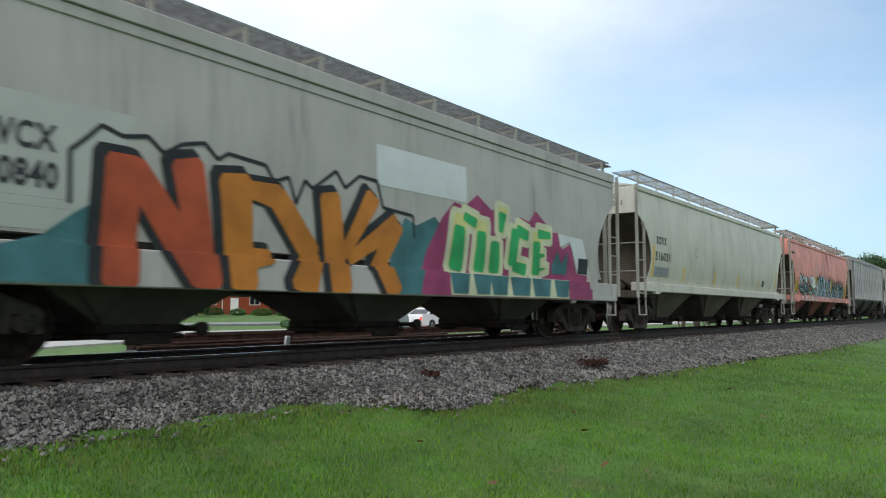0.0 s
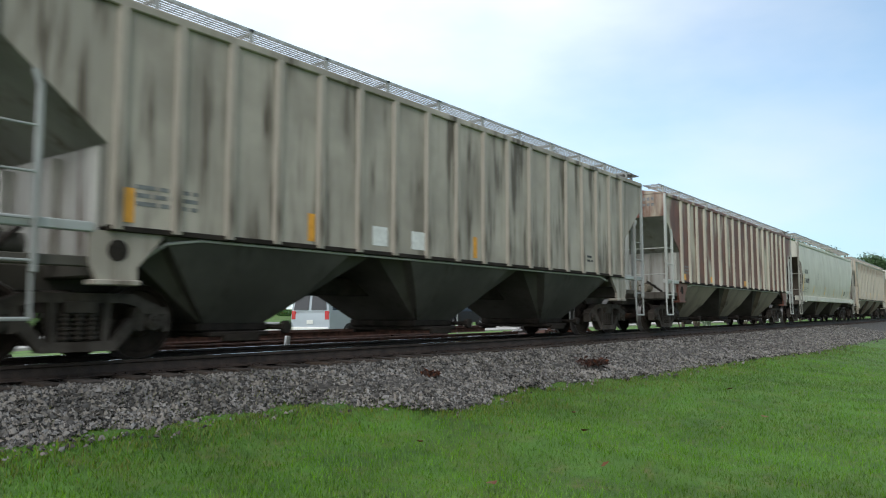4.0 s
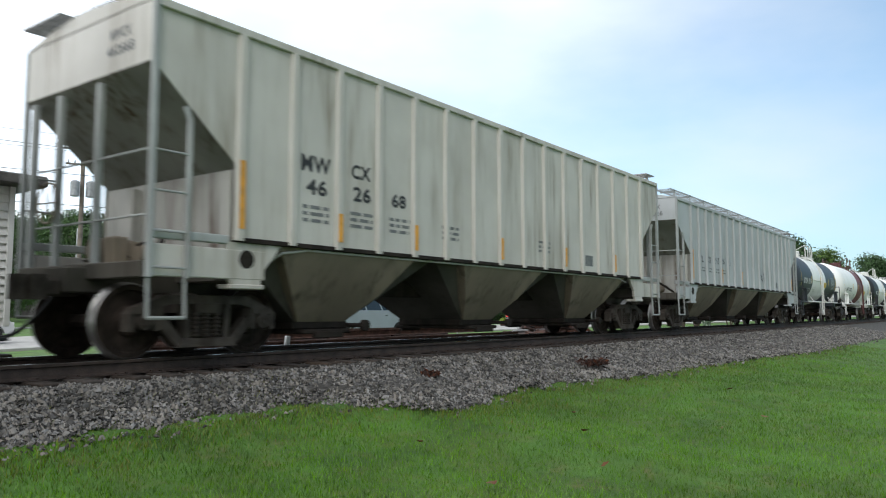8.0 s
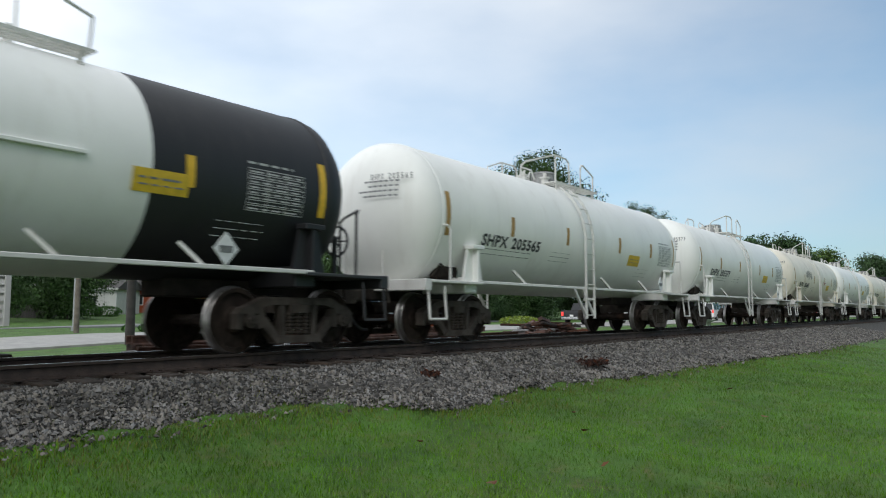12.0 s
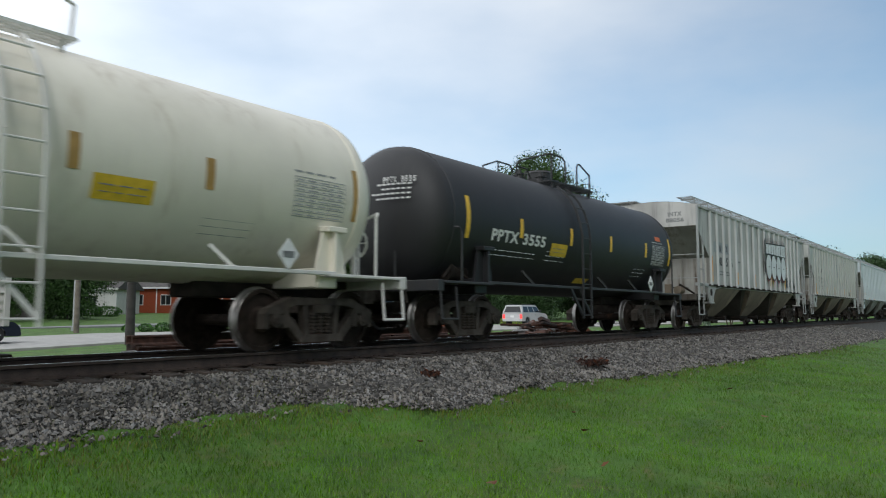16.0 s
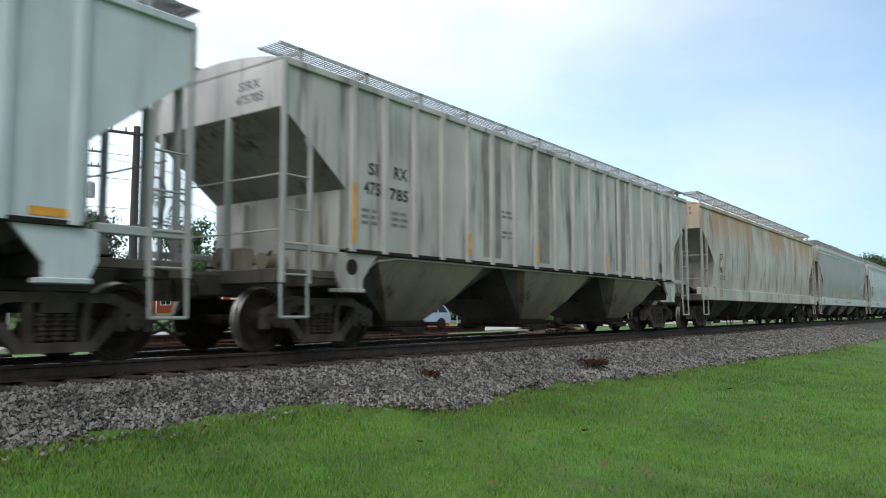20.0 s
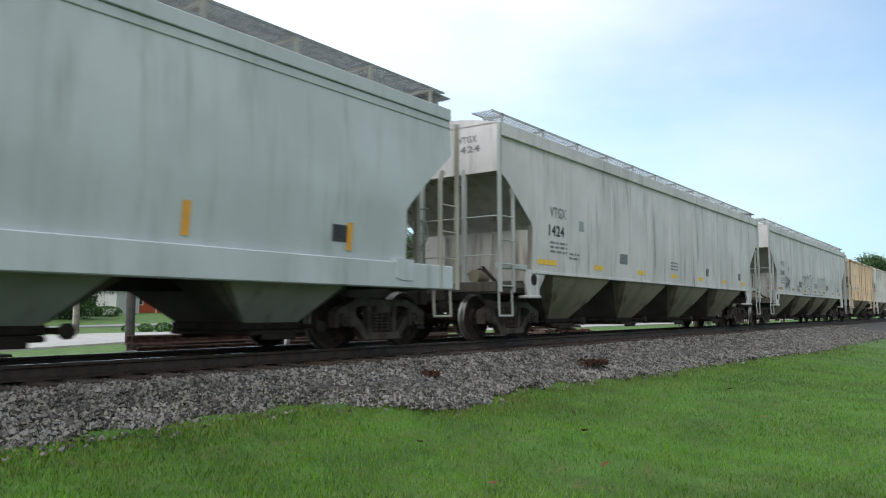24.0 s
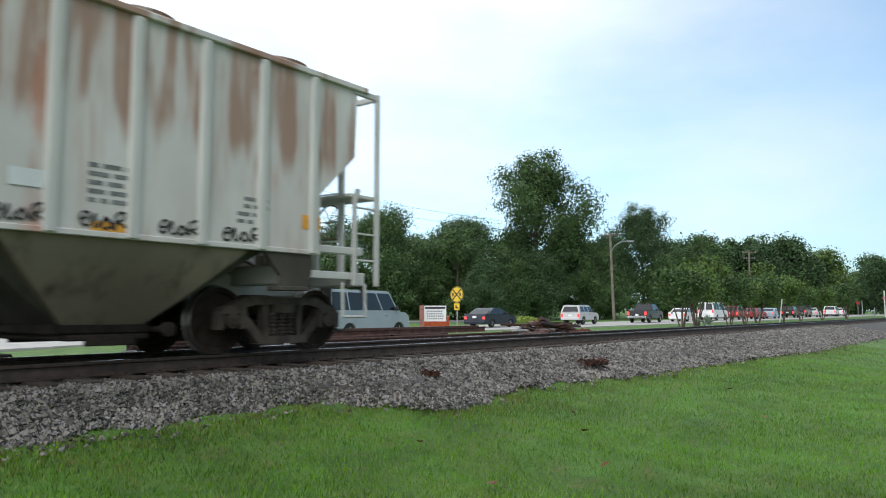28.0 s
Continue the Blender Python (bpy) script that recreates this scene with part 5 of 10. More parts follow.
HOPPERS = [
    dict(kind="smooth", f=1.5, r=17.6, paint=P_GREY, low=LOW_DARK, flat=1, sill=(0.84, 1.27), eave=0.2, label="pale grey hopper car with large orange and green graffiti", tag="nak"),
    dict(kind="smooth", f=19.1, r=35.9, paint=P_CREAM, low=LOW_TAUPE, slope=SLOPE, label=car_label("cream-grey smooth-sided"), tag="soxx", num="516031"),
    dict(kind="smooth", f=37.4, r=54.1, paint=P_RED, low=LOW_RED, label="faded red hopper car with blue and white graffiti", tag="gacx"),
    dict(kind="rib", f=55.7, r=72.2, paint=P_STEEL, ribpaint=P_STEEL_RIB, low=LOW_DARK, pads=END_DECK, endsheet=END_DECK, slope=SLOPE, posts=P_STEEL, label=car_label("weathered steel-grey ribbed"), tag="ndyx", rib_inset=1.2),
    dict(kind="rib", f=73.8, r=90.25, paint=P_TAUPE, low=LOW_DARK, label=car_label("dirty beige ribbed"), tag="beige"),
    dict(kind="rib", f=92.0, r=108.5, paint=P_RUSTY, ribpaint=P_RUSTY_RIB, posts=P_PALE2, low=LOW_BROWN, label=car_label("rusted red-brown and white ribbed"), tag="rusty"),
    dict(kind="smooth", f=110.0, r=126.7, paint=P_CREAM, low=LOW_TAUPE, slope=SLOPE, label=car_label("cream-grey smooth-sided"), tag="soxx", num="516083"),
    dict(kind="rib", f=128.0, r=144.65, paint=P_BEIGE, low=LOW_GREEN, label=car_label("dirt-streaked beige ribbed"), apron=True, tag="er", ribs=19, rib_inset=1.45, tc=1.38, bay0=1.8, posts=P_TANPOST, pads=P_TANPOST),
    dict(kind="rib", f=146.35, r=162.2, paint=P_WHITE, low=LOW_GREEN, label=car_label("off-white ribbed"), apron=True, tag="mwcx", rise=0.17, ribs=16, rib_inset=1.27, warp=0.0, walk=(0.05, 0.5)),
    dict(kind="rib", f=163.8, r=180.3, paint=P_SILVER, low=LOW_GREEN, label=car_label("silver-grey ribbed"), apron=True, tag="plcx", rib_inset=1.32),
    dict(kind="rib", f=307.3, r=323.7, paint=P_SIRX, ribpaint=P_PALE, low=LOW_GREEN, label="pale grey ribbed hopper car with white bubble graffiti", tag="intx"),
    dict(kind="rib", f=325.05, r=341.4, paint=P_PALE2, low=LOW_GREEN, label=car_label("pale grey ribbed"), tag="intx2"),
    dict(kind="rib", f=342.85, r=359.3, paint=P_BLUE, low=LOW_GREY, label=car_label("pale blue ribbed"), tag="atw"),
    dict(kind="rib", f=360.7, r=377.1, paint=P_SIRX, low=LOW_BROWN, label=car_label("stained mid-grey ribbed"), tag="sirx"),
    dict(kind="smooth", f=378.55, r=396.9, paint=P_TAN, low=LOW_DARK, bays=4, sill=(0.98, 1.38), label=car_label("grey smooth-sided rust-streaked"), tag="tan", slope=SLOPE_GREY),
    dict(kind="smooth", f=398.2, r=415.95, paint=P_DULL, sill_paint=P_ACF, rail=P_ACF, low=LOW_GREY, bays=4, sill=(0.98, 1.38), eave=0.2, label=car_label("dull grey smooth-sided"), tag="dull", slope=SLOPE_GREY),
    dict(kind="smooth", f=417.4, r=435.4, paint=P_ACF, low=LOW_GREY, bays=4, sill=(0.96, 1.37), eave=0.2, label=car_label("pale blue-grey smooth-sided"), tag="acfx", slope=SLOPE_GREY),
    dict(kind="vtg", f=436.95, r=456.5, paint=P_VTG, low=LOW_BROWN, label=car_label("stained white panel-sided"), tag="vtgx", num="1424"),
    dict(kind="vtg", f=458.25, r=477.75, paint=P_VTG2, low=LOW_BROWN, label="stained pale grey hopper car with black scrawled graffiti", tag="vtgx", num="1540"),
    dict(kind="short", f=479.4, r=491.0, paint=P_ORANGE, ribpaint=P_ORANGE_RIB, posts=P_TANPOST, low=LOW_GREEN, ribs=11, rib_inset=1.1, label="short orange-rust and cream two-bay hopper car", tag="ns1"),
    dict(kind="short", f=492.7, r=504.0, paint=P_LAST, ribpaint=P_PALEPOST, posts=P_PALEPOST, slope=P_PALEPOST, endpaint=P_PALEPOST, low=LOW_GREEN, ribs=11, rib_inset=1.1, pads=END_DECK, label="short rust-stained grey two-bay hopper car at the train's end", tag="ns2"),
]
SHPX = dict(short=0.45, ladder=-0.46, sections=[(None, None, T_WHITE)], trim=T_TRIM, manway=M_GRATE)
TANKS = [
    dict(a=183.0, b=192.05, sections=[(None, -2.05, T_NAVY), (-2.05, 1.7, T_WHITE), (1.7, None, T_NAVY)], trim=T_TRIM, deck=T_TRIMBLK, endrail=T_TRIMBLK, saddle=T_NAVY,
         label="black tank car with a broad white middle band", over=0.5, R=1.335, Z=2.335, tag="utlx", num="12114"),
    dict(a=196.1, b=206.3, sections=[(None, -0.4, T_WHITE), (-0.4, 1.9, T_MAROON), (1.9, None, T_WHITE)], trim=T_TRIM, dome=0.2, ladder=1.02, hand=T_TRIMRED, topdeck=T_TRIMRED, valve=T_TRIMRED,
         manway=T_TRIMRED, lad=T_TRIMRED, label="white tank car with a maroon middle band", tag="gatx", num="2722"),
    dict(a=210.75, b=219.9, sections=[(None, -2.4, T_BLACK), (-2.4, 2.0, T_WHITE), (2.0, None, T_BLACK)], trim=T_TRIM, deck=T_TRIMBLK, endrail=T_TRIMBLK, saddle=T_BLACK,
         label="black tank car with a broad white middle band", over=0.42, R=1.345, Z=2.34, tag="utlx2", num="12240"),
    dict(a=223.9, b=234.35, label="clean white tank car with a steel manway", tag="shpx", num="205565", **SHPX),
    dict(a=238.2, b=248.55, label="clean white tank car with a steel manway", tag="shpx", num="205577", **SHPX),
    dict(a=252.4, b=263.0, label="cream-white tank car with soot stains and scrawled graffiti", tag="shpx", num="205683", **dict(SHPX, sections=[(None, None, T_CREAM)])),
    dict(a=266.6, b=277.1, label="clean white tank car with a steel manway", tag="shpx", num="", **SHPX),
    dict(a=280.65, b=291.15, label="cream tank car with rust stains on its head", tag="shpx", num="205585", **dict(SHPX, ladder=0.7, sections=[(None, None, T_CREAM)])),
    dict(a=295.05, b=304.4, sections=[(None, None, T_BLACK)], trim=T_TRIMBLK, label="plain black tank car with white lettering", tag="pptx", num="3555"),
]
ROOTS = []
for spec in HOPPERS:
    ROOTS.append((hopper(spec), spec))
for spec in TANKS:
    ROOTS.append((tank(spec), spec))
MOVING = []
# ---- lettering, tape and graffiti on the sides that face the road crossing ----
G_RED = mat("spray_red_orange", (0.42, 0.078, 0.028), 0.6, 0, 2, 0.2)
G_ORANGE = mat("spray_orange", (0.5, 0.18, 0.02), 0.6, 0, 2, 0.18)
G_BLACK = mat("spray_black", (0.02, 0.02, 0.022), 0.6, 0, 4, 0.3)
G_TEAL = mat("spray_teal", (0.055, 0.16, 0.175), 0.6, 0, 2, 0.25)
G_GREEN = mat("spray_green", (0.035, 0.36, 0.11), 0.6, 0, 2, 0.2)
G_CREAM = mat("spray_cream", (0.60, 0.62, 0.42), 0.6, 0, 2, 0.12)
G_MAGENTA = mat("spray_magenta", (0.30, 0.045, 0.13), 0.6, 0, 2, 0.22)
G_WHITE = mat("spray_white", (0.66, 0.69, 0.70), 0.6, 0, 2, 0.1)
G_LIGHT = mat("spray_light_blue", (0.32, 0.50, 0.56), 0.6, 0, 2, 0.2)
G_BLUE = mat("spray_blue", (0.05, 0.20, 0.42), 0.6, 0, 2, 0.3)
G_MUSTARD = mat("spray_mustard", (0.42, 0.28, 0.03), 0.6, 0, 2, 0.25)
G_PATCH = mat("repaint_patch", (0.62, 0.66, 0.66), 0.55, 0, 2, 0.05)
G_PATCH2 = mat("repaint_grey_patch", (0.27, 0.29, 0.30), 0.55, 0, 2, 0.06)
LIFT = [0]


def skin_y(spec, z, low):
    if low:
        return 1.602
    return side_w(spec, z)


def daub(root, spec, name, pts, material, layer=0):
    """A flat patch of paint with that outline (x from the front, z), laid on the side and its sill."""
    LIFT[0] = (LIFT[0] + 1) % 40
    gap = 0.004 + 0.0045 * layer + 0.0001 * LIFT[0]
    sill = spec.get("sill", (1.14, 1.38)) if spec.get("kind") == "smooth" else (-9, -9)
    out = Geo()
    for low in (True, False):
        bm = bmesh.new()
        vs = [bm.verts.new((x, 0, z)) for x, z in pts]
        bm.faces.new(vs)
        geom = bm.verts[:] + bm.edges[:] + bm.faces[:]
        bmesh.ops.bisect_plane(bm, geom=geom, plane_co=(0, 0, sill[1]), plane_no=(0, 0, 1), clear_outer=low, clear_inner=not low)
        for z in np.arange(0.9, 3.9, 0.2):
            bmesh.ops.bisect_plane(bm, geom=bm.verts[:] + bm.edges[:] + bm.faces[:], plane_co=(0, 0, float(z)), plane_no=(0, 0, 1))
        if low:
            bmesh.ops.bisect_plane(bm, geom=bm.verts[:] + bm.edges[:] + bm.faces[:], plane_co=(0, 0, sill[0] + 0.01), plane_no=(0, 0, 1), clear_inner=True)
        bm.verts.index_update()
        out.add([(v.co.x - spec["half"], -skin_y(spec, v.co.z, low) - gap, v.co.z) for v in bm.verts], [[v.index for v in f.verts] for f in bm.faces])
        bm.free()
    if not out.f:
        return None
    return part(name, out.mesh(name), material, root)


def stroke(root, spec, x0, z0, x1, z1, w0, w1, material, layer=1, name="graffiti_stroke", grow=0.0):
    """One tapered spray stroke with slightly rounded ends."""
    d = Vector((x1 - x0, z1 - z0)).normalized()
    n = Vector((-d.y, d.x))
    a, b = w0 / 2 + grow, w1 / 2 + grow
    p, q = Vector((x0, z0)) - d * grow, Vector((x1, z1)) + d * grow
    pts = [p + n * a * 0.75 - d * a * 0.15, p - n * a * 0.75 - d * a * 0.15, p - n * a + d * a * 0.2, q - n * b - d * b * 0.2, q - n * b * 0.75 + d * b * 0.15, q + n * b * 0.75 + d * b * 0.15,
           q + n * b - d * b * 0.2, p + n * a + d * a * 0.2]
    return daub(root, spec, name, [tuple(v) for v in pts], material, layer)


def letterform(root, spec, strokes, fill, back=G_BLACK, shift=(-0.1, 0.03), grow=0.05):
    for s in strokes:
        stroke(root, spec, s[0] + shift[0], s[1] + shift[1], s[2] + shift[0], s[3] + shift[1], s[4], s[5], back, 1, grow=grow)
    for s in strokes:
        stroke(root, spec, *s, fill, 2)


def smooth_line(ctrl, closed, n=5):
    """More points on a smooth curve through the given ones."""
    k = len(ctrl)
    at = (lambda i: ctrl[i % k]) if closed else (lambda i: ctrl[min(max(i, 0), k - 1)])
    out = []
    for i in range(k if closed else k - 1):
        q0, q1, q2, q3 = (at(i + d) for d in (-1, 0, 1, 2))
        for j in range(n):
            t = j / n
            out.append(tuple(0.5 * (2 * b + (c - a) * t + (2 * a - 5 * b + 4 * c - d) * t * t + (3 * b - a - 3 * c + d) * t ** 3) for a, b, c, d in zip(q0, q1, q2, q3)))
    return out if closed else out + [tuple(ctrl[-1])]


def swash(root, spec, ctrl, wide, material=None, layer=3, closed=False, name="graffiti_line", taper=True):
    """One smooth spray line of some width, thinner towards its ends."""
    pts = smooth_line(ctrl + ctrl[:1] if closed else ctrl, False, 4)
    n = len(pts) - 1
    LIFT[0] = (LIFT[0] + 1) % 40
    gap = 0.004 + 0.0045 * layer + 0.0001 * LIFT[0]
    sill = spec.get("sill", (1.14, 1.38)) if spec.get("kind") == "smooth" else (-9, -9)
    g = Geo()
    for i, (px, pz) in enumerate(pts):
        qa, qb = pts[max(0, i - 1)], pts[min(n, i + 1)]
        k = wide / 2 * (0.55 + 0.45 * math.sin(math.pi * i / n) if taper and not closed else 0.85 + 0.15 * math.sin(i * 1.7))
        nn = Vector((qa[1] - qb[1], qb[0] - qa[0])).normalized() * k
        for s in (1, -1):
            z2 = pz + s * nn.y
            g.v.append((px + s * nn.x - spec["half"], -skin_y(spec, z2, z2 < sill[1]) - gap, z2))
    g.f = [(2 * i, 2 * i + 1, 2 * i + 3, 2 * i + 2) for i in range(n)]
    return part(name, g.mesh(name), material or G_BLACK, root)


def blob(root, spec, ctrl, fill, layer=1, line=0.06, name="graffiti_form"):
    """A smooth filled form with a black line round it."""
    daub(root, spec, name, smooth_line(ctrl, True, 3), fill, layer)
    if line:
        swash(root, spec, ctrl, line, G_BLACK, layer + 0.6, True)


def scrawl(root, spec, x, z, w, h, seed, loops=5, material=None, thick=0.016):
    """A thin spray-can tag of loops, no letters."""
    rng = random.Random(seed)
    ctrl, k = [], loops * 4
    for i in range(k + 3):
        ctrl.append((x + w * (i / k + rng.uniform(-0.55, 0.45) / loops), z + h * (rng.uniform(0.6, 1.0) if i % 2 else rng.uniform(0.0, 0.35))))
    ribbon(root, spec, smooth_line(ctrl[1:-1], False, 6), thick, rng, material or G_BLACK)


LOOPED = ((0.0, 0.5), (0.15, 0.55), (0.18, 0.85), (0.05, 0.82), (0.02, 0.3), (0.15, 0.15), (0.3, 0.9), (0.27, 0.2), (0.38, 0.2), (0.5, 0.7), (0.42, 0.4), (0.5, 0.1), (0.6, 0.4), (0.52, 0.75),
          (0.7, 0.1), (0.7, 0.9), (0.88, 1.0), (0.85, 0.6), (0.72, 0.5), (0.85, 0.3), (1.02, 0.0), (0.9, -0.2))


def looped_tag(root, spec, x, z, w, h, seed):
    """The round looping tag that is sprayed again and again along the sill."""
    rng = random.Random(seed)
    ribbon(root, spec, smooth_line([(x + w * (a + rng.uniform(-0.02, 0.02)), z + h * (b + rng.uniform(-0.06, 0.06))) for a, b in LOOPED], False, 5), 0.014, rng, G_BLACK)


def ribbon(root, spec, pts, thick, rng, material):
    """A sprayed line along the given points of a car's side."""
    n = len(pts) - 1
    g = Geo()
    for i, (px, pz) in enumerate(pts):
        qa, qb = pts[max(0, i - 1)], pts[min(n, i + 1)]
        nn = Vector((qa[1] - qb[1], qb[0] - qa[0])).normalized() * thick * rng.uniform(0.75, 1.15)
        for s in (1, -1):
            z2 = pz + s * nn.y
            g.v.append((px + s * nn.x - spec["half"], -side_w(spec, z2) - 0.012, z2))
    g.f = [(2 * i, 2 * i + 1, 2 * i + 3, 2 * i + 2) for i in range(n)]
    part("graffiti_tag", g.mesh("graffiti_tag"), material, root)


def end_word(root, word, y0, y1, z0, z1, at, material):
    """Lettering that faces forwards on an end: y0 is its far side, y1 its near side, at gives the surface's x."""
    me = letters(word)
    lo, hi = [[f(v.co[k] for v in me.vertices) for k in (0, 1)] for f in (min, max)]
    m = pose(at, y0, z0, 90, 0, -90) @ Matrix.Diagonal(((y0 - y1) / (hi[0] - lo[0]), (z1 - z0) / (hi[1] - lo[1]), 1, 1)) @ Matrix.Translation((-lo[0], -lo[1], 0))
    return part("lettering", me, material, root, m=m)


END_MARKS = {"soxx": ("SOXX", ""), "mwcx": ("MWCX", "462668"), "plcx": ("PLCX", "21326"), "intx": ("INTX", "88056"), "intx2": ("INTX", "97632"), "atw": ("ATW", "87731"), "sirx": ("SIRX", "475785"), "acfx": ("ACFX", "99266"), "vtgx": ("VTGX", ""), "ndyx": ("NDYX", "832455"), "gacx": ("GACX", "31675")}


def end_marks(root, spec, tag, num):
    """The car's mark and number on the upright sheet of the front end; unread rows stay bars."""
    x, top = -spec["half"] - 0.004, spec["levels"][-1][0]
    if tag in END_MARKS:
        word, digits = END_MARKS[tag]
        end_word(root, word, -0.62, -1.08, top - 0.34, top - 0.2, x, M_SOFTBLACK)
        end_word(root, digits or num, -0.55, -1.15, top - 0.54, top - 0.4, x, M_SOFTBLACK)
        return
    g = Geo()
    for z, n, h in ((top - 0.2, 4, 0.1), (top - 0.36, 6, 0.08)):
        for i in range(n):
            y = -1.25 + i * 0.13
            g.add([(x, y, z), (x, y + 0.08, z), (x, y + 0.08, z + h), (x, y, z + h)], [(0, 1, 2, 3)])
    tagged(part("small_lettering", g.mesh("small_lettering"), M_SOFTBLACK, root), kind="stuff")


for root, spec in ROOTS:
    tag, num = spec["tag"], spec.get("num", "")
    T = lambda word, x, z, h, m=None, st=0.8: side_text(root, spec, word, x + (0.07 if spec.get("kind") == "rib" else 0.0), z, h, m, stretch=st)
    B = lambda rows, m=None: [side_word(root, spec, word, *box, m) for word, *box in rows]
    P = lambda x, z, w, rows, m=None, h=0.05: fine_print(root, spec, x, z, w, rows, m, h)
    if "f" in spec and spec["kind"] != "short":
        end_marks(root, spec, tag, num)
    if tag == "nak":
        spec = dict(spec, half=spec["half"] + 2.7)
        daub(root, spec, "paint_patch", [(9.8, 2.55), (12.25, 2.55), (12.25, 3.2), (9.8, 3.2)], G_PATCH)
        daub(root, spec, "paint_patch", [(3.6, 1.4), (5.3, 1.4), (5.75, 2.75), (3.6, 2.75)], mat("repaint_pale_patch", (0.47, 0.48, 0.45), 0.55, 0, 2, 0.05))
        T("WCX", 4.17, 2.34, 0.27, st=0.74), T("0840", 4.33, 1.96, 0.27, st=0.74)
        P(4.2, 1.72, 0.9, 2)
        daub(root, spec, "graffiti_ground", [(3.9, 0.86), (5.4, 0.86), (5.4, 1.8), (5.1, 1.6), (4.8, 1.35), (4.3, 1.2)], G_TEAL, 0)
        daub(root, spec, "graffiti_ground", [(10.2, 0.86), (11.6, 0.86), (11.7, 1.9), (11.3, 2.2), (10.8, 2.0), (10.5, 2.1), (10.2, 1.6)], G_TEAL, 0)
        n = [(5.62, 0.86, 5.62, 2.28, 0.44, 0.42), (5.72, 2.2, 6.72, 0.98, 0.34, 0.44), (6.78, 0.86, 6.42, 2.36, 0.36, 0.44)]
        a = [(7.3, 0.86, 7.12, 2.28, 0.42, 0.5), (7.2, 2.16, 7.85, 2.1, 0.2, 0.34), (7.8, 2.12, 8.5, 1.35, 0.34, 0.36), (8.5, 1.4, 8.3, 0.86, 0.36, 0.5), (7.35, 1.25, 7.75, 1.3, 0.3, 0.2)]
        k = [(9.05, 0.86, 8.78, 2.26, 0.42, 0.4), (9.12, 1.4, 9.72, 2.35, 0.2, 0.34), (9.25, 1.35, 10.3, 1.98, 0.2, 0.36), (10.3, 1.98, 9.85, 1.2, 0.36, 0.3), (9.95, 1.3, 10.25, 0.86, 0.36, 0.36)]
        letterform(root, spec, n, G_RED), letterform(root, spec, a, G_ORANGE), letterform(root, spec, k, G_ORANGE)
        xz = [(5.05, 1.7), (5.02, 2.25), (5.2, 2.42), (5.35, 2.58), (5.6, 2.5), (5.9, 2.56), (6.1, 2.4), (6.35, 2.55), (6.65, 2.62), (6.85, 2.45), (7.0, 2.55), (7.6, 2.5), (7.75, 2.3), (8.0, 2.4), (8.15, 2.05), (8.3, 2.4),
              (8.45, 2.3), (8.9, 2.62), (9.1, 2.4), (9.4, 2.62), (9.8, 2.6), (9.95, 2.2), (10.7, 2.15), (10.75, 1.8)]
        for p, q in zip(xz, xz[1:]):
            stroke(root, spec, *p, *q, 0.05, 0.05, G_BLACK, 1)
        back = [(10.9, 0.86), (17.4, 0.86), (17.4, 1.4), (16.69, 1.45), (16.34, 2.09), (15.95, 1.95), (15.75, 2.3), (15.55, 2.28), (15.1, 2.5), (14.76, 2.68), (14.5, 2.42), (14.12, 2.48), (13.7, 2.25), (13.62, 2.7), (13.09, 2.5), (12.59, 2.74),
                (12.2, 2.48), (11.86, 2.52), (11.5, 2.2), (11.1, 1.6)]
        daub(root, spec, "graffiti_ground", back, G_MAGENTA, 0)
        lime = mat("spray_pale_yellow", (0.62, 0.6, 0.24), 0.6, 0, 2, 0.12)
        nice = [(11.95, 1.34, 12.05, 2.3, 0.56, 0.5), (12.15, 2.3, 12.55, 2.2, 0.3, 0.34), (12.7, 1.34, 12.75, 2.25, 0.5, 0.46), (13.22, 1.34, 13.2, 1.9, 0.52, 0.46), (13.4, 2.12, 13.46, 2.58, 0.3, 0.44),
                (14.45, 2.12, 14.0, 2.2, 0.36, 0.4), (13.95, 2.2, 13.85, 1.5, 0.46, 0.46), (13.9, 1.48, 14.4, 1.42, 0.34, 0.4), (14.82, 1.36, 14.8, 2.2, 0.46, 0.46), (14.85, 2.2, 15.38, 2.2, 0.34, 0.3), (14.9, 1.75, 15.15, 1.76, 0.26, 0.2), (14.9, 1.45, 15.3, 1.5, 0.24, 0.14)]
        for s in nice:
            stroke(root, spec, *s, G_CREAM, 1, grow=0.075)
        for s in nice:
            stroke(root, spec, *s[:4], s[4] - 0.1, s[5] - 0.1, lime, 2)
        for x0, z0, x1, z1, w0, w1 in nice:
            lift = 1.0 if z1 < 2.0 or abs(z1 - z0) < 0.3 else 0.78
            stroke(root, spec, x0, z0, x0 + (x1 - x0) * lift, z0 + (z1 - z0) * lift, w0 - 0.14, w1 - 0.15, G_GREEN, 3)
        for x, w0 in ((12.0, 0.62), (12.72, 0.6), (13.3, 0.66), (14.1, 0.8), (14.95, 0.8), (15.85, 0.7)):
            daub(root, spec, "graffiti_block", [(x - w0 / 2 + 0.12, 0.9), (x + w0 / 2 - 0.05, 0.9), (x + w0 / 2, 1.26), (x - w0 / 2, 1.26)], G_TEAL, 3)
        daub(root, spec, "graffiti_ground", [(11.75, 0.87), (16.2, 0.87), (16.2, 1.27), (11.7, 1.27)], G_CREAM, 1)
        daub(root, spec, "graffiti_block", [(15.5, 1.4), (16.2, 1.4), (16.2, 1.9), (15.9, 1.62), (15.75, 1.9), (15.5, 1.6)], G_TEAL, 2)
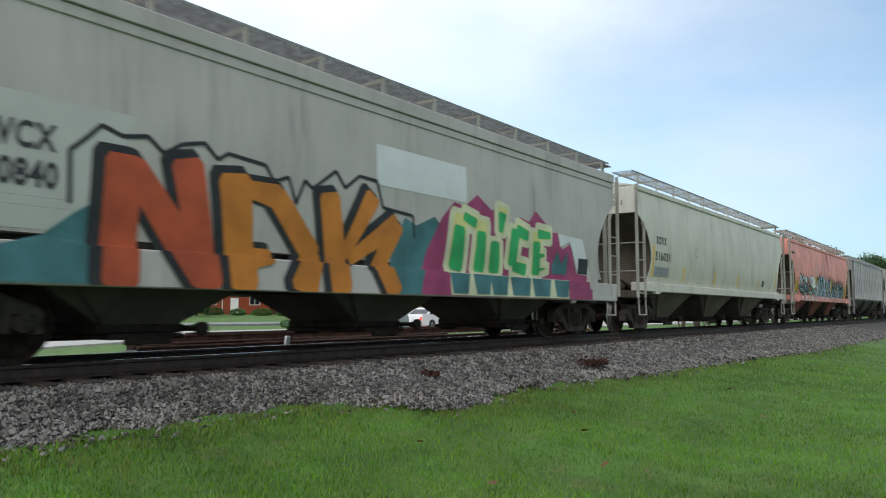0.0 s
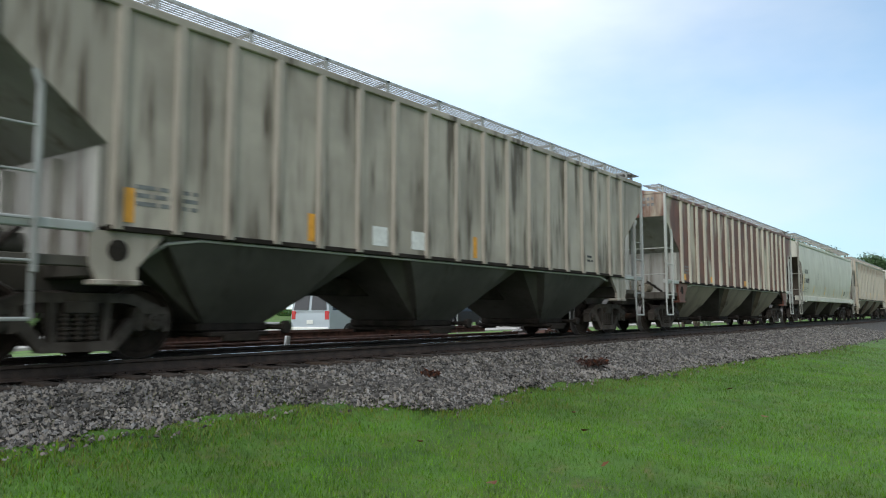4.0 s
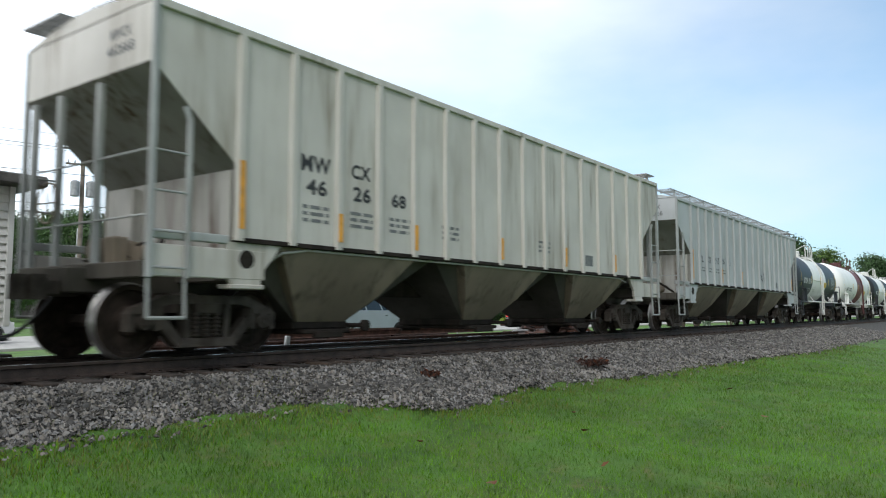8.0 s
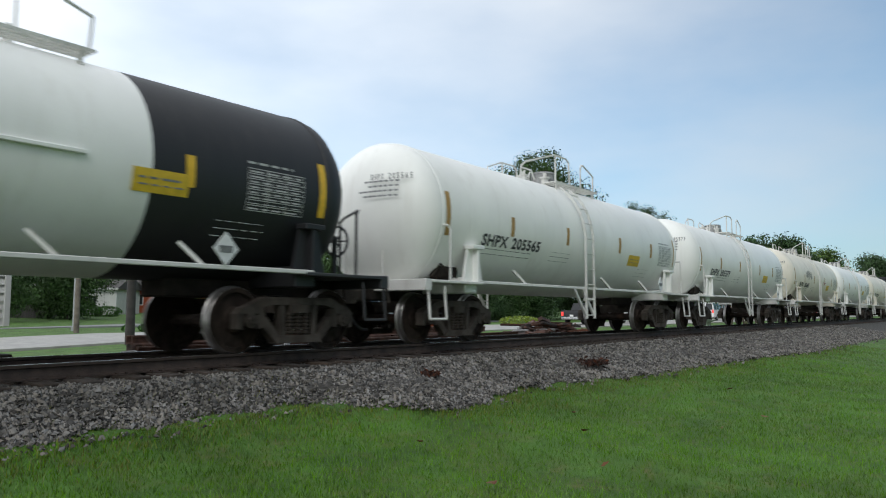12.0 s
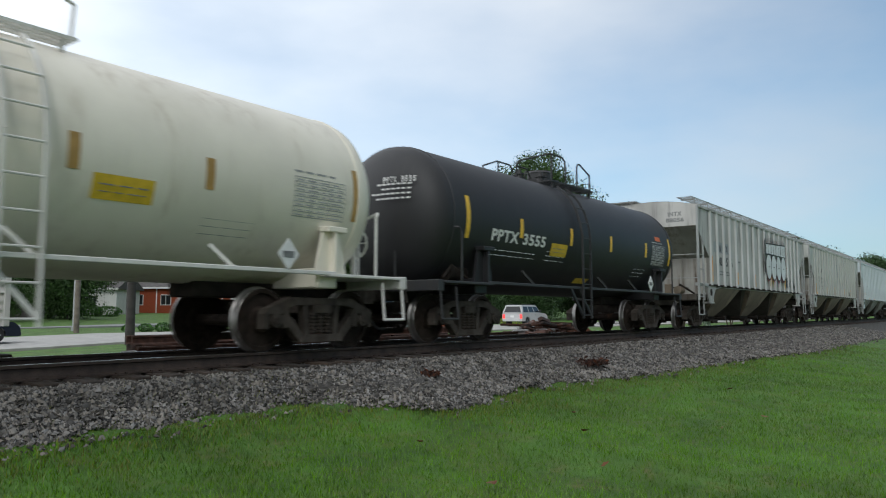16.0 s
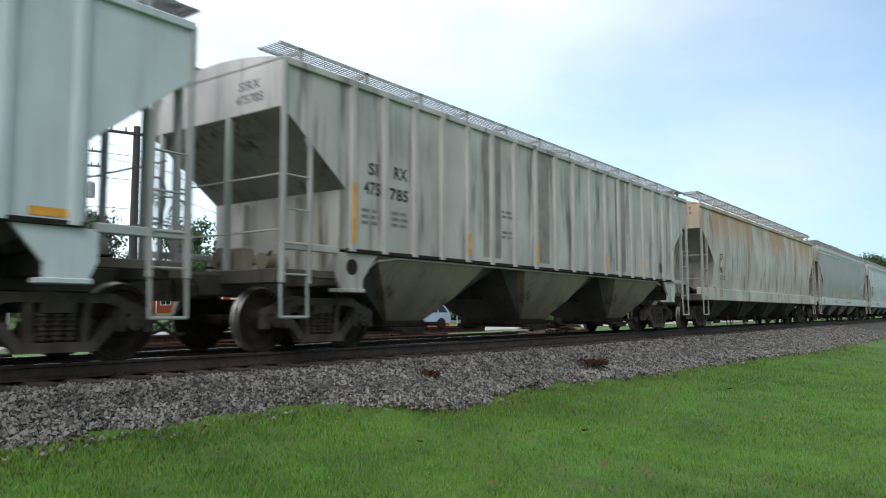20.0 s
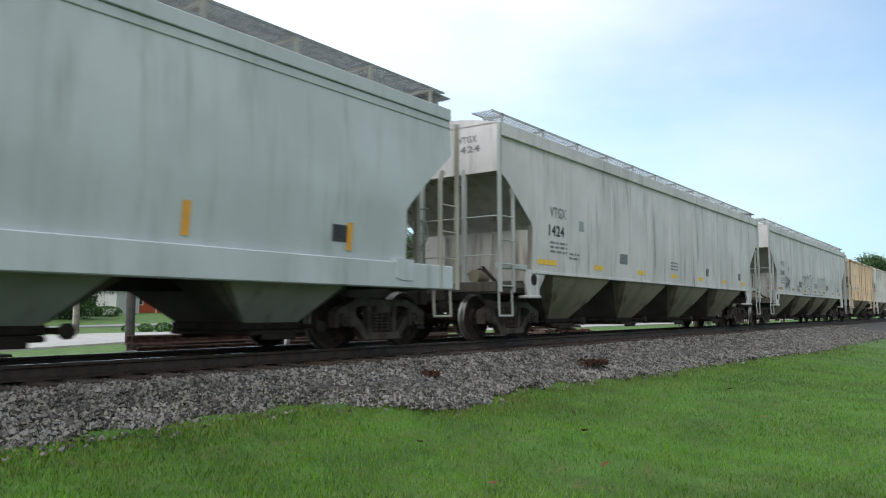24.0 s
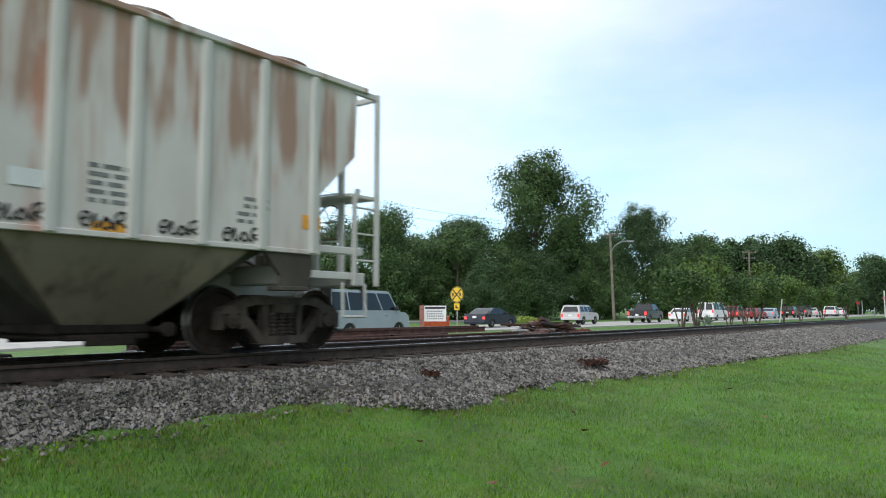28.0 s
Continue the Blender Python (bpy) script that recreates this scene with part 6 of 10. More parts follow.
        daub(root, spec, "paint_patch", [(16.75, 1.45), (17.35, 1.45), (16.95, 2.24), (15.75, 2.28), (15.85, 2.0), (16.3, 2.14)], G_PATCH, 1)
        side_plate(root, spec, "data_panel", 16.75, 17.25, 1.45, 1.8, G_BLACK, gap=0.012)
        scrawl(root, spec, 11.5, 0.92, 0.5, 0.22, 3, 4, G_WHITE), scrawl(root, spec, 16.6, 0.92, 0.7, 0.2, 4, 5, G_WHITE)
    elif tag == "soxx":
        B((("SOXX", 1.35, 2.16, 2.49, 2.72), (num, 1.28, 2.43, 2.03, 2.29)))
        num == "516031" and side_plate(root, spec, "paint_patch", 1.28, 2.45, 1.58, 1.86, G_PATCH2)
        P(1.34, 1.78, 1.0, 3, M_BLACK), P(5.0, 1.5, 0.7, 1), P(9.0, 1.62, 0.35, 2), P(14.4, 1.65, 0.3, 3)
        for x, z0, z1 in ((1.08, 1.55, 2.46), (3.7, 1.5, 1.95), (6.85, 1.5, 1.95), (9.65, 1.5, 1.95), (12.6, 1.5, 1.95), (15.4, 1.6, 2.3)):
            side_plate(root, spec, "reflective_tape", x, x + 0.12, z0, z1, M_YELLOW, gap=0.006)
        side_plate(root, spec, "data_panel", 13.2, 13.5, 1.6, 1.85, M_BLACK, gap=0.006)
        g = Geo()
        for i in range(4):
            g.add([(x - spec["half"], -side_w(spec, z) - 0.006, z) for x, z in (((4.7, 2.3), (4.95, 2.3), (4.95, 2.32), (4.7, 2.32)), ((4.7, 2.58), (4.95, 2.58), (4.95, 2.6), (4.7, 2.6)), ((4.7, 2.3), (4.72, 2.3), (4.72, 2.6), (4.7, 2.6)), ((4.93, 2.3), (4.95, 2.3), (4.95, 2.6), (4.93, 2.6)))[i]], [(0, 1, 2, 3)])
        part("inspection_mark", g.mesh("inspection_mark"), M_SOFTBLACK, root)
    elif tag == "gacx":
        faint = mat("faded_pink_lettering", (0.60, 0.36, 0.31), 0.6, 0, 9, 0.1)
        T("GACX", 1.17, 2.68, 0.25, faint), T("31675", 1.15, 2.2, 0.25, faint)
        for pts in ([(0.9, 1.41), (1.6, 1.41), (1.8, 1.7), (1.76, 1.92), (1.47, 2.1), (1.0, 2.08)], [(5.6, 1.7), (5.67, 2.31), (6.27, 2.43), (6.4, 2.06), (6.2, 1.6)], [(10.2, 1.5), (10.4, 2.45), (10.8, 2.55), (11.0, 2.2), (10.9, 1.5)], [(14.9, 1.42), (14.9, 2.1), (15.5, 2.3), (15.5, 1.42)]):
            daub(root, spec, "graffiti_ground", smooth_line(pts, True, 3), G_MUSTARD, 0)
        daub(root, spec, "graffiti_ground", smooth_line([(4.76, 2.35), (5.33, 2.39), (5.73, 2.23), (5.79, 2.03), (6.13, 1.9), (5.79, 1.87), (5.45, 1.75), (4.92, 1.78), (4.72, 1.95)], True, 3), G_WHITE, 0.3)
        haze = mat("spray_grey_shade", (0.2, 0.17, 0.17), 0.6, 0, 3, 0.3)
        daub(root, spec, "graffiti_ground", smooth_line([(2.5, 1.8), (2.9, 2.1), (3.3, 1.9), (4.2, 1.95), (4.7, 1.8), (4.6, 1.5), (3.2, 1.45), (2.6, 1.6)], True, 3), haze, 0.2)
        daub(root, spec, "graffiti_ground", smooth_line([(6.1, 1.42), (6.3, 2.2), (6.9, 2.35), (7.3, 2.5), (7.9, 2.5), (8.6, 2.35), (9.3, 2.3), (10.0, 2.1), (10.4, 1.9), (10.2, 1.42), (8.0, 1.42)], True, 3), G_LIGHT, 0.2)
        # first word: white and blue forms with heavy black lines
        for fill, pts in (
                (G_LIGHT, [(4.16, 1.67), (4.72, 1.73), (5.13, 1.76), (5.35, 1.46), (4.73, 1.5), (4.3, 1.5)]), (G_WHITE, [(3.09, 1.47), (3.4, 1.57), (3.98, 1.66), (3.81, 1.5), (3.33, 1.41)]), (G_WHITE, [(2.7, 1.44), (2.84, 1.54), (3.02, 1.53), (2.88, 1.42)]),
                (G_LIGHT, [(1.74, 1.73), (1.94, 1.79), (2.58, 1.81), (2.94, 1.72), (3.09, 1.59), (2.8, 1.58), (2.45, 1.67), (2.01, 1.72)]), (G_BLUE, [(1.94, 1.84), (2.31, 1.93), (2.58, 1.87), (2.79, 1.84), (2.52, 1.78), (2.19, 1.79)]),
                (G_WHITE, [(1.99, 2.19), (2.01, 2.45), (2.2, 2.38), (2.33, 2.26), (2.18, 2.15), (2.08, 2.09)]), (G_WHITE, [(2.77, 2.49), (2.99, 2.39), (3.3, 2.31), (3.66, 2.19), (3.54, 2.03), (3.34, 2.13), (3.08, 1.97), (3.0, 2.09)]),
                (G_WHITE, [(1.76, 1.86), (2.0, 2.0), (2.37, 2.22), (2.63, 2.33), (2.88, 2.31), (3.0, 2.16), (2.93, 2.1), (2.71, 2.13), (2.44, 2.05), (2.12, 1.91)]), (G_LIGHT, [(3.23, 1.96), (3.38, 2.11), (3.59, 2.04), (3.63, 1.83), (3.52, 1.67), (3.32, 1.68), (3.22, 1.79)]),
                (G_WHITE, [(3.33, 2.35), (3.45, 2.42), (3.66, 2.22), (3.54, 2.2)]), (G_WHITE, [(3.66, 2.33), (3.92, 2.28), (4.05, 2.17), (3.83, 2.14)]), (G_BLUE, [(3.63, 1.89), (3.8, 1.85), (3.98, 1.67), (3.81, 1.65), (3.68, 1.73)]),
                (G_LIGHT, [(4.28, 2.05), (4.44, 2.13), (4.62, 1.94), (4.43, 1.88), (4.31, 1.92)]), (G_WHITE, [(3.55, 1.91), (3.8, 1.98), (4.14, 2.18), (4.46, 2.29), (4.59, 2.18), (4.52, 2.07), (4.68, 2.06), (4.79, 2.23), (4.71, 2.4), (4.46, 2.43), (4.14, 2.27), (3.84, 2.07)]),
                (G_LIGHT, [(4.87, 1.82), (5.24, 1.77), (5.79, 1.78), (6.03, 1.61), (5.68, 1.55), (5.24, 1.57)])):
            blob(root, spec, pts, fill, 1 + 0.04 * LIFT[0] % 1, 0.055)
        daub(root, spec, "graffiti_form", [(1.31, 1.49), (1.63, 1.6), (1.66, 1.54), (1.9, 1.53), (1.9, 1.45), (1.78, 1.45), (1.48, 1.42)], G_WHITE, 1.5)
        swash(root, spec, [(1.31, 1.49), (1.63, 1.6), (1.66, 1.54), (1.9, 1.53)], 0.05), swash(root, spec, [(1.31, 1.49), (1.48, 1.42), (1.9, 1.45), (2.4, 1.41)], 0.05)
        daub(root, spec, "graffiti_form", smooth_line([(3.27, 1.83), (3.39, 1.87), (3.51, 1.82), (3.49, 1.7), (3.36, 1.69)], True, 3), G_BLUE, 2.6)
        daub(root, spec, "graffiti_form", smooth_line([(1.9, 1.88), (2.15, 1.99), (2.4, 2.06), (2.25, 2.08), (2.0, 1.97)], True, 3), G_LIGHT, 2.6)
        # second and third word: spiky letters in white and two blues, crowded together on black
        rng = random.Random(77)
        for x0, x1, top, pitch in ((6.25, 10.45, 2.62, 0.6), (10.75, 14.75, 2.48, 0.5)):
            k = round((x1 - x0) / pitch)
            crown = []
            for c in range(k):
                x = x0 + (c + 0.5) * pitch
                crown += [(x - 0.42 * pitch, 2.05 + rng.uniform(-0.1, 0.1)), (x + rng.uniform(-0.15, 0.1), top + rng.uniform(-0.2, 0.14)), (x + 0.3 * pitch, 2.15 + rng.uniform(-0.1, 0.1))]
            daub(root, spec, "graffiti_ground", [(x0 - 0.1, 1.42)] + crown + [(x1 + 0.1, 1.42)], G_BLACK, 0.4)
            for c in range(k):
                x, q, h = x0 + (c + 0.5) * pitch, pitch * 0.62, top + rng.uniform(-0.12, 0.16)
                lean = rng.uniform(-0.12, 0.16)
                form = [(x - q, 1.43), (x - q * 0.62, 1.72), (x - q * 0.9 + lean, h - 0.14), (x - q * 0.3 + lean, 2.0), (x + q * 0.25 + lean, h), (x + q * 0.42, 1.86), (x + q * 0.95, 1.98 + lean), (x + q * 0.6, 1.62), (x + q * 0.9, 1.43)]
                daub(root, spec, "graffiti_form", form, (G_WHITE, G_LIGHT, G_LIGHT)[c % 3], 1.0 + 0.3 * (c % 2))
                daub(root, spec, "graffiti_form", [(x - q * 0.8, 1.46), (x - q * 0.5, 1.7), (x + lean * 0.5, 1.95 + rng.uniform(-0.1, 0.1)), (x + q * 0.35, 1.68), (x + q * 0.6, 1.46)], G_BLUE if c % 4 else G_LIGHT, 1.7)
                daub(root, spec, "graffiti_form", [(x - q * 0.3, 1.5), (x - q * 0.1, 1.74), (x + q * 0.2, 1.52)], G_WHITE, 2.0)
                swash(root, spec, form[:5], 0.045, G_BLACK, 2.4, taper=False), swash(root, spec, form[4:], 0.055, G_BLACK, 2.5)
                swash(root, spec, [(x - q * 0.2, 1.46), (x - q * 0.05 + lean * 0.3, 1.8), (x + q * 0.15, 2.05)], 0.045, G_BLACK, 2.6)
                tip = rng.uniform(1.16, 1.26)
                daub(root, spec, "graffiti_point", [(x - q * 0.7, 1.45), (x + q * 0.1, 1.45), (x - q * 0.1 + lean, tip)], G_WHITE if c % 3 else G_LIGHT, 1.2)
                stroke(root, spec, x + q * 0.1, 1.45, x - q * 0.1 + lean, tip, 0.06, 0.03, G_BLACK, 1.9)
        # drips and blocks of white down on the sill
        for x, w0, sl in ((2.1, 0.22, 0.35), (3.25, 0.3, -0.2), (3.9, 0.22, 0.05), (4.35, 0.3, 0.22), (4.9, 0.2, 0.12), (5.4, 0.25, 0.2)):
            blk = [(x, 1.45), (x + w0, 1.45), (x + w0 + sl, 1.17), (x + sl, 1.17)]
            daub(root, spec, "graffiti_point", blk, G_WHITE if int(x * 7) % 4 else G_LIGHT, 1.2)
            stroke(root, spec, x + w0, 1.45, x + w0 + sl, 1.17, 0.05, 0.04, G_BLACK, 1.9)
        for ctrl in ([(2.4, 1.6), (2.7, 1.75), (3.1, 2.0), (3.2, 2.3)], [(3.3, 1.45), (3.7, 1.6), (4.2, 1.62), (4.6, 1.9)], [(4.2, 1.42), (4.5, 1.62), (5.0, 1.68), (5.6, 1.62)], [(2.6, 2.45), (2.9, 2.3), (3.1, 2.05), (3.6, 1.95)], [(3.9, 2.2), (4.3, 1.95), (4.9, 1.9), (5.5, 1.72)], [(2.1, 1.65), (2.5, 1.55), (3.1, 1.5), (3.5, 1.42)], [(4.6, 2.45), (4.9, 2.2), (4.85, 1.95), (4.4, 1.75)], [(2.0, 2.5), (2.3, 2.42), (2.6, 2.2), (2.9, 2.15)]):
            swash(root, spec, ctrl, 0.075, G_BLACK, 2.8)
        # ghost of an old painted slogan
        for word, x, z, h in (("P", 7.28, 2.7, 0.36), ("ate", 7.9, 2.62, 0.3), ("m", 10.5, 2.62, 0.24)):
            T(word, x, z, h, faint, 1.0)
        for k in range(5):
            stroke(root, spec, 5.6 + 0.12 * k, 2.95 - 0.03 * k, 6.0 + 0.11 * k, 2.5, 0.09, 0.05, faint, 0.1, "faded_mark")
        swash(root, spec, [(6.0, 2.98), (6.5, 3.02), (6.66, 2.8), (6.4, 2.7)], 0.1, faint, 0.1, name="faded_mark")
        drips = mat("dark_red_run", (0.34, 0.1, 0.07), 0.6, 0, 3, 0.25)
        for x, z0, z1, w0 in ((9.6, 3.85, 2.9, 0.34), (9.95, 3.8, 2.6, 0.1), (9.2, 3.85, 3.3, 0.12), (4.55, 3.9, 2.6, 0.05)):
            stroke(root, spec, x, z0, x + 0.06, z1, w0, w0 * 0.6, drips, 0, "stain")
        for x in (1.0, 4.68, 6.8, 9.42, 12.0, 15.35):
            side_plate(root, spec, "reflective_tape", x, x + 0.12, 1.5, 2.35 if x < 2 or x > 15 else 1.9, M_YELLOW, gap=0.024)
        g = Geo()
        for i in range(7):
            z = 3.34 + i * 0.017
            g.box(-spec["half"] + 0.55, -spec["half"] + 1.1, -side_w(spec, 3.4) - 0.012, -side_w(spec, 3.4) + 0.01, z, z + 0.009)
        part("vent_plate", g.mesh("vent_plate"), M_BLACK, root, "dark slotted plate")
    elif tag == "ndyx":
        B((("ND", 2.08, 2.52, 2.46, 2.75), ("YX", 2.94, 3.36, 2.46, 2.75), ("83", 2.1, 2.5, 1.92, 2.25), ("24", 2.96, 3.38, 1.92, 2.24), ("55", 3.7, 4.09, 1.95, 2.23)))
        for x in (1.36, 3.63, 6.09, 9.63, 12.12, 14.6):
            side_plate(root, spec, "reflective_tape", x, x + 0.6, 1.53, 1.65, M_ORANGE, gap=0.006)
        P(2.1, 1.82, 0.5, 2), P(2.95, 1.8, 0.5, 2), P(3.7, 1.8, 0.5, 2)
        rng = random.Random(8)
        for i in range(60):
            x, z = rng.uniform(1.6, 15.2), rng.uniform(1.7, 3.8)
            s = rng.uniform(0.03, 0.09)
            side_plate(root, spec, "primer_spot", x, x + s, z, z + s * rng.uniform(1, 2.2), G_PATCH2 if i % 3 else M_SOFTBLACK, gap=0.003)
    elif tag in ("beige", "rusty"):
        P(1.6, 1.95, 0.8, 3), P(13.05, 1.85, 0.3, 2, M_BLACK)
        for x in (1.45, 4.2, 8.3, 14.35):
            side_plate(root, spec, "reflective_tape", x, x + (0.3 if tag == "rusty" else 0.13), 1.56, 1.75 if tag == "rusty" else 1.95, M_ORANGE, gap=0.006)
        if tag == "beige":
            for x in (5.55, 6.5):
                side_plate(root, spec, "data_panel", x, x + 0.35, 1.6, 1.9, M_WHITE, gap=0.005)
                P(x + 0.05, 1.78, 0.26, 2, M_BLACK)
    elif tag == "er":
        B((("ER", 2.3, 2.64, 2.44, 2.69), ("X", 3.2, 3.37, 2.48, 2.71), ("91", 2.32, 2.64, 2.12, 2.36), ("04", 3.02, 3.33, 2.12, 2.35)), M_SOFTBLACK)
        tapes(root, spec, (1.42,), 1.6, 2.52, 0.13, M_YELLOW)
        tapes(root, spec, (4.28, 6.5, 9.3, 11.85, 14.7), 1.6, 2.02, 0.13, M_YELLOW)
        P(2.3, 1.95, 0.45, 3), P(3.05, 1.95, 0.45, 3)
        side_plate(root, spec, "data_panel", 13.7, 14.05, 1.6, 1.85, M_BLACK, gap=0.005)
    elif tag == "mwcx":
        B((("MW", 2.31, 2.88, 2.54, 2.78), ("CX", 3.32, 3.74, 2.57, 2.79), ("46", 2.41, 2.81, 2.22, 2.45), ("26", 3.36, 3.75, 2.23, 2.46), ("68", 4.25, 4.6, 2.24, 2.46)))
        tapes(root, spec, (1.2,), 1.62, 2.5, 0.12), tapes(root, spec, (3.0, 4.85, 7.4, 10.2, 13.1), 1.58, 2.0, 0.12)
        for x in (2.35, 3.3, 4.2, 5.6, 9.0):
            P(x, 2.02, 0.5, 3)
        side_plate(root, spec, "data_panel", 11.2, 11.6, 1.65, 1.9, M_SOFTBLACK, gap=0.005)
    elif tag == "plcx":
        B((("PL", 2.13, 2.52, 2.2, 2.43), ("CX", 2.9, 3.32, 2.21, 2.43), ("213", 3.72, 4.2, 2.22, 2.45), ("26", 4.52, 4.87, 2.24, 2.46), ("C", 5.37, 5.48, 2.31, 2.42)))
        for z in (2.24, 2.48):
            side_plate(root, spec, "inspection_mark", 5.29, 5.57, z, z + 0.015, M_SOFTBLACK, gap=0.004)
        for x in (5.29, 5.56):
            side_plate(root, spec, "inspection_mark", x, x + 0.015, 2.24, 2.49, M_SOFTBLACK, gap=0.004)
        tapes(root, spec, (1.42,), 1.62, 2.55, 0.12), tapes(root, spec, (4.05, 6.55, 15.0), 1.58, 2.08, 0.12)
        for x in (2.15, 2.9, 3.7, 4.5):
            P(x, 2.0, 0.5, 2)
        scrawl(root, spec, 9.6, 1.75, 0.9, 0.45, 9, 3)
        side_plate(root, spec, "data_panel", 12.3, 12.6, 1.6, 1.85, M_SOFTBLACK, gap=0.005)
    elif tag == "intx":
        B((("IN", 2.24, 2.6, 2.65, 2.9), ("TX", 2.92, 3.41, 2.68, 2.92), ("88", 2.23, 2.65, 2.17, 2.49), ("05", 2.89, 3.36, 2.18, 2.5), ("6", 3.73, 3.95, 2.18, 2.49)))
        tapes(root, spec, (1.42,), 1.6, 2.46, 0.12), tapes(root, spec, (4.42, 6.9, 9.6, 12.1), 1.58, 2.05, 0.12)
        P(2.3, 1.95, 0.5, 2), P(3.0, 1.95, 0.5, 2), P(4.6, 2.4, 0.4, 1)
        # white throw-up: four blocks over four round forms, with drips and spikes
        rim = mat("spray_dull_red", (0.2, 0.05, 0.045), 0.6, 0, 4, 0.3)
        stipple = random.Random(14)
        for i in range(4):
            x = 8.66 + i * 0.86
            top = 3.45 + 0.03 * i
            block = [(x, 2.98), (x + 0.84, 3.0), (x + 0.85, top), (x - 0.02, top - 0.03)]
            daub(root, spec, "graffiti_block", block, G_WHITE, 14 + 0.2 * i)
            for p, q in zip(block, block[1:] + block[:1]):
                stroke(root, spec, *p, *q, 0.05, 0.04, G_BLACK, 15.5)
            ring = [(x + 0.42 + 0.47 * math.cos(a * math.pi / 6), 2.48 + 0.54 * math.sin(a * math.pi / 6)) for a in range(12)]
            wide = [(x + 0.42 + 0.52 * math.cos(a * math.pi / 6), 2.44 + 0.58 * math.sin(a * math.pi / 6)) for a in range(12)]
            daub(root, spec, "graffiti_bubble", smooth_line(wide, True, 2), rim, 13.5 + 0.1 * i)
            daub(root, spec, "graffiti_bubble", smooth_line(ring, True, 2), G_WHITE, 14.6 + 0.4 * i)
            swash(root, spec, ring, 0.06, G_BLACK, 15.0 + 0.4 * i, True)
            stroke(root, spec, x + 0.38, 3.08, x + 0.46, 3.38, 0.05, 0.03, M_SOFTBLACK, 15.5)
            stroke(root, spec, x + 0.3, 2.46, x + 0.52, 2.48, 0.04, 0.03, M_SOFTBLACK, 17)
            for j in range(5):
                sx = x + 0.17 * j + stipple.uniform(-0.03, 0.03)
                stroke(root, spec, sx, top, sx + stipple.uniform(-0.02, 0.06), top + stipple.uniform(0.14, 0.34), 0.07, 0.03, (M_SOFTBLACK, rim, G_BLACK)[j % 3], 13.4)
            for j in range(2):
                stroke(root, spec, x + 0.25 + 0.3 * j, 1.9, x + 0.27 + 0.3 * j, 1.62, 0.09, 0.03, (rim, G_MUSTARD, G_MAGENTA)[(i + j) % 3], 13.4)
        stroke(root, spec, 8.5, 2.2, 8.55, 3.6, 0.12, 0.1, G_BLACK, 13.5)
        for j in range(12):
            stroke(root, spec, 12.12 + stipple.uniform(0, 0.06), 2.2 + j * 0.11, 12.26 + stipple.uniform(0, 0.12), 2.24 + j * 0.11, 0.07, 0.03, M_SOFTBLACK if j % 3 else rim, 13.4)
        side_plate(root, spec, "paint_patch", 1.75, 2.75, 2.62, 3.0, G_PATCH2, gap=0.003)
        side_plate(root, spec, "paint_patch", 2.95, 3.5, 2.62, 3.0, G_PATCH2, gap=0.003)
        [scrawl(root, spec, 12.2 + 0.12 * q, 1.62, 0.75, 0.55, 12 + q, 4, thick=0.02) for q in range(3)], scrawl(root, spec, 13.9, 1.6, 0.5, 0.4, 16, 3)
        side_plate(root, spec, "data_panel", 13.6, 13.9, 1.65, 1.95, M_SOFTBLACK, gap=0.005)
    elif tag == "intx2":
        B((("IN", 2.22, 2.6, 2.7, 2.96), ("TX", 3.0, 3.4, 2.7, 2.95), ("97", 2.17, 2.62, 2.14, 2.51), ("63", 2.9, 3.38, 2.15, 2.48), ("2", 3.68, 3.88, 2.18, 2.49)))
        tapes(root, spec, (1.36,), 1.64, 2.1, 0.12), tapes(root, spec, (4.3, 7.0, 10.3, 13.0), 1.58, 2.0, 0.12)
        side_plate(root, spec, "reflective_tape", 1.42, 1.92, 1.54, 1.66, M_ORANGE, gap=0.006)
        side_plate(root, spec, "paint_patch", 7.86, 8.42, 2.65, 3.42, G_PATCH2, gap=0.004)
        P(2.2, 1.95, 0.4, 2), P(3.0, 1.95, 0.4, 3)
        side_plate(root, spec, "data_panel", 12.4, 12.8, 1.6, 1.85, M_BLACK, gap=0.005)
    elif tag == "atw":
        B((("AT", 2.22, 2.64, 2.72, 2.97), ("W", 2.98, 3.3, 2.75, 2.99), ("87", 2.17, 2.62, 2.14, 2.51), ("73", 2.97, 3.4, 2.15, 2.51), ("1", 3.75, 3.8, 2.16, 2.51)))
        for x in (2.14, 2.94):
            side_plate(root, spec, "paint_patch", x, x + 0.48, 2.6, 2.72, M_WHITE, gap=0.004)
            side_plate(root, spec, "data_panel", x, x + 0.48, 1.74, 2.02, M_BLACK, gap=0.005)
            fine_print(root, dict(spec, levels=tuple((a, b, c + 0.004) for a, b, c in spec["levels"])), x + 0.05, 1.92, 0.36, 2, G_PATCH2)
        tapes(root, spec, (1.36,), 1.62, 2.06, 0.1)
        for x in (1.4, 3.75, 6.4, 9.3, 12.0, 14.6):
            side_plate(root, spec, "reflective_tape", x, x + 0.5, 1.54, 1.63, M_ORANGE, gap=0.006)
        side_plate(root, spec, "data_panel", 12.9, 13.3, 1.66, 1.9, M_BLACK, gap=0.005)
    elif tag == "sirx":
        B((("SI", 1.74, 1.96, 2.68, 2.88), ("RX", 2.35, 2.68, 2.7, 2.9), ("475", 1.64, 2.02, 2.37, 2.58), ("785", 2.25, 2.71, 2.35, 2.55)))
        tapes(root, spec, (1.4,), 1.6, 2.5, 0.12), tapes(root, spec, (4.4, 7.1, 10.0, 12.7), 1.58, 2.0, 0.12)
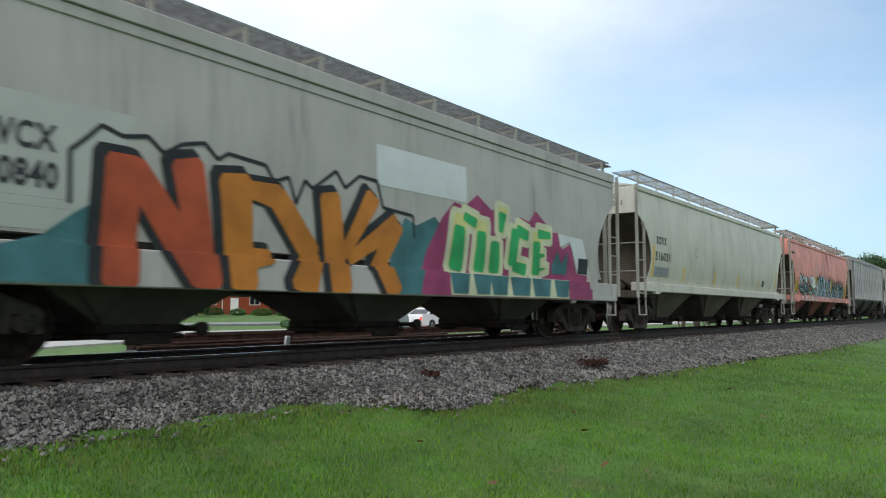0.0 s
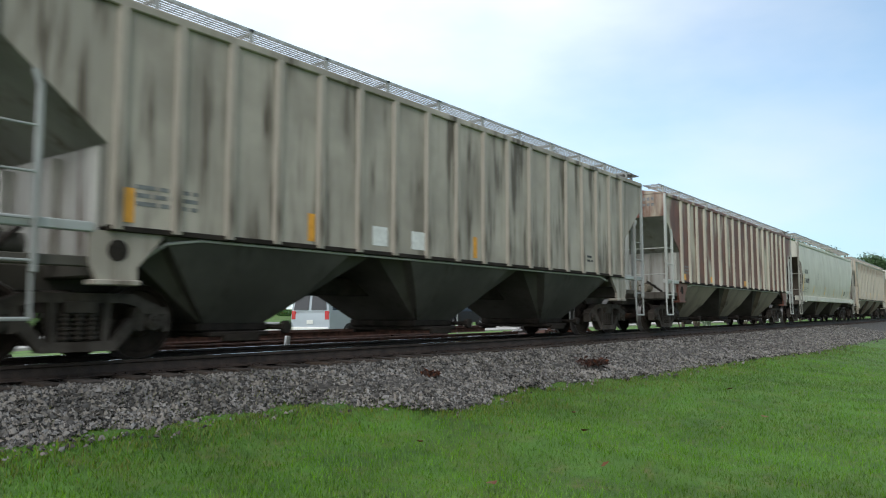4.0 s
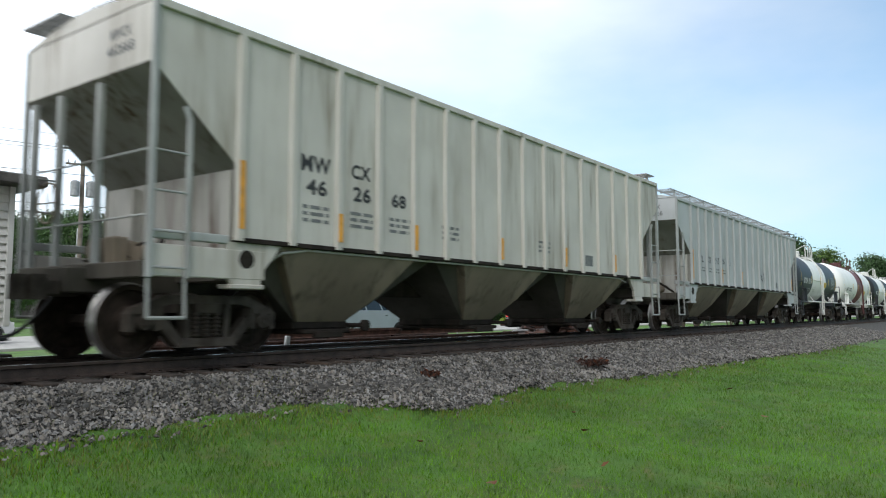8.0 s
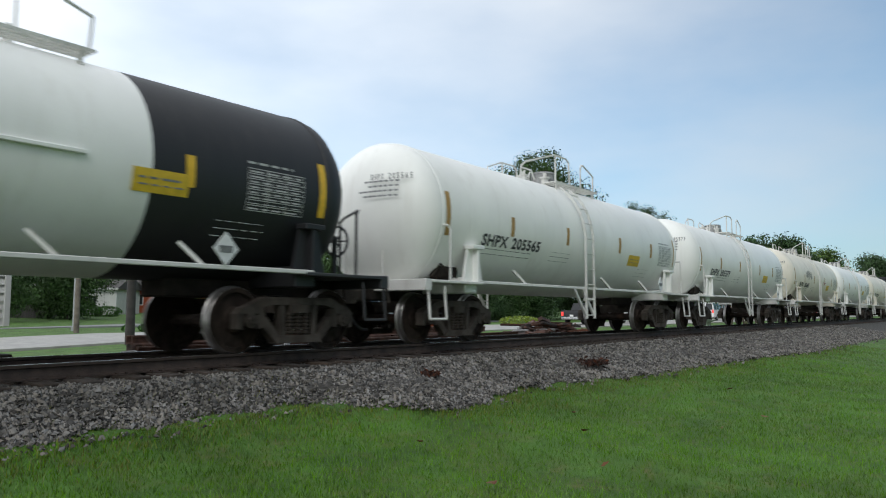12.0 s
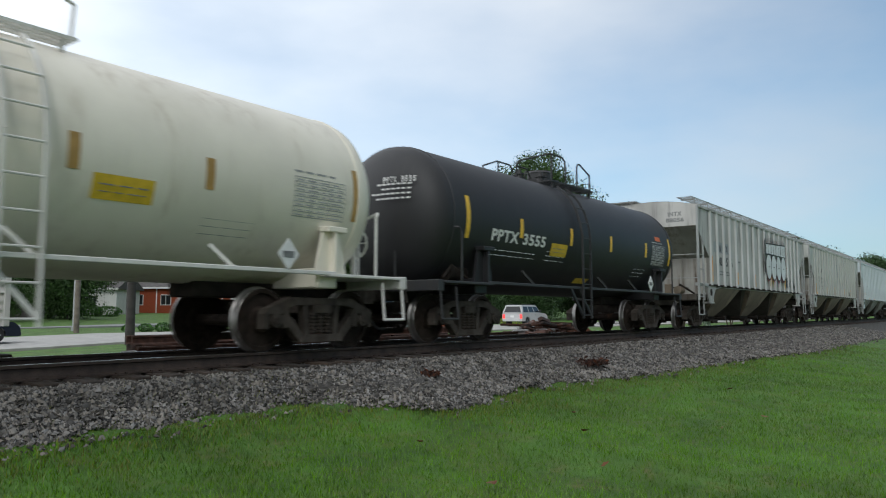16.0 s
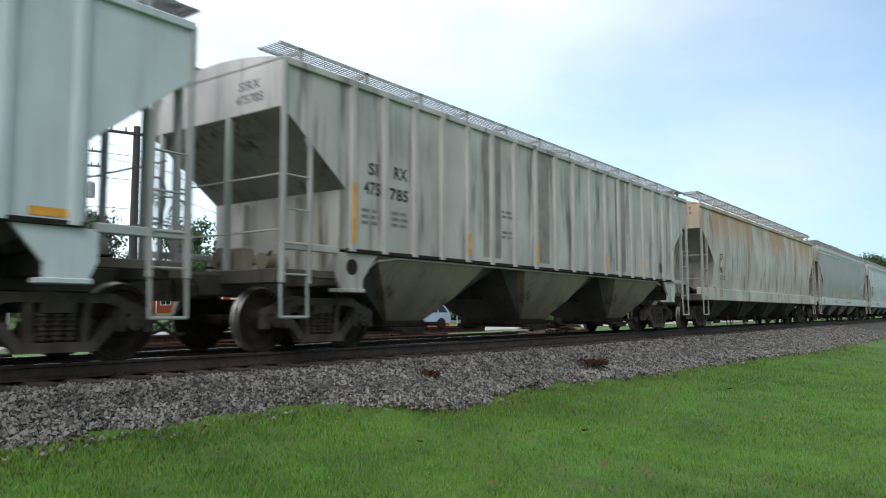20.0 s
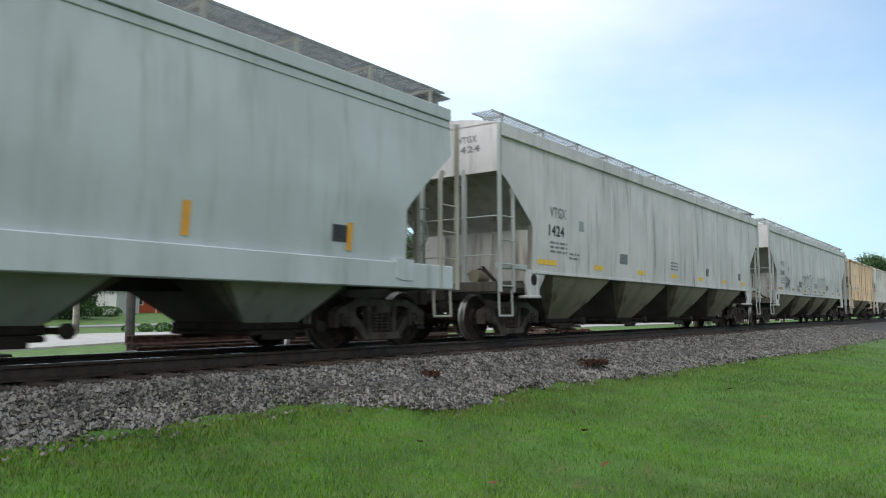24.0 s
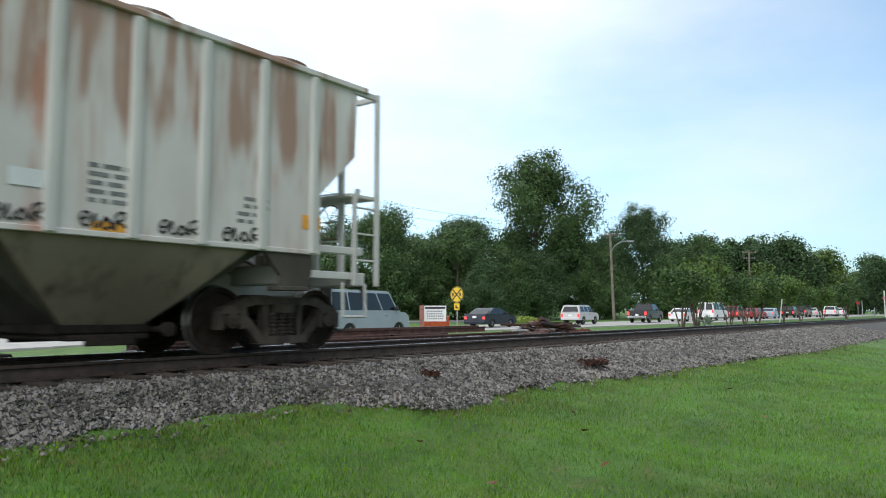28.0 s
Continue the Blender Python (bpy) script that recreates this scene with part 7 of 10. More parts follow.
        P(1.6, 2.1, 0.4, 3), P(2.3, 2.12, 0.4, 3), P(5.6, 2.5, 0.6, 2), P(5.6, 2.1, 0.5, 2)
        side_plate(root, spec, "data_panel", 14.0, 14.3, 1.7, 1.95, M_BLACK, gap=0.005)
        for x in (4.95, 6.9, 11.0):
            side_plate(root, spec, "dirt_panel", x, x + 0.62, 1.6, 3.95, mat("sooty_panel", (0.24, 0.235, 0.22), 0.7, 0, 2, 0.25, streak=0.5, seed=60 + x), gap=0.003)
    elif tag == "tan":
        T("CF", 1.9, 2.5, 0.22), T("46 1", 1.9, 2.05, 0.2)
        P(2.0, 1.8, 0.6, 2)
        tapes(root, spec, (5.0, 7.5, 10.2, 13.0), 1.5, 1.95, 0.1, M_TAPE_BROWN)
    elif tag == "dull":
        tapes(root, spec, (1.2, 4.2, 7.6, 9.9, 12.6, 16.2), 1.5, 2.0, 0.14, M_ORANGE)
        for x in (4.4, 8.6, 9.4):
            for i in range(3):
                side_plate(root, dict(spec, levels=((0, 0, 1.6), (9, 0, 1.6))), "small_lettering", x + i * 0.3, x + i * 0.3 + 0.2, 1.14, 1.24, M_SOFTBLACK, gap=0.005)
        faint = mat("faded_scuff", (0.24, 0.255, 0.25), 0.6, 0, 3, 0.2)
        pale = mat("rubbed_pale_scuff", (0.45, 0.47, 0.45), 0.6, 0, 3, 0.15)
        for x, z0, z1, w0 in ((14.1, 3.05, 3.8, 0.1), (14.32, 2.7, 3.3, 0.12), (14.62, 3.0, 3.65, 0.2), (14.8, 3.2, 3.6, 0.06), (15.1, 2.95, 3.1, 0.07), (11.35, 3.45, 3.55, 0.12), (11.4, 2.35, 2.5, 0.08)):
            stroke(root, spec, x, z1, x + 0.05, z0, w0, w0 * 0.5, faint, 0, "stain")
        for x0, z0, x1, z1, w0, m_ in ((8.8, 1.78, 9.4, 1.74, 0.05, faint), (9.35, 1.74, 9.9, 1.9, 0.06, faint), (9.3, 1.6, 9.6, 1.58, 0.07, faint), (13.35, 1.62, 13.6, 1.95, 0.16, pale), (13.6, 1.7, 14.0, 1.66, 0.2, pale), (14.4, 1.72, 14.7, 1.9, 0.12, faint),
                                   (14.5, 1.95, 14.75, 2.05, 0.08, faint), (13.9, 1.5, 14.2, 1.62, 0.12, faint), (15.3, 2.3, 15.9, 2.36, 0.22, pale), (12.4, 1.5, 13.0, 1.55, 0.05, faint)):
            stroke(root, spec, x0, z0, x1, z1, w0, w0 * 0.7, m_, 0, "scuff")
        side_plate(root, spec, "placard", 12.42, 12.8, 1.5, 1.68, M_TAPE_BROWN, gap=0.006), side_plate(root, spec, "placard", 12.42, 12.8, 1.68, 1.86, M_PLACARD, gap=0.006)
        side_plate(root, spec, "data_panel", 15.55, 15.95, 1.62, 1.9, M_PLACARD, gap=0.007), side_plate(root, spec, "data_panel", 15.6, 15.9, 1.65, 1.87, M_BLACK, gap=0.009)
    elif tag == "acfx":
        B((("ACFX", 1.57, 2.44, 2.24, 2.5), ("99266", 1.56, 2.48, 1.9, 2.15)))
        P(1.6, 1.85, 0.9, 2), P(9.0, 1.6, 0.5, 1)
        tapes(root, spec, (1.25,), 1.5, 2.35, 0.12), tapes(root, spec, (3.5, 7.2, 10.0, 12.6, 15.4), 1.48, 1.9, 0.11)
        daub(root, spec, "paint_patch", [(3.9, 1.08), (5.2, 1.08), (5.2, 1.32), (3.9, 1.32)], G_PATCH2, 0)
        for x in (2.0, 2.7, 3.3, 3.7):
            side_plate(root, dict(spec, levels=((0, 0, 1.6), (9, 0, 1.6))), "small_lettering", x, x + 0.25, 1.15, 1.25, M_SOFTBLACK, gap=0.006)
        for x in (6.6, 7.2):
            daub(root, spec, "paint_blot", [(x, 2.3), (x + 0.2, 2.42), (x + 0.35, 2.3), (x + 0.15, 2.16)], G_PATCH2, 0)
        side_plate(root, spec, "data_panel", 15.1, 15.4, 1.6, 1.85, M_BLACK, gap=0.006)
    elif tag == "vtgx":
        B((("VTGX", 2.08, 2.84, 2.62, 2.86),), M_SOFTBLACK), B(((num, 2.03, 2.74, 2.22, 2.46),))
        side_plate(root, spec, "paint_patch", 3.47, 3.72, 2.43, 2.67, G_PATCH2, gap=0.005)
        for x in (1.52, 4.3, 7.0, 9.55, 12.0, 14.6, 17.0):
            side_plate(root, spec, "reflective_tape", x, x + (0.9 if x < 2 else 0.5), 1.58, 1.69, M_YELLOW if num == "1424" else M_TAPE_BROWN, gap=0.006)
        side_plate(root, spec, "data_panel", 5.8, 6.3, 1.8, 2.06, M_SOFTBLACK, gap=0.005), side_plate(root, spec, "data_panel", 12.8, 13.1, 1.75, 2.0, M_BLACK, gap=0.005)
        side_plate(root, spec, "data_panel", 16.6, 16.9, 1.75, 2.0, M_BLACK, gap=0.005)
        P(2.1, 2.05, 0.8, 3), P(9.5, 2.0, 0.6, 3), P(3.0, 1.85, 0.5, 2)
        if num == "1540":
            grey = mat("thin_grey_spray", (0.12, 0.12, 0.125), 0.6, 0, 4, 0.3)
            for pts in ([(6.69, 1.94), (6.6, 2.11), (6.63, 2.24), (6.77, 2.35), (6.91, 2.32), (7.03, 2.14), (7.05, 1.94), (6.89, 1.97), (6.73, 1.92)], [(7.05, 1.94), (7.02, 2.17), (7.06, 2.3), (7.22, 2.34), (7.3, 2.15), (7.31, 1.97)], [(7.31, 2.01), (7.3, 2.28), (7.4, 2.33), (7.5, 2.21), (7.55, 2.01)],
                        [(7.55, 2.01), (7.54, 2.22), (7.7, 2.35), (7.79, 2.47), (7.83, 2.33), (8.03, 2.29), (8.11, 2.08), (7.8, 2.0), (7.56, 1.97)], [(8.11, 2.08), (8.1, 2.3), (8.33, 2.43), (8.62, 2.41), (8.69, 2.19), (8.58, 1.91), (8.83, 1.86), (8.8, 1.74), (8.69, 1.57), (8.5, 1.47)],
                        [(6.72, 1.82), (6.51, 1.71), (6.4, 1.59), (6.55, 1.52), (6.91, 1.46), (7.36, 1.45), (7.95, 1.45), (8.17, 1.57)], [(8.12, 1.64), (8.35, 1.72), (8.11, 1.78), (7.81, 1.77)], [(7.12, 1.72), (7.59, 1.84), (8.11, 1.93)], [(6.43, 2.03), (6.57, 1.98), (6.73, 1.9)],
                        [(5.12, 1.85), (5.44, 1.85), (5.53, 1.75), (5.67, 1.77), (5.71, 1.83), (5.74, 1.75)], [(5.29, 1.72), (5.45, 1.68), (5.59, 1.66), (5.97, 1.71), (6.09, 1.76)], [(5.24, 1.63), (5.35, 1.56), (5.42, 1.65), (5.56, 1.55), (5.64, 1.65), (5.82, 1.55), (5.94, 1.68), (5.97, 1.56), (6.25, 1.62)]):
                swash(root, spec, pts, 0.045, grey, 1)
            for pts in ([(10.44, 1.54), (10.47, 1.89), (10.65, 2.27), (10.87, 2.36), (10.99, 2.29), (10.7, 1.92), (10.61, 1.55)], [(10.99, 2.2), (11.1, 2.35), (11.32, 2.33), (11.25, 2.01), (11.47, 1.94), (11.65, 2.05)], [(11.35, 2.02), (11.39, 2.26), (11.65, 2.43), (11.8, 2.31), (11.77, 2.02), (11.62, 1.81)],
                        [(11.77, 2.02), (11.93, 2.32), (12.12, 2.42), (12.21, 2.2), (12.01, 1.84)], [(12.21, 2.06), (12.33, 2.37), (12.45, 2.53), (12.5, 2.18), (12.41, 1.88), (12.53, 1.79), (12.67, 2.05), (12.79, 2.13), (12.84, 2.03)], [(10.76, 1.92), (11.04, 1.86), (10.83, 1.66), (11.11, 1.63), (11.47, 1.57)]):
                swash(root, spec, pts, 0.032, grey, 1)
            for pts in ([(2.95, 1.65), (3.0, 2.15), (3.25, 2.1), (3.1, 1.9), (3.35, 1.7)], [(3.3, 1.62), (3.45, 2.2), (3.6, 1.65)], [(3.55, 2.15), (3.85, 1.95), (3.6, 1.85), (3.95, 1.65), (3.7, 1.58)], [(2.85, 1.6), (3.4, 1.85), (4.0, 2.1)]):
                swash(root, spec, pts, 0.045, G_BLACK, 1)
            brown = mat("faded_brown_plate", (0.2, 0.14, 0.11), 0.6, 0, 4, 0.2, streak=0.3)
            side_plate(root, spec, "data_panel", 5.95, 6.44, 1.78, 2.06, brown, gap=0.007), side_plate(root, spec, "data_panel", 13.02, 13.55, 1.8, 2.06, brown, gap=0.007)
            for z in (1.86, 1.94, 2.02):
                side_plate(root, spec, "data_line", 9.8, 10.4, z - 0.025, z + 0.02, M_SOFTBLACK, gap=0.006)
            for x in (9.4, 10.0, 10.6, 11.3):
                side_plate(root, spec, "data_line", x, x + 0.5, 1.45, 1.5, M_SOFTBLACK, gap=0.022)
    elif tag == "ns1":
        for word, x0, x1 in (("NS", 1.19, 2.0), ("233", 2.24, 2.96), ("714", 3.16, 3.88)):
            side_plate(root, spec, "paint_patch", x0, x1, 2.02, 2.34, G_WHITE, gap=0.003)
            B(((word, x0 + (0.2 if word == "NS" else 0.06), x1 - 0.06, 2.07, 2.29),))
        worn = mat("worn_pale_patch", (0.66, 0.63, 0.56), 0.6, 0, 3, 0.1, streak=0.7, dirt=(0.45, 0.3, 0.16))
        daub(root, spec, "paint_patch", [(2.3, 3.1), (2.7, 3.05), (3.08, 3.15), (3.06, 3.5), (3.1, 3.8), (2.34, 3.82)], worn)
        daub(root, spec, "paint_patch", [(1.2, 3.15), (1.5, 3.2), (2.04, 3.14), (2.02, 3.75), (1.3, 3.8)], worn)
        for k in range(5):
            side_plate(root, spec, "faded_mark", 0.72 + 0.03 * k, 1.7 + 0.02 * k, 3.62 - 0.1 * k, 3.67 - 0.1 * k, worn, gap=0.007)
        for x, z in ((1.28, 1.8), (1.28, 1.44), (3.19, 1.44), (6.0, 1.44), (7.76, 1.45), (9.5, 1.45)):
            side_plate(root, spec, "reflective_tape", x, x + 0.48, z, z + 0.1, M_YELLOW, gap=0.006)
        side_plate(root, spec, "data_panel", 4.23, 4.59, 1.45, 1.67, M_SOFTBLACK, gap=0.005)
        side_plate(root, spec, "paint_patch", 6.0, 6.6, 1.75, 2.0, G_PATCH, gap=0.004), side_plate(root, spec, "paint_patch", 7.85, 8.42, 1.72, 2.0, G_PATCH, gap=0.004)
        side_plate(root, spec, "data_panel", 7.95, 8.3, 1.76, 1.96, M_BLACK, gap=0.008)
        for x in (6.08, 6.26, 6.44):
            daub(root, spec, "faded_mark", [(x, 1.8), (x + 0.13, 1.79), (x + 0.12, 1.93), (x + 0.02, 1.94)], G_PATCH2, 1)
    elif tag == "ns2":
        B((("NS", 1.48, 1.85, 2.06, 2.26), ("233", 2.32, 2.92, 2.05, 2.27), ("554", 3.39, 3.93, 2.06, 2.28)), M_SOFTBLACK)
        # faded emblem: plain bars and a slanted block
        ink = mat("worn_emblem_grey", (0.13, 0.135, 0.14), 0.6, 0, 5, 0.3)
        for i in range(6):
            z = 3.8 - i * 0.105
            daub(root, spec, "emblem_bar", [(0.6 + 0.02 * i, z), (1.75 + 0.04 * i, z), (1.72 + 0.04 * i, z - 0.06), (0.6 + 0.02 * i, z - 0.06)], ink, 0)
        daub(root, spec, "emblem_block", [(1.62, 3.18), (1.95, 3.18), (2.2, 3.5), (2.2, 3.18), (2.48, 3.18), (2.42, 3.83), (2.12, 3.83), (1.92, 3.55), (1.86, 3.83), (1.6, 3.83)], ink, 1)
        daub(root, spec, "emblem_block", [(2.45, 3.2), (3.05, 3.2), (3.18, 3.32), (3.1, 3.55), (2.8, 3.6), (3.15, 3.64), (3.15, 3.83), (2.6, 3.83), (2.5, 3.7), (2.56, 3.5), (2.86, 3.44), (2.45, 3.38)], ink, 1)
        g = Geo()
        for word, y, z in (("NS", -1.3, 3.6), ("233554", -1.3, 3.34)):
            m = pose(-spec["half"] + 0.19, y + 1.75, z, 90, 0, -90) @ Matrix.Diagonal((0.14, 0.17, 0.17, 1))
            part("lettering", letters(word), M_SOFTBLACK, root, m=m)
        side_plate(root, spec, "reflective_tape", 1.48, 1.8, 1.82, 1.98, M_ORANGE, gap=0.006)
        side_plate(root, spec, "reflective_tape", 10.0, 10.35, 1.72, 1.92, M_ORANGE, gap=0.006), side_plate(root, spec, "reflective_tape", 5.1, 5.5, 1.48, 1.58, M_ORANGE, gap=0.006)
        for x, w0, s in ((4.9, 0.5, 30), (6.0, 0.56, 31), (6.87, 0.58, 32), (7.79, 0.6, 33), (8.68, 0.64, 34)):
            looped_tag(root, spec, x, 1.45, w0, 0.2, s)
        P(6.95, 2.12, 0.5, 5, M_SOFTBLACK), P(8.9, 1.8, 0.3, 2, M_SOFTBLACK)
        daub(root, spec, "paint_patch", [(6.15, 1.82), (6.5, 1.82), (6.5, 2.0), (6.15, 2.0)], G_PATCH, 1)
        side_plate(root, spec, "reflective_tape", 7.0, 7.42, 1.44, 1.54, M_ORANGE, gap=0.006)
        P(2.4, 1.95, 0.5, 3), P(9.0, 2.0, 0.4, 2)
    elif tag in ("utlx", "utlx2", "gatx", "shpx", "pptx"):
        h = spec["half"]
        dark = tag in ("utlx", "utlx2", "pptx")
        w_ = {"utlx": "UTLX", "utlx2": "UTLX", "gatx": "GATX", "shpx": "SHPX", "pptx": "PPTX"}[tag]
        x0 = h + {"utlx": -4.3, "utlx2": -4.29, "gatx": -4.3, "shpx": -4.75, "pptx": -4.37}[tag]
        ink = M_WHITE if dark else M_BLACK
        if num:
            box = {"utlx": (-4.24, -3.29, -3.12, -2.4, 2.07, 2.36), "utlx2": (-4.29, -3.42, -3.26, -2.55, 2.02, 2.3), "gatx": (-4.9, -3.98, -3.75, -2.88, 1.96, 2.2), "shpx": (-4.8, -3.86, -3.7, -2.54, 1.85, 2.09), "pptx": (-4.3, -3.28, -3.1, -2.14, 1.97, 2.21)}[tag]
            B(((w_, h + box[0], h + box[1], *box[4:]), (num, h + box[2], h + box[3], *box[4:])), ink)
        P(x0, 1.8, 1.9, 2, ink if tag != "utlx2" else M_LABEL), P(h - 2.2 + 0.2, 1.9, 0.9, 3, M_SOFTBLACK if not tag == "pptx" else M_WHITE)
        tape = M_YELLOW if dark or tag == "gatx" else M_TAPE_BROWN
        for dx in ((-h + 0.1, -2.35, 0.1, 2.45, h - 0.3) if tag != "shpx" and tag != "pptx" else (-6.03, -3.8, -1.37, 1.56 if num != "205585" else 1.2, 3.72 if num != "205585" else 2.93, 5.58) if tag == "shpx" else (-5.2, -3.25, -1.0, 1.2, 3.55, 5.4)):
            long = abs(dx) > h - 0.7
            side_plate(root, spec, "reflective_tape", h + dx, h + dx + 0.13, 1.95 if long else 2.1, 2.75 if long else 2.5, tape, gap=0.006)
        lx = {"utlx": 1.15, "utlx2": 1.75, "gatx": 2.6, "shpx": 2.26 if num != "205585" else 1.5, "pptx": -1.85}[tag]
        lift = 0.15 if dark and tag != "pptx" else 0.0
        side_plate(root, spec, "label_panel", h + lx, h + lx + 0.75, 1.82 + lift, 2.1 + lift, M_LABEL, gap=0.008)
        fine_print(root, dict(spec, levels=tuple((a, b, c + 0.008) for a, b, c in spec["levels"])), h + lx + 0.08, 1.98 + lift, 0.6, 2, M_SOFTBLACK, 0.04)
        ex = h + (h - 1.6)
        # ruled table of test data
        tx, tone = (h + 4.4 if tag == "shpx" else ex), (M_TABLE if not dark else M_TABLE_PALE)
        P(tx, 2.55, 0.8, 1, tone, 0.03)
        for k in range(9):
            side_plate(root, spec, "table_line", tx, tx + 1.0, 2.48 - k * 0.07, 2.492 - k * 0.07, tone, gap=0.006)
            if k < 8:
                P(tx + 0.04, 2.435 - k * 0.07, 0.9, 1, tone, 0.022)
        for k in range(4):
            side_plate(root, spec, "table_line", tx + k * 0.33, tx + k * 0.33 + 0.01, 1.92, 2.49, tone, gap=0.006)
        P(h + 3.0, 1.75, 0.8, 3, M_SOFTBLACK if not dark else M_WHITE)
        hp = part("placard_holder", kept("diamond", lambda: Geo().prism([(0, -0.22), (0.19, 0), (0, 0.22), (-0.19, 0)], -0.008, 0.008).mesh("placard_holder")), M_PLACARD, root, "white diamond placard", m=pose(ex - h - 0.45, -1.5, 1.36))
        part("placard_mark", kept("dmark", lambda: Geo().prism([(-0.09, -0.05), (0.09, -0.05), (0.11, 0.04), (-0.11, 0.04)], -0.0125, -0.009).mesh("placard_mark")), M_SOFTBLACK, hp)
        if tag == "pptx":
            side_plate(root, spec, "warning_panel", ex + 0.3, ex + 0.7, 2.62, 2.75, mat("warning_orange", (0.6, 0.13, 0.02), 0.5, 0, 5, 0.1), gap=0.008)
            side_plate(root, spec, "reflective_tape", h, h + 0.7, 1.28, 1.4, M_LABEL, gap=0.008)
            T("3555", h - 5.75, 2.75, 0.2, M_WHITE)
        if num == "205683":
            scrawl(root, spec, h - 3.5, 2.25, 1.6, 0.5, 41, 6, M_SOFTBLACK, 0.016)
            P(h + 1.2, 2.2, 0.8, 2, G_MAGENTA)
        # writing on the front head
        g = Geo()
        title = (w_ + " " + num) if num else ""
        for k, ch in enumerate(title):
            if ch != " ":
                y, z = -0.28 - k * 0.075, 2.93
                r2 = min(1.0, (y * y + (z - TANK_Z) ** 2) / TANK_R ** 2)
                end_word(root, ch, y, y - 0.055, z, z + 0.11, -h - 0.62 * math.sqrt(max(0.0, 1 - r2 ** 1.2)) - 0.03, M_LABEL if tag == "utlx2" else (M_SOFTBLACK if not dark else M_WHITE))
        for i in range(1 if title else 0, 5):
            for j in range(8 - i % 3):
                y, z = -0.85 + j * 0.105, 2.98 - i * (0.13 if i < 1 else 0.09)
                r2 = min(1.0, (y * y + (z - TANK_Z) ** 2) / TANK_R ** 2)
                xx = -h - 0.62 * math.sqrt(max(0.0, 1 - r2 ** 1.2)) - 0.02
                w2, h2 = (0.085, 0.075) if i == 0 else (0.09, 0.03)
                g.add([(xx, y, z), (xx, y + w2, z), (xx, y + w2, z + h2), (xx, y, z + h2)], [(0, 1, 2, 3)])
        tagged(part("small_lettering", g.mesh("small_lettering"), M_LABEL if tag == "utlx2" else (M_SOFTBLACK if not dark else M_WHITE), root), kind="stuff")
# ---- background beyond the road ----
M_LEAF = mat("tree_leaves", (0.062, 0.108, 0.038), 0.65, 0, 0.4, 0.3, per_island=0.18, spec=0.15)
M_BARK = mat("tree_bark", (0.10, 0.08, 0.06), 0.9, 0, 3, 0.3, 0.6, 20)


def tree_meshes(seed, h, spread, low=0.25, leaves=4200, leaf=0.34):
    rng = np.random.default_rng(seed)
    g = Geo()
    g.cyl((0, 0, -0.3), (0.1, 0.05, h * 0.45), 0.028 * h * 0.62, 0.016 * h * 0.6, n=9)
    g.cyl((0.1, 0.05, h * 0.45), (0.0, 0.15, h * 0.8), 0.016 * h * 0.6, 0.004 * h, n=7)
    clumps = []
    for i in range(52):
        a, t = rng.uniform(0, 6.28), rng.uniform(low, 1.0)
        rad = spread * (0.35 + 0.65 * math.sin(math.pi * min(1, (t - low) / (1.02 - low)) ** 0.8)) * rng.uniform(0.45, 1.0)
        tip = Vector((math.cos(a) * rad, math.sin(a) * rad, h * t * rng.uniform(0.9, 1.0)))
        base = Vector((0.05, 0.05, h * max(0.2, t - 0.28)))
        g.cyl(base, tip, 0.006 * h * 0.5, 0.0015 * h, n=5)
        clumps.append((tip, rng.uniform(0.2, 0.36) * spread))
        clumps.append((base.lerp(tip, 0.62), rng.uniform(0.2, 0.32) * spread))
    trunk = g.mesh("trunk", 50)
    n = leaves
    ids = rng.integers(0, len(clumps), n)
    cen = np.array([c[0][:] for c in clumps])[ids]
    r = np.array([c[1] for c in clumps])[ids]
    d = rng.normal(0, 1, (n, 3))
    d /= np.linalg.norm(d, axis=1)[:, None]
    pos = cen + d * (r * rng.uniform(0.05, 1.25, n) ** 0.7)[:, None] * np.array([1.15, 1.15, 0.85])
    # leaves face outwards from their clump, so that each clump is lit as one rounded mass
    face = d + np.array([0.0, 0.0, 0.35]) + rng.normal(0, 0.38, (n, 3))
    u = np.cross(face, rng.normal(0, 1, (n, 3)))
    u /= np.linalg.norm(u, axis=1)[:, None]
    v = np.cross(face, u)
    v /= np.linalg.norm(v, axis=1)[:, None]
    s = (leaf * rng.uniform(0.55, 1.35, n))[:, None]
    quad = np.stack([pos - u * s, pos + v * s * 0.6, pos + u * s, pos - v * s * 0.6], 1)
    me = bpy.data.meshes.new("crown")
    me.from_pydata(quad.reshape(-1, 3).tolist(), [], np.arange(n * 4).reshape(-1, 4).tolist())
    me.materials.append(None)
    return trunk, me


def tree(key, args, x, y, scale, turn, label, leaf=None):
    trunk, crown = kept(("tree", key), lambda: tree_meshes(*args))
    root = thing("tree", label, "tree", "trees behind the road", m=pose(x, y, ground_z(x, y) - 0.05, 0, 0, turn) @ Matrix.Scale(scale, 4))
    part("trunk", trunk, M_BARK, root)
    part("crown", crown, leaf or M_LEAF, root)
    return root


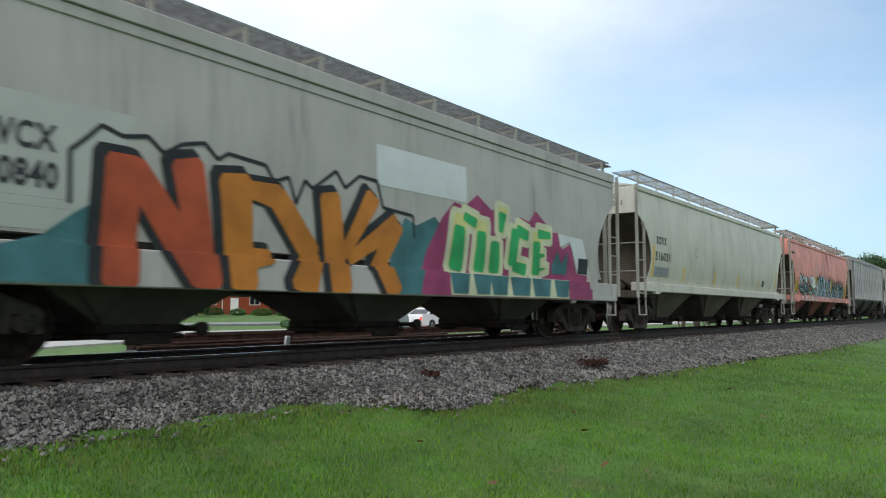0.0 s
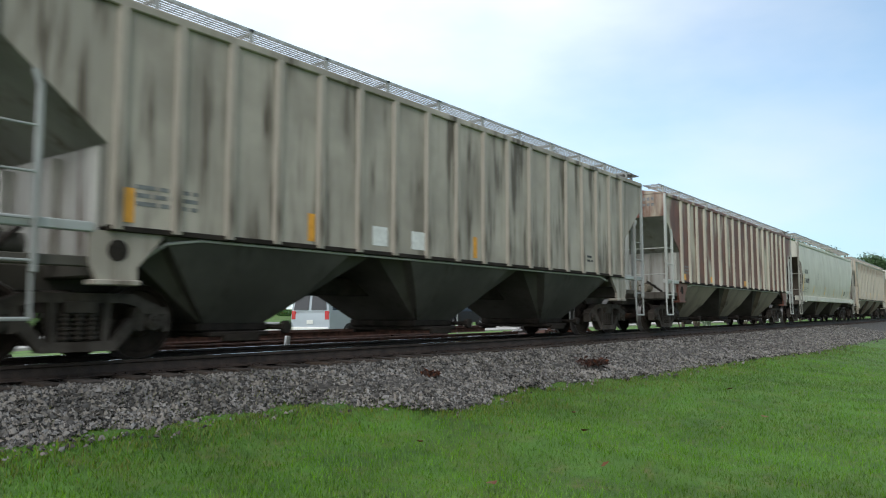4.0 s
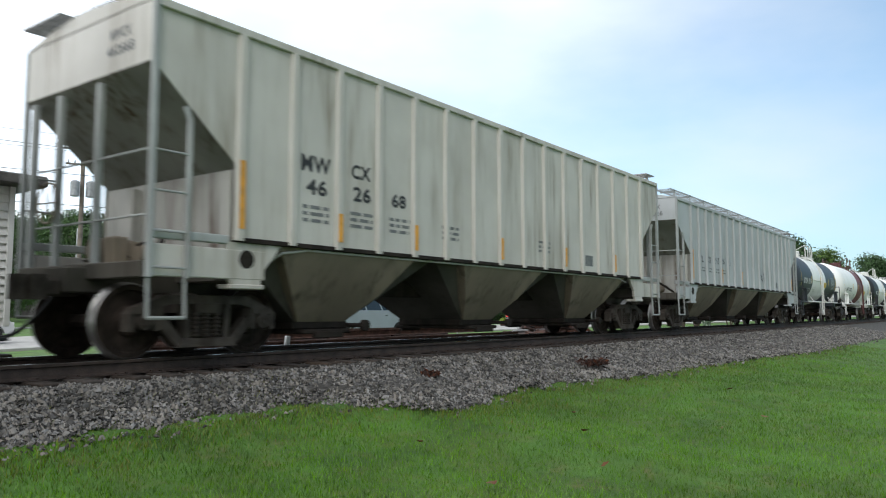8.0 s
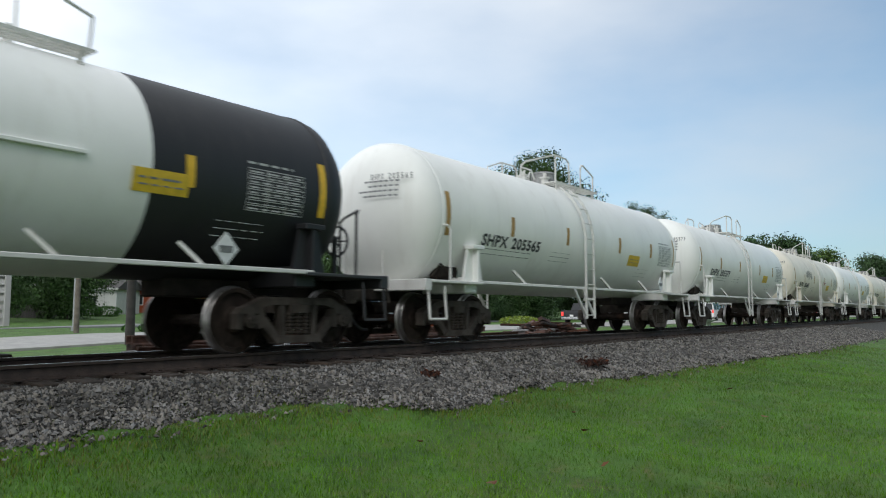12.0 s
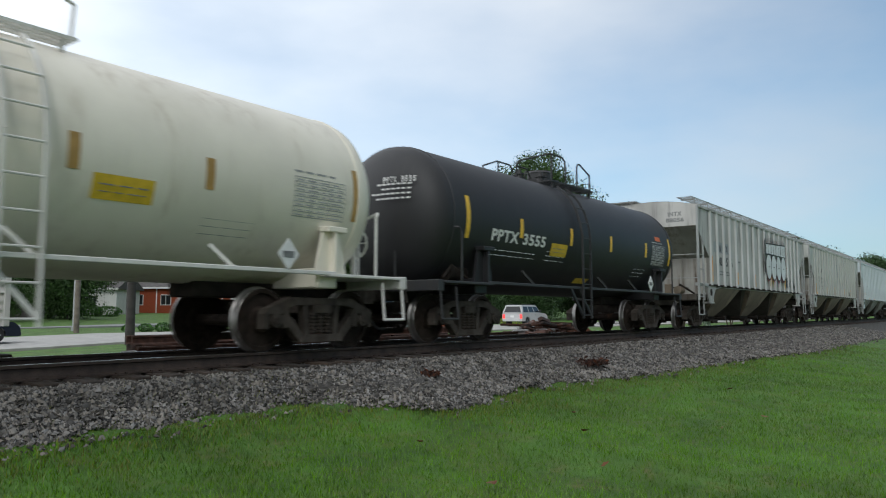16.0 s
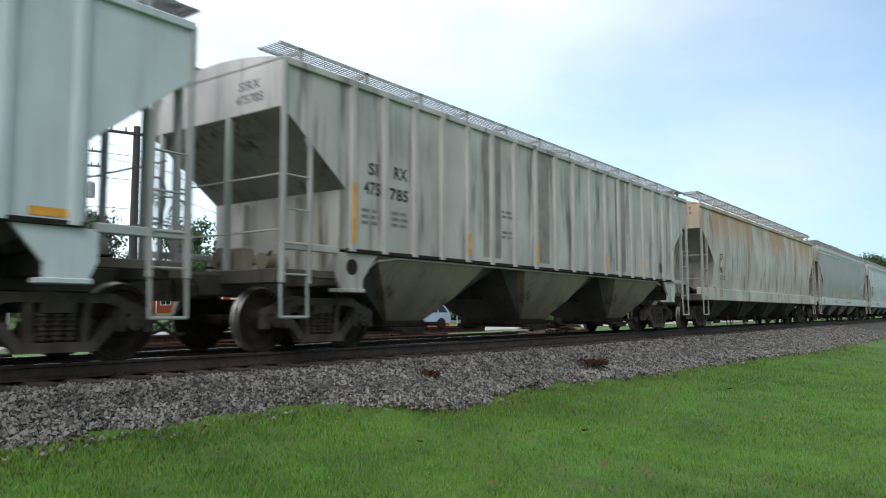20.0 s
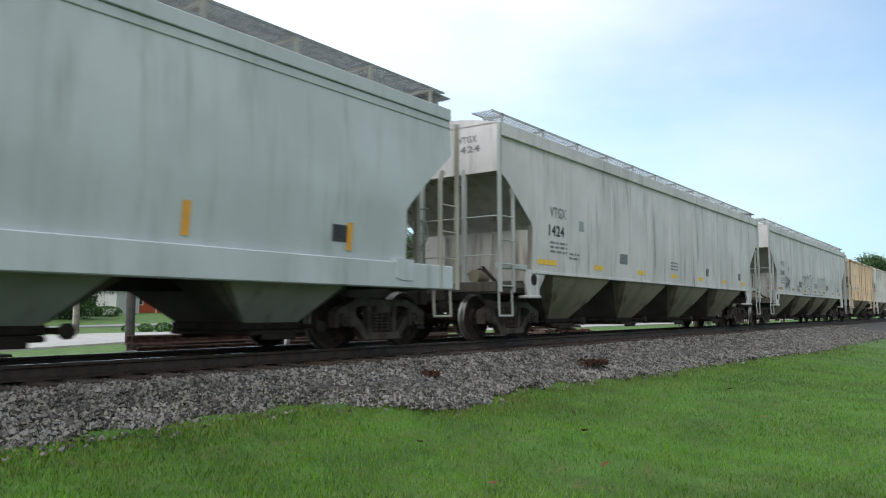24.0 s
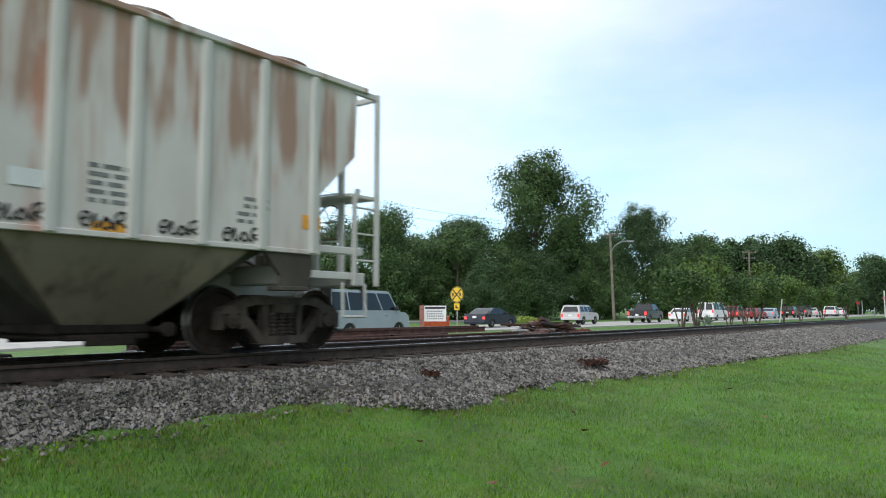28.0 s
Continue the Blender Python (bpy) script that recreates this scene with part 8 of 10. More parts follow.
TREES = [("a", (11, 24.0, 7.7, 0.3, 52000, 0.17)), ("b", (12, 16.0, 6.6, 0.1, 34000, 0.165)), ("c", (13, 13.0, 6.2, 0.05, 30000, 0.165)), ("d", (14, 15.0, 5.6, 0.12, 30000, 0.16)),
         ("far_a", (11, 24.0, 8.2, 0.3, 15000, 0.3)), ("far_b", (12, 16.0, 6.8, 0.1, 12000, 0.29)), ("far_c", (13, 13.0, 6.4, 0.05, 11000, 0.29)), ("far_d", (14, 15.0, 5.8, 0.12, 11000, 0.28))]
# ---- vehicles on the road ----
M_GLASS = bpy.data.materials.new("dark_window_glass")
M_GLASS.use_nodes = True
gb = M_GLASS.node_tree.nodes["Principled BSDF"]
gb.inputs["Base Color"].default_value, gb.inputs["Roughness"].default_value = (0.012, 0.014, 0.016, 1), 0.06
M_TYRE = mat("tyre_rubber", (0.02, 0.02, 0.02), 0.85, 0, 20, 0.2)
M_RIM = mat("alloy_rim", (0.45, 0.45, 0.46), 0.35, 0.8, 9, 0.1)
M_TAIL = mat("red_lamp_lens", (0.45, 0.02, 0.02), 0.25, 0, 9, 0.1)
M_TAIL_ON = glow("lit_brake_lamp", (0.9, 0.05, 0.04), 1.2)
M_HEADLAMP = mat("clear_lamp_lens", (0.7, 0.7, 0.7), 0.15, 0, 9, 0.05)
M_CHROME = mat("chrome_trim", (0.6, 0.6, 0.6), 0.2, 1.0, 9, 0.05)
M_BUMPER = mat("dark_plastic", (0.03, 0.03, 0.032), 0.6, 0, 9, 0.1)


def car_paint(name, col, rough=0.35):
    m = mat(name, col, rough, 0.0, 1.2, 0.05, spec=0.3)
    m.node_tree.nodes["Principled BSDF"].inputs["Coat Weight"].default_value = 0.25
    return m


SHAPES = {
    # length, width, height, hood line, bonnet end, screen foot, roof front, roof rear, tail top, deck height, wheel radius, axles, bed
    "van": dict(L=5.7, W=2.0, H=2.1, belt=1.22, hood=1.2, nose=0.0, screen=0.85, roof0=1.45, roof1=5.6, tail=5.7, R=0.37, ax=(0.85, 4.4), clear=0.36),
    "suv": dict(L=4.4, W=1.8, H=1.68, belt=1.08, hood=1.05, nose=0.0, screen=1.25, roof0=1.75, roof1=4.2, tail=4.4, R=0.36, ax=(0.8, 3.5), clear=0.4),
    "crossover": dict(L=4.8, W=1.9, H=1.72, belt=1.1, hood=1.05, nose=0.0, screen=1.05, roof0=1.85, roof1=4.3, tail=4.75, R=0.37, ax=(0.9, 3.75), clear=0.36),
    "sedan": dict(L=4.85, W=1.85, H=1.46, belt=0.98, hood=0.92, nose=0.0, screen=1.35, roof0=2.2, roof1=3.45, tail=4.35, R=0.33, ax=(0.95, 3.75), clear=0.26, boot=1.02),
    "pickup": dict(L=5.7, W=1.98, H=1.88, belt=1.22, hood=1.2, nose=0.0, screen=1.35, roof0=1.95, roof1=3.45, tail=3.65, R=0.4, ax=(0.95, 4.55), clear=0.45, bed=1.22),
}


def tapered(poly, w, zb, lean):
    """A side outline given width, its flanks leaning in above zb."""
    n = len(poly)
    vs = [(x, s * (w / 2 - max(0.0, z - zb) * lean), z) for s in (-1, 1) for x, z in poly]
    return Geo().add(vs, [tuple(range(n)), tuple(range(n, 2 * n))[::-1]] + [(i, (i + 1) % n, n + (i + 1) % n, n + i) for i in range(n)])


def vehicle(kind, name, label, category, colour, lit=False):
    """A road vehicle: its nose points along -x of its own space, its middle at the origin."""
    q = SHAPES[kind]
    L, W, H, R = q["L"], q["W"], q["H"], q["R"]
    root = thing(name, label, category, "vehicles on the road")
    off = -L / 2
    end = q.get("boot", q.get("bed", q["belt"]))
    low = [(0.05, q["clear"]), (0.0, q["clear"] + 0.25), (0.06, q["hood"] - 0.22), (0.3, q["hood"] - 0.05), (q["screen"], q["belt"] - 0.02)]
    low += [(q["roof1"] + 0.1, q["belt"])] if "boot" not in q else [(q["tail"] - 0.1, q["boot"])]
    low += [(L - 0.06, end), (L, end - 0.15), (L - 0.02, q["clear"] + 0.1), (L - 0.1, q["clear"])]
    # wheel arches cut into the sill line
    sill = []
    for ax in q["ax"][::-1]:
        for k in range(7):
            a = math.pi * k / 6
            sill.append((ax + (R + 0.07) * math.cos(a), max(q["clear"], R) + (R + 0.05) * math.sin(a) * 0.9 if 0 < k < 6 else q["clear"]))
    g = tapered([(x + off, z) for x, z in low + sill], W, 0.8, 0.06)
    body = part("body", g.mesh("body", 25), colour, root)
    top = [(q["screen"], q["belt"] - 0.03), (q["roof0"], H - 0.04), (q["roof0"] + 0.3, H), (q["roof1"] - 0.25, H), (q["roof1"], H - 0.05), (q["tail"], q["belt"] - 0.03)]
    lean = 0.28 if kind != "van" else 0.16
    zb = q["belt"] - 0.05
    part("cabin", tapered([(x + off, z) for x, z in top], W - 0.03, zb, lean).mesh("cabin", 25), colour, root)

    def pane(pname, pts, side):
        vs = [(x + off, side * ((W - 0.03) / 2 - max(0, z - zb) * lean + 0.008), z) for x, z in pts]
        part(pname, Geo().add(vs, [tuple(range(len(vs)))]).mesh(pname), M_GLASS, root)

    z0, z1 = q["belt"] + 0.03, H - 0.12
    f = lambda z: (z - q["belt"]) / (H - q["belt"])
    fx = lambda z: q["screen"] + (q["roof0"] - q["screen"]) * f(z) + 0.12
    rx = lambda z: q["tail"] + (q["roof1"] - q["tail"]) * f(z) - 0.12
    nwin = {"van": 4, "suv": 3, "crossover": 3, "sedan": 2, "pickup": 2}[kind]
    for side in (-1, 1):
        for i in range(nwin):
            a, b = i / nwin, (i + 1) / nwin
            lo0, lo1 = fx(z0) + (rx(z0) - fx(z0)) * a, fx(z0) + (rx(z0) - fx(z0)) * b - 0.09
            hi0, hi1 = fx(z1) + (rx(z1) - fx(z1)) * a, fx(z1) + (rx(z1) - fx(z1)) * b - 0.09
            pane("side_window", [(lo0, z0), (lo1, z0), (hi1, z1), (hi0, z1)], side)
        part("mirror", Geo().box(q["screen"] + 0.25 + off, q["screen"] + 0.4 + off, min(side * W / 2, side * (W / 2 + 0.18)), max(side * W / 2, side * (W / 2 + 0.18)), q["belt"] + 0.02, q["belt"] + 0.2, 0.03).mesh("mirror", 30), M_BUMPER, root)
        for j, dz in enumerate((0.3,)):
            part("door_handle", Geo().box(fx(z0) + 0.75 + off, fx(z0) + 0.92 + off, side * (W / 2) - 0.012, side * (W / 2) + 0.012, q["belt"] - 0.2, q["belt"] - 0.17).mesh("door_handle"), M_CHROME, root)

    def cross(pname, a, b, wa, wb, out, m=M_GLASS):
        (xa, za), (xb, zb_) = a, b
        vs = [(xa + off + out, -wa, za), (xa + off + out, wa, za), (xb + off + out, wb, zb_), (xb + off + out, -wb, zb_)]
        part(pname, Geo().add(vs, [(0, 1, 2, 3)]).mesh(pname), m, root)

    cross("windscreen", (fx(z0) - 0.12, z0), (fx(z1) - 0.12, z1), W / 2 - 0.12, W / 2 - 0.12 - lean * (z1 - zb), -0.01)
    if kind == "van":
        for s in (-1, 1):
            vs = [(rx(z) + 0.12 + off + 0.012, y, z) for z, y in ((z0, s * 0.07), (z0, s * 0.85), (z1, s * 0.74), (z1, s * 0.07))]
            part("rear_window", Geo().add(vs, [(0, 1, 2, 3)]).mesh("rear_window"), M_GLASS, root)
    else:
        cross("rear_window", (rx(z0) + 0.12, z0), (rx(z1) + 0.12, z1), W / 2 - 0.16, W / 2 - 0.16 - lean * (z1 - zb), 0.012)
    zl = q["hood"] - 0.25
    for side in (-1, 1):
        y0, y1 = sorted((side * (W / 2 - 0.42), side * (W / 2 - 0.06)))
        part("headlight", Geo().box(off - 0.005, off + 0.12, y0, y1, zl - 0.08, zl + 0.08, 0.02).mesh("headlight", 30), M_HEADLAMP, root)
        y0, y1 = sorted((side * (W / 2 - 0.24), side * (W / 2 - 0.03)))
        zt = end - 0.3 if kind != "van" else 1.05
        hh = 0.1 if kind == "sedan" else 0.17
        part("tail_light", Geo().box(L + off - 0.1, L + off + 0.012, y0, y1, zt - hh, zt + hh, 0.015).mesh("tail_light", 30), M_TAIL_ON if lit else M_TAIL, root)
    part("front_bumper", Geo().box(off - 0.05, off + 0.1, -W / 2 + 0.04, W / 2 - 0.04, q["clear"] + 0.02, q["clear"] + 0.2, 0.03).mesh("front_bumper", 30), M_BUMPER if kind in ("suv", "pickup") else colour, root)
    part("grille", Geo().box(off - 0.01, off + 0.08, -0.5, 0.5, zl - 0.12, zl + 0.08, 0.01).mesh("grille"), M_BUMPER, root)
    part("rear_bumper", Geo().box(L + off - 0.12, L + off + 0.06, -W / 2 + 0.04, W / 2 - 0.04, q["clear"] + 0.0, q["clear"] + 0.22, 0.03).mesh("rear_bumper", 30), M_CHROME if kind in ("pickup",) else (M_WHITE if kind == "van" else colour), root)
    part("number_plate", Geo().box(L + off, L + off + 0.018, -0.16, 0.16, 0.78 - 0.08, 0.78 + 0.08).mesh("number_plate"), M_WHITE, root)
    if kind == "pickup":
        part("load_bed", Geo().box(q["tail"] + 0.1 + off, L - 0.1 + off, -W / 2 + 0.14, W / 2 - 0.14, 1.16, 1.226).mesh("load_bed"), M_BUMPER, root)
    if kind == "suv":
        for s in (-1, 1):
            part("roof_rail", Geo().box(q["roof0"] + 0.5 + off, q["roof1"] - 0.3 + off, s * 0.62 - 0.02, s * 0.62 + 0.02, H, H + 0.07, 0.01).mesh("roof_rail"), M_BUMPER, root)
    tyre = kept(("tyre", R), lambda: Geo().lathe([(-0.11, R * 0.62), (-0.115, R * 0.9), (-0.08, R), (0.08, R), (0.115, R * 0.9), (0.11, R * 0.62)], 22, "y").mesh("tyre", 40))
    rim = kept(("rim", R), lambda: rim_mesh(R))
    for ax in q["ax"]:
        for s in (-1, 1):
            w = part("wheel", tyre, M_TYRE, root, m=pose(ax + off, s * (W / 2 - 0.13), R))
            part("rim", rim, M_RIM, w, m=pose(0, 0, 0, 0, 0, 0 if s < 0 else 180))
    return root


def rim_mesh(R):
    g = Geo().lathe([(-0.1, R * 0.64), (-0.1, R * 0.56), (-0.05, R * 0.52), (-0.045, 0.02)], 18, "y")
    for k in range(5):
        a = 2 * math.pi * k / 5
        g.bar((0.05 * math.cos(a), -0.085, 0.05 * math.sin(a)), (R * 0.58 * math.cos(a), -0.09, R * 0.58 * math.sin(a)), 0.05)
    return g.mesh("rim", 30)


def on_road(s, off, flip=False, yaw=0.0):
    """The pose on the road at s along the track, off metres beyond its middle; vehicles drive towards +x unless flipped."""
    a, b = line(s - 1.5, ROAD_Y), line(s + 1.5, ROAD_Y)
    ang = math.degrees(math.atan2(b - a, 3.0))
    return pose(s, line(s, ROAD_Y) + off, ground_z(s, 30) + 0.05, 0, 0, ang + yaw + (0 if flip else 180))


V_BLUE = car_paint("van_blue_grey", (0.34, 0.38, 0.42))
V_SILVER = car_paint("silver_paint", (0.50, 0.50, 0.50))
V_NAVY = car_paint("dark_navy_paint", (0.012, 0.016, 0.028))
V_BLACK = car_paint("black_paint", (0.010, 0.010, 0.012))
V_SLATE = car_paint("slate_paint", (0.035, 0.04, 0.05))
V_WHITE = car_paint("white_paint", (0.72, 0.72, 0.72))
V_REDCAR = car_paint("red_paint", (0.30, 0.03, 0.03))
V_LIGHTBLUE = car_paint("light_blue_paint", (0.30, 0.38, 0.46))

van = vehicle("van", "passenger_van", "blue-grey passenger van standing on the verge beside the railway", "van", V_BLUE)
van.matrix_basis = pose(23.7, 22.4, ground_z(23.7, 22.4) + 0.02, 0, 0, 185.7)


def driven(root, off, rows, flip=False):
    MOVING.append((root, [(t, on_road(s, off, flip, 0.0 if flip else float(np.interp(s, (34, 48), (0, 9))))) for t, s in rows]))


driven(vehicle("suv", "silver_suv", "silver boxy off-roader with roof rails in the queue on the road", "suv", V_SILVER, True), -0.3,
       [(0, -50), (4, -18), (8.6, 16.9), (10.2, 28.0), (12.0, 40.2), (13.0, 45.2), (14.5, 49.2), (16.1, 52.8), (18, 57.0), (20, 60.2), (28, 60.7)])
driven(vehicle("sedan", "sedan_car", "dark navy sedan with lit brake lights on the road", "car", V_NAVY, True), -0.3,
       [(0, -60), (12, -20), (16.7, 17.9), (17.0, 20.0), (19, 31.0), (21.5, 39.0), (24, 46.6), (26, 48.0), (28, 48.2)])
driven(vehicle("crossover", "black_suv", "black crossover driving along the road", "suv", V_BLACK), 3.2,
       [(0, 190), (9, 90), (12, 44), (13.4, 20.4), (13.5, 18.7), (14.5, 2), (18, -50), (28, -58)], True)
driven(vehicle("crossover", "grey_suv", "silver-grey crossover driving along the road", "suv", V_LIGHTBLUE), 3.2,
       [(0, 260), (10, 150), (16, 84), (20, 44.4), (21, 33), (22, 20), (23.5, -2), (26, -40), (28, -60)], True)
driven(vehicle("pickup", "dark_pickup", "dark pickup truck with lit brake lights in the queue", "truck", V_BLACK, True), -0.6,
       [(0, 34), (3, 41.6), (6, 48), (10, 58), (13, 62), (16, 65.5), (20, 69.5), (24, 72.5), (28, 72.9)])
driven(vehicle("sedan", "white_car", "white car waiting in the queue", "car", V_WHITE, True), -0.6,
       [(0, 41.5), (3, 48.8), (6, 56), (10, 66), (13, 70), (16, 73.5), (20, 78), (24, 81.5), (28, 82)])
driven(vehicle("pickup", "pickup_truck", "black pickup truck waiting behind the queue on the road", "truck", V_NAVY, True), -0.3,
       [(0, -80), (16, -40), (22.5, 19.6), (24, 26.6), (25, 30.3), (26.2, 33.8), (28, 34.8)])
driven(vehicle("pickup", "slate_pickup", "slate-grey pickup truck rolling slowly along the road", "truck", V_SLATE, True), -0.3,
       [(0, -90), (20, -30), (24, 9.8), (25, 14.2), (26.2, 17.2), (27, 20.1), (28, 22.6)])
for kind, name, label, cat, colour, s, off in (
        ("van", "white_van", "white panel van waiting in the queue", "van", V_WHITE, 90.5, -0.6), ("suv", "red_suv", "dark red off-roader waiting in the queue", "suv", V_REDCAR, 98, -0.6),
        ("sedan", "red_car", "red car waiting in the queue", "car", V_REDCAR, 104.5, -0.6), ("sedan", "blue_car", "light blue car waiting in the queue", "car", V_LIGHTBLUE, 110.2, -0.6),
        ("suv", "dark_suv", "dark off-roader waiting in the queue", "suv", V_BLACK, 119.5, -0.6), ("pickup", "navy_pickup", "dark blue pickup truck waiting in the queue", "truck", V_NAVY, 126, -0.6),
        ("sedan", "silver_car", "silver car waiting in the queue", "car", V_SILVER, 132.5, -0.6), ("crossover", "white_suv", "white crossover turning out of the queue", "suv", V_WHITE, 140.5, -1.6),
        ("sedan", "far_white_car", "white car far along the road", "car", V_WHITE, 152, -0.6), ("sedan", "far_silver_car", "silver car far along the road", "car", V_SILVER, 165.0, 2.6)):
    vehicle(kind, name, label, cat, colour, True).matrix_basis = on_road(s, off, False, 5)

# ---- signs, poles and small works ----
M_SIGN_Y = mat("sign_yellow", (0.70, 0.46, 0.01), 0.45, 0, 6, 0.08)
M_STEEL = mat("galvanised_post", (0.34, 0.35, 0.36), 0.5, 0.4, 6, 0.2)
M_POLE = mat("weathered_pole_wood", (0.17, 0.145, 0.12), 0.9, 0, 3, 0.25, 0.5, 30)
M_POLE_DARK = mat("dark_pole_wood", (0.05, 0.045, 0.042), 0.9, 0, 3, 0.25, 0.5, 30)
M_BRICK = mat("red_brick", (0.26, 0.085, 0.055), 0.85, 0, 8, 0.25, 0.4, 60, per_object=0.25)
M_SIDING = mat("white_siding", (0.66, 0.66, 0.64), 0.6, 0, 3, 0.06, streak=0.15)
M_ROOF = mat("dark_roof_shingle", (0.09, 0.085, 0.08), 0.9, 0, 6, 0.3, 0.5, 30)
M_WIRE = mat("cable_black", (0.02, 0.02, 0.02), 0.6, 0, 5, 0.1)

# railway warning sign
def ring_mesh(r0, r1, y, z):
    g = Geo()
    for i in range(32):
        a = 2 * math.pi * i / 32
        g.v += [(r * math.cos(a), y, z + r * math.sin(a)) for r in (r0, r1)]
    g.f = [(2 * i, 2 * i + 1, (2 * i + 3) % 64, (2 * i + 2) % 64) for i in range(32)]
    return g.mesh("rim_line")


rx_x, rx_y = 34.2, 24.4
sign = thing("railroad_sign", "round yellow railway crossing warning sign on a steel post", "sign", m=pose(rx_x, rx_y, ground_z(rx_x, rx_y) + 0.55, 0, 0, -92))
part("post", Geo().box(-0.03, 0.03, -0.03, 0.03, -0.75, 2.05, 0.008).mesh("post"), M_STEEL, sign)
disc = part("disc", Geo().cyl((0, -0.035, 1.62), (0, -0.05, 1.62), 0.45, n=32).mesh("disc", 40), M_SIGN_Y, sign)
part("rim_line", ring_mesh(0.405, 0.435, -0.0535, 1.62), M_BLACK, disc)
for a in (45, -45):
    part("cross_bar", Geo().box(-0.4, 0.4, -0.057, -0.0525, -0.035, 0.035).mesh("cross_bar"), M_BLACK, disc, m=pose(0, 0, 1.62, 0, a, 0))
for x in (-0.25, 0.25):
    part("letter", letters("R"), M_BLACK, disc, m=pose(x - 0.08, -0.0575, 1.52, 90, 0, 0) @ Matrix.Diagonal((0.2, 0.2, 0.2, 1)))
plate = part("plate", Geo().box(-0.19, 0.19, -0.05, -0.035, 0.75, 1.12, 0.004).mesh("plate"), M_SIGN_Y, sign, "small yellow plate")
part("symbol", Geo().prism([(-0.1, 0.85), (0.1, 0.85), (0.1, 0.93), (0.0, 0.93), (0.0, 1.03), (-0.1, 1.03)], -0.054, -0.051).mesh("symbol"), M_BLACK, plate)

# brick-framed notice board
nb = thing("notice_board", "white letter board in a low red brick frame on the lawn", "sign", m=pose(49.35, 37.5, ground_z(49, 37), 0, 0, -53.4))
for x0, x1, z0, z1, nm in ((-1.25, -0.88, -0.2, 1.75, "brick_pier"), (0.98, 1.2, -0.2, 0.85, "brick_pier"), (-0.88, 0.98, -0.2, 0.42, "brick_base")):
    part(nm, Geo().box(x0, x1, -0.2, 0.2, z0, z1, 0.01).mesh(nm), M_BRICK, nb)
board = part("board", Geo().box(-0.88, 0.95, -0.1, 0.1, 0.425, 1.72, 0.01).mesh("board"), M_PLACARD, nb, "white letter panel in a pale frame")
part("title_bar", Geo().box(-0.8, 0.87, -0.115, -0.102, 1.45, 1.64).mesh("title_bar"), M_BLACK, board)
rng = random.Random(2)
for i in range(4):
    g, x = Geo(), -0.65
    while x < 0.65:
        w = rng.uniform(0.06, 0.13)
        g.box(x, x + w, -0.108, -0.102, 1.2 - i * 0.2, 1.32 - i * 0.2)
        x += w + rng.uniform(0.04, 0.09)
    part("text_line", g.mesh("text_line"), M_SOFTBLACK, board)


def wire(name, pts, sag, r=0.014):
    g = Geo()
    for p, q in zip(pts, pts[1:]):
        p, q = Vector(p), Vector(q)
        last = p
        for i in range(1, 13):
            t = i / 12
            v = p.lerp(q, t) - Vector((0, 0, sag * 4 * t * (1 - t)))
            g.cyl(last, v, r, n=4, caps=False)
            last = v
    return g.mesh(name)


def utility_pole(x, y, h, label, material, r=0.16, arms=2, lamp=False, cans=False, turn=0.0, lean=0.0):
    root = thing("utility_pole", label, "utility pole", "poles along the road", m=pose(x, y, ground_z(x, y), 0, lean, turn))
    part("pole", Geo().cyl((0, 0, -0.4), (0, 0, h), r, r * 0.7, n=12).mesh("pole", 50), material, root)
    for i in range(arms):
        z = h - 0.4 - i * 0.9
        arm = part("cross_arm", Geo().box(-1.15 + 0.2 * i, 1.15 - 0.2 * i, -0.15, -0.04, z, z + 0.11, 0.01).mesh("cross_arm"), material, root)
        for dx in (-1.0 + 0.2 * i, -0.45, 0.45, 1.0 - 0.2 * i):
            part("insulator", kept("insul", lambda: Geo().lathe([(0.0, 0.03), (0.05, 0.05), (0.1, 0.035), (0.15, 0.045), (0.2, 0.02)], 10, "z").mesh("insulator", 40)), M_STEEL, arm, m=pose(dx, -0.1, z + 0.1))
    if cans:
        for dx in (-0.42, 0.42):
            part("transformer", kept("can", lambda: Geo().lathe([(0, 0.2), (0.02, 0.26), (0.85, 0.26), (0.92, 0.2), (0.98, 0.08)], 16, "z").mesh("transformer", 40)), M_STEEL, root, "grey transformer can", m=pose(dx, -0.25, h - 3.2))
    if lamp:
        a = part("lamp_arm", Geo().rod([(0, 0, h * 0.78), (0.5, 0, h * 0.85), (1.1, 0, h * 0.885), (2.0, 0, h * 0.9)], 0.04, 7).mesh("lamp_arm", 50), M_STEEL, root)
        part("lamp_head", Geo().box(1.9, 2.7, -0.14, 0.14, h * 0.885, h * 0.885 + 0.16, 0.05).mesh("lamp_head", 30), M_STEEL, a)
    return root


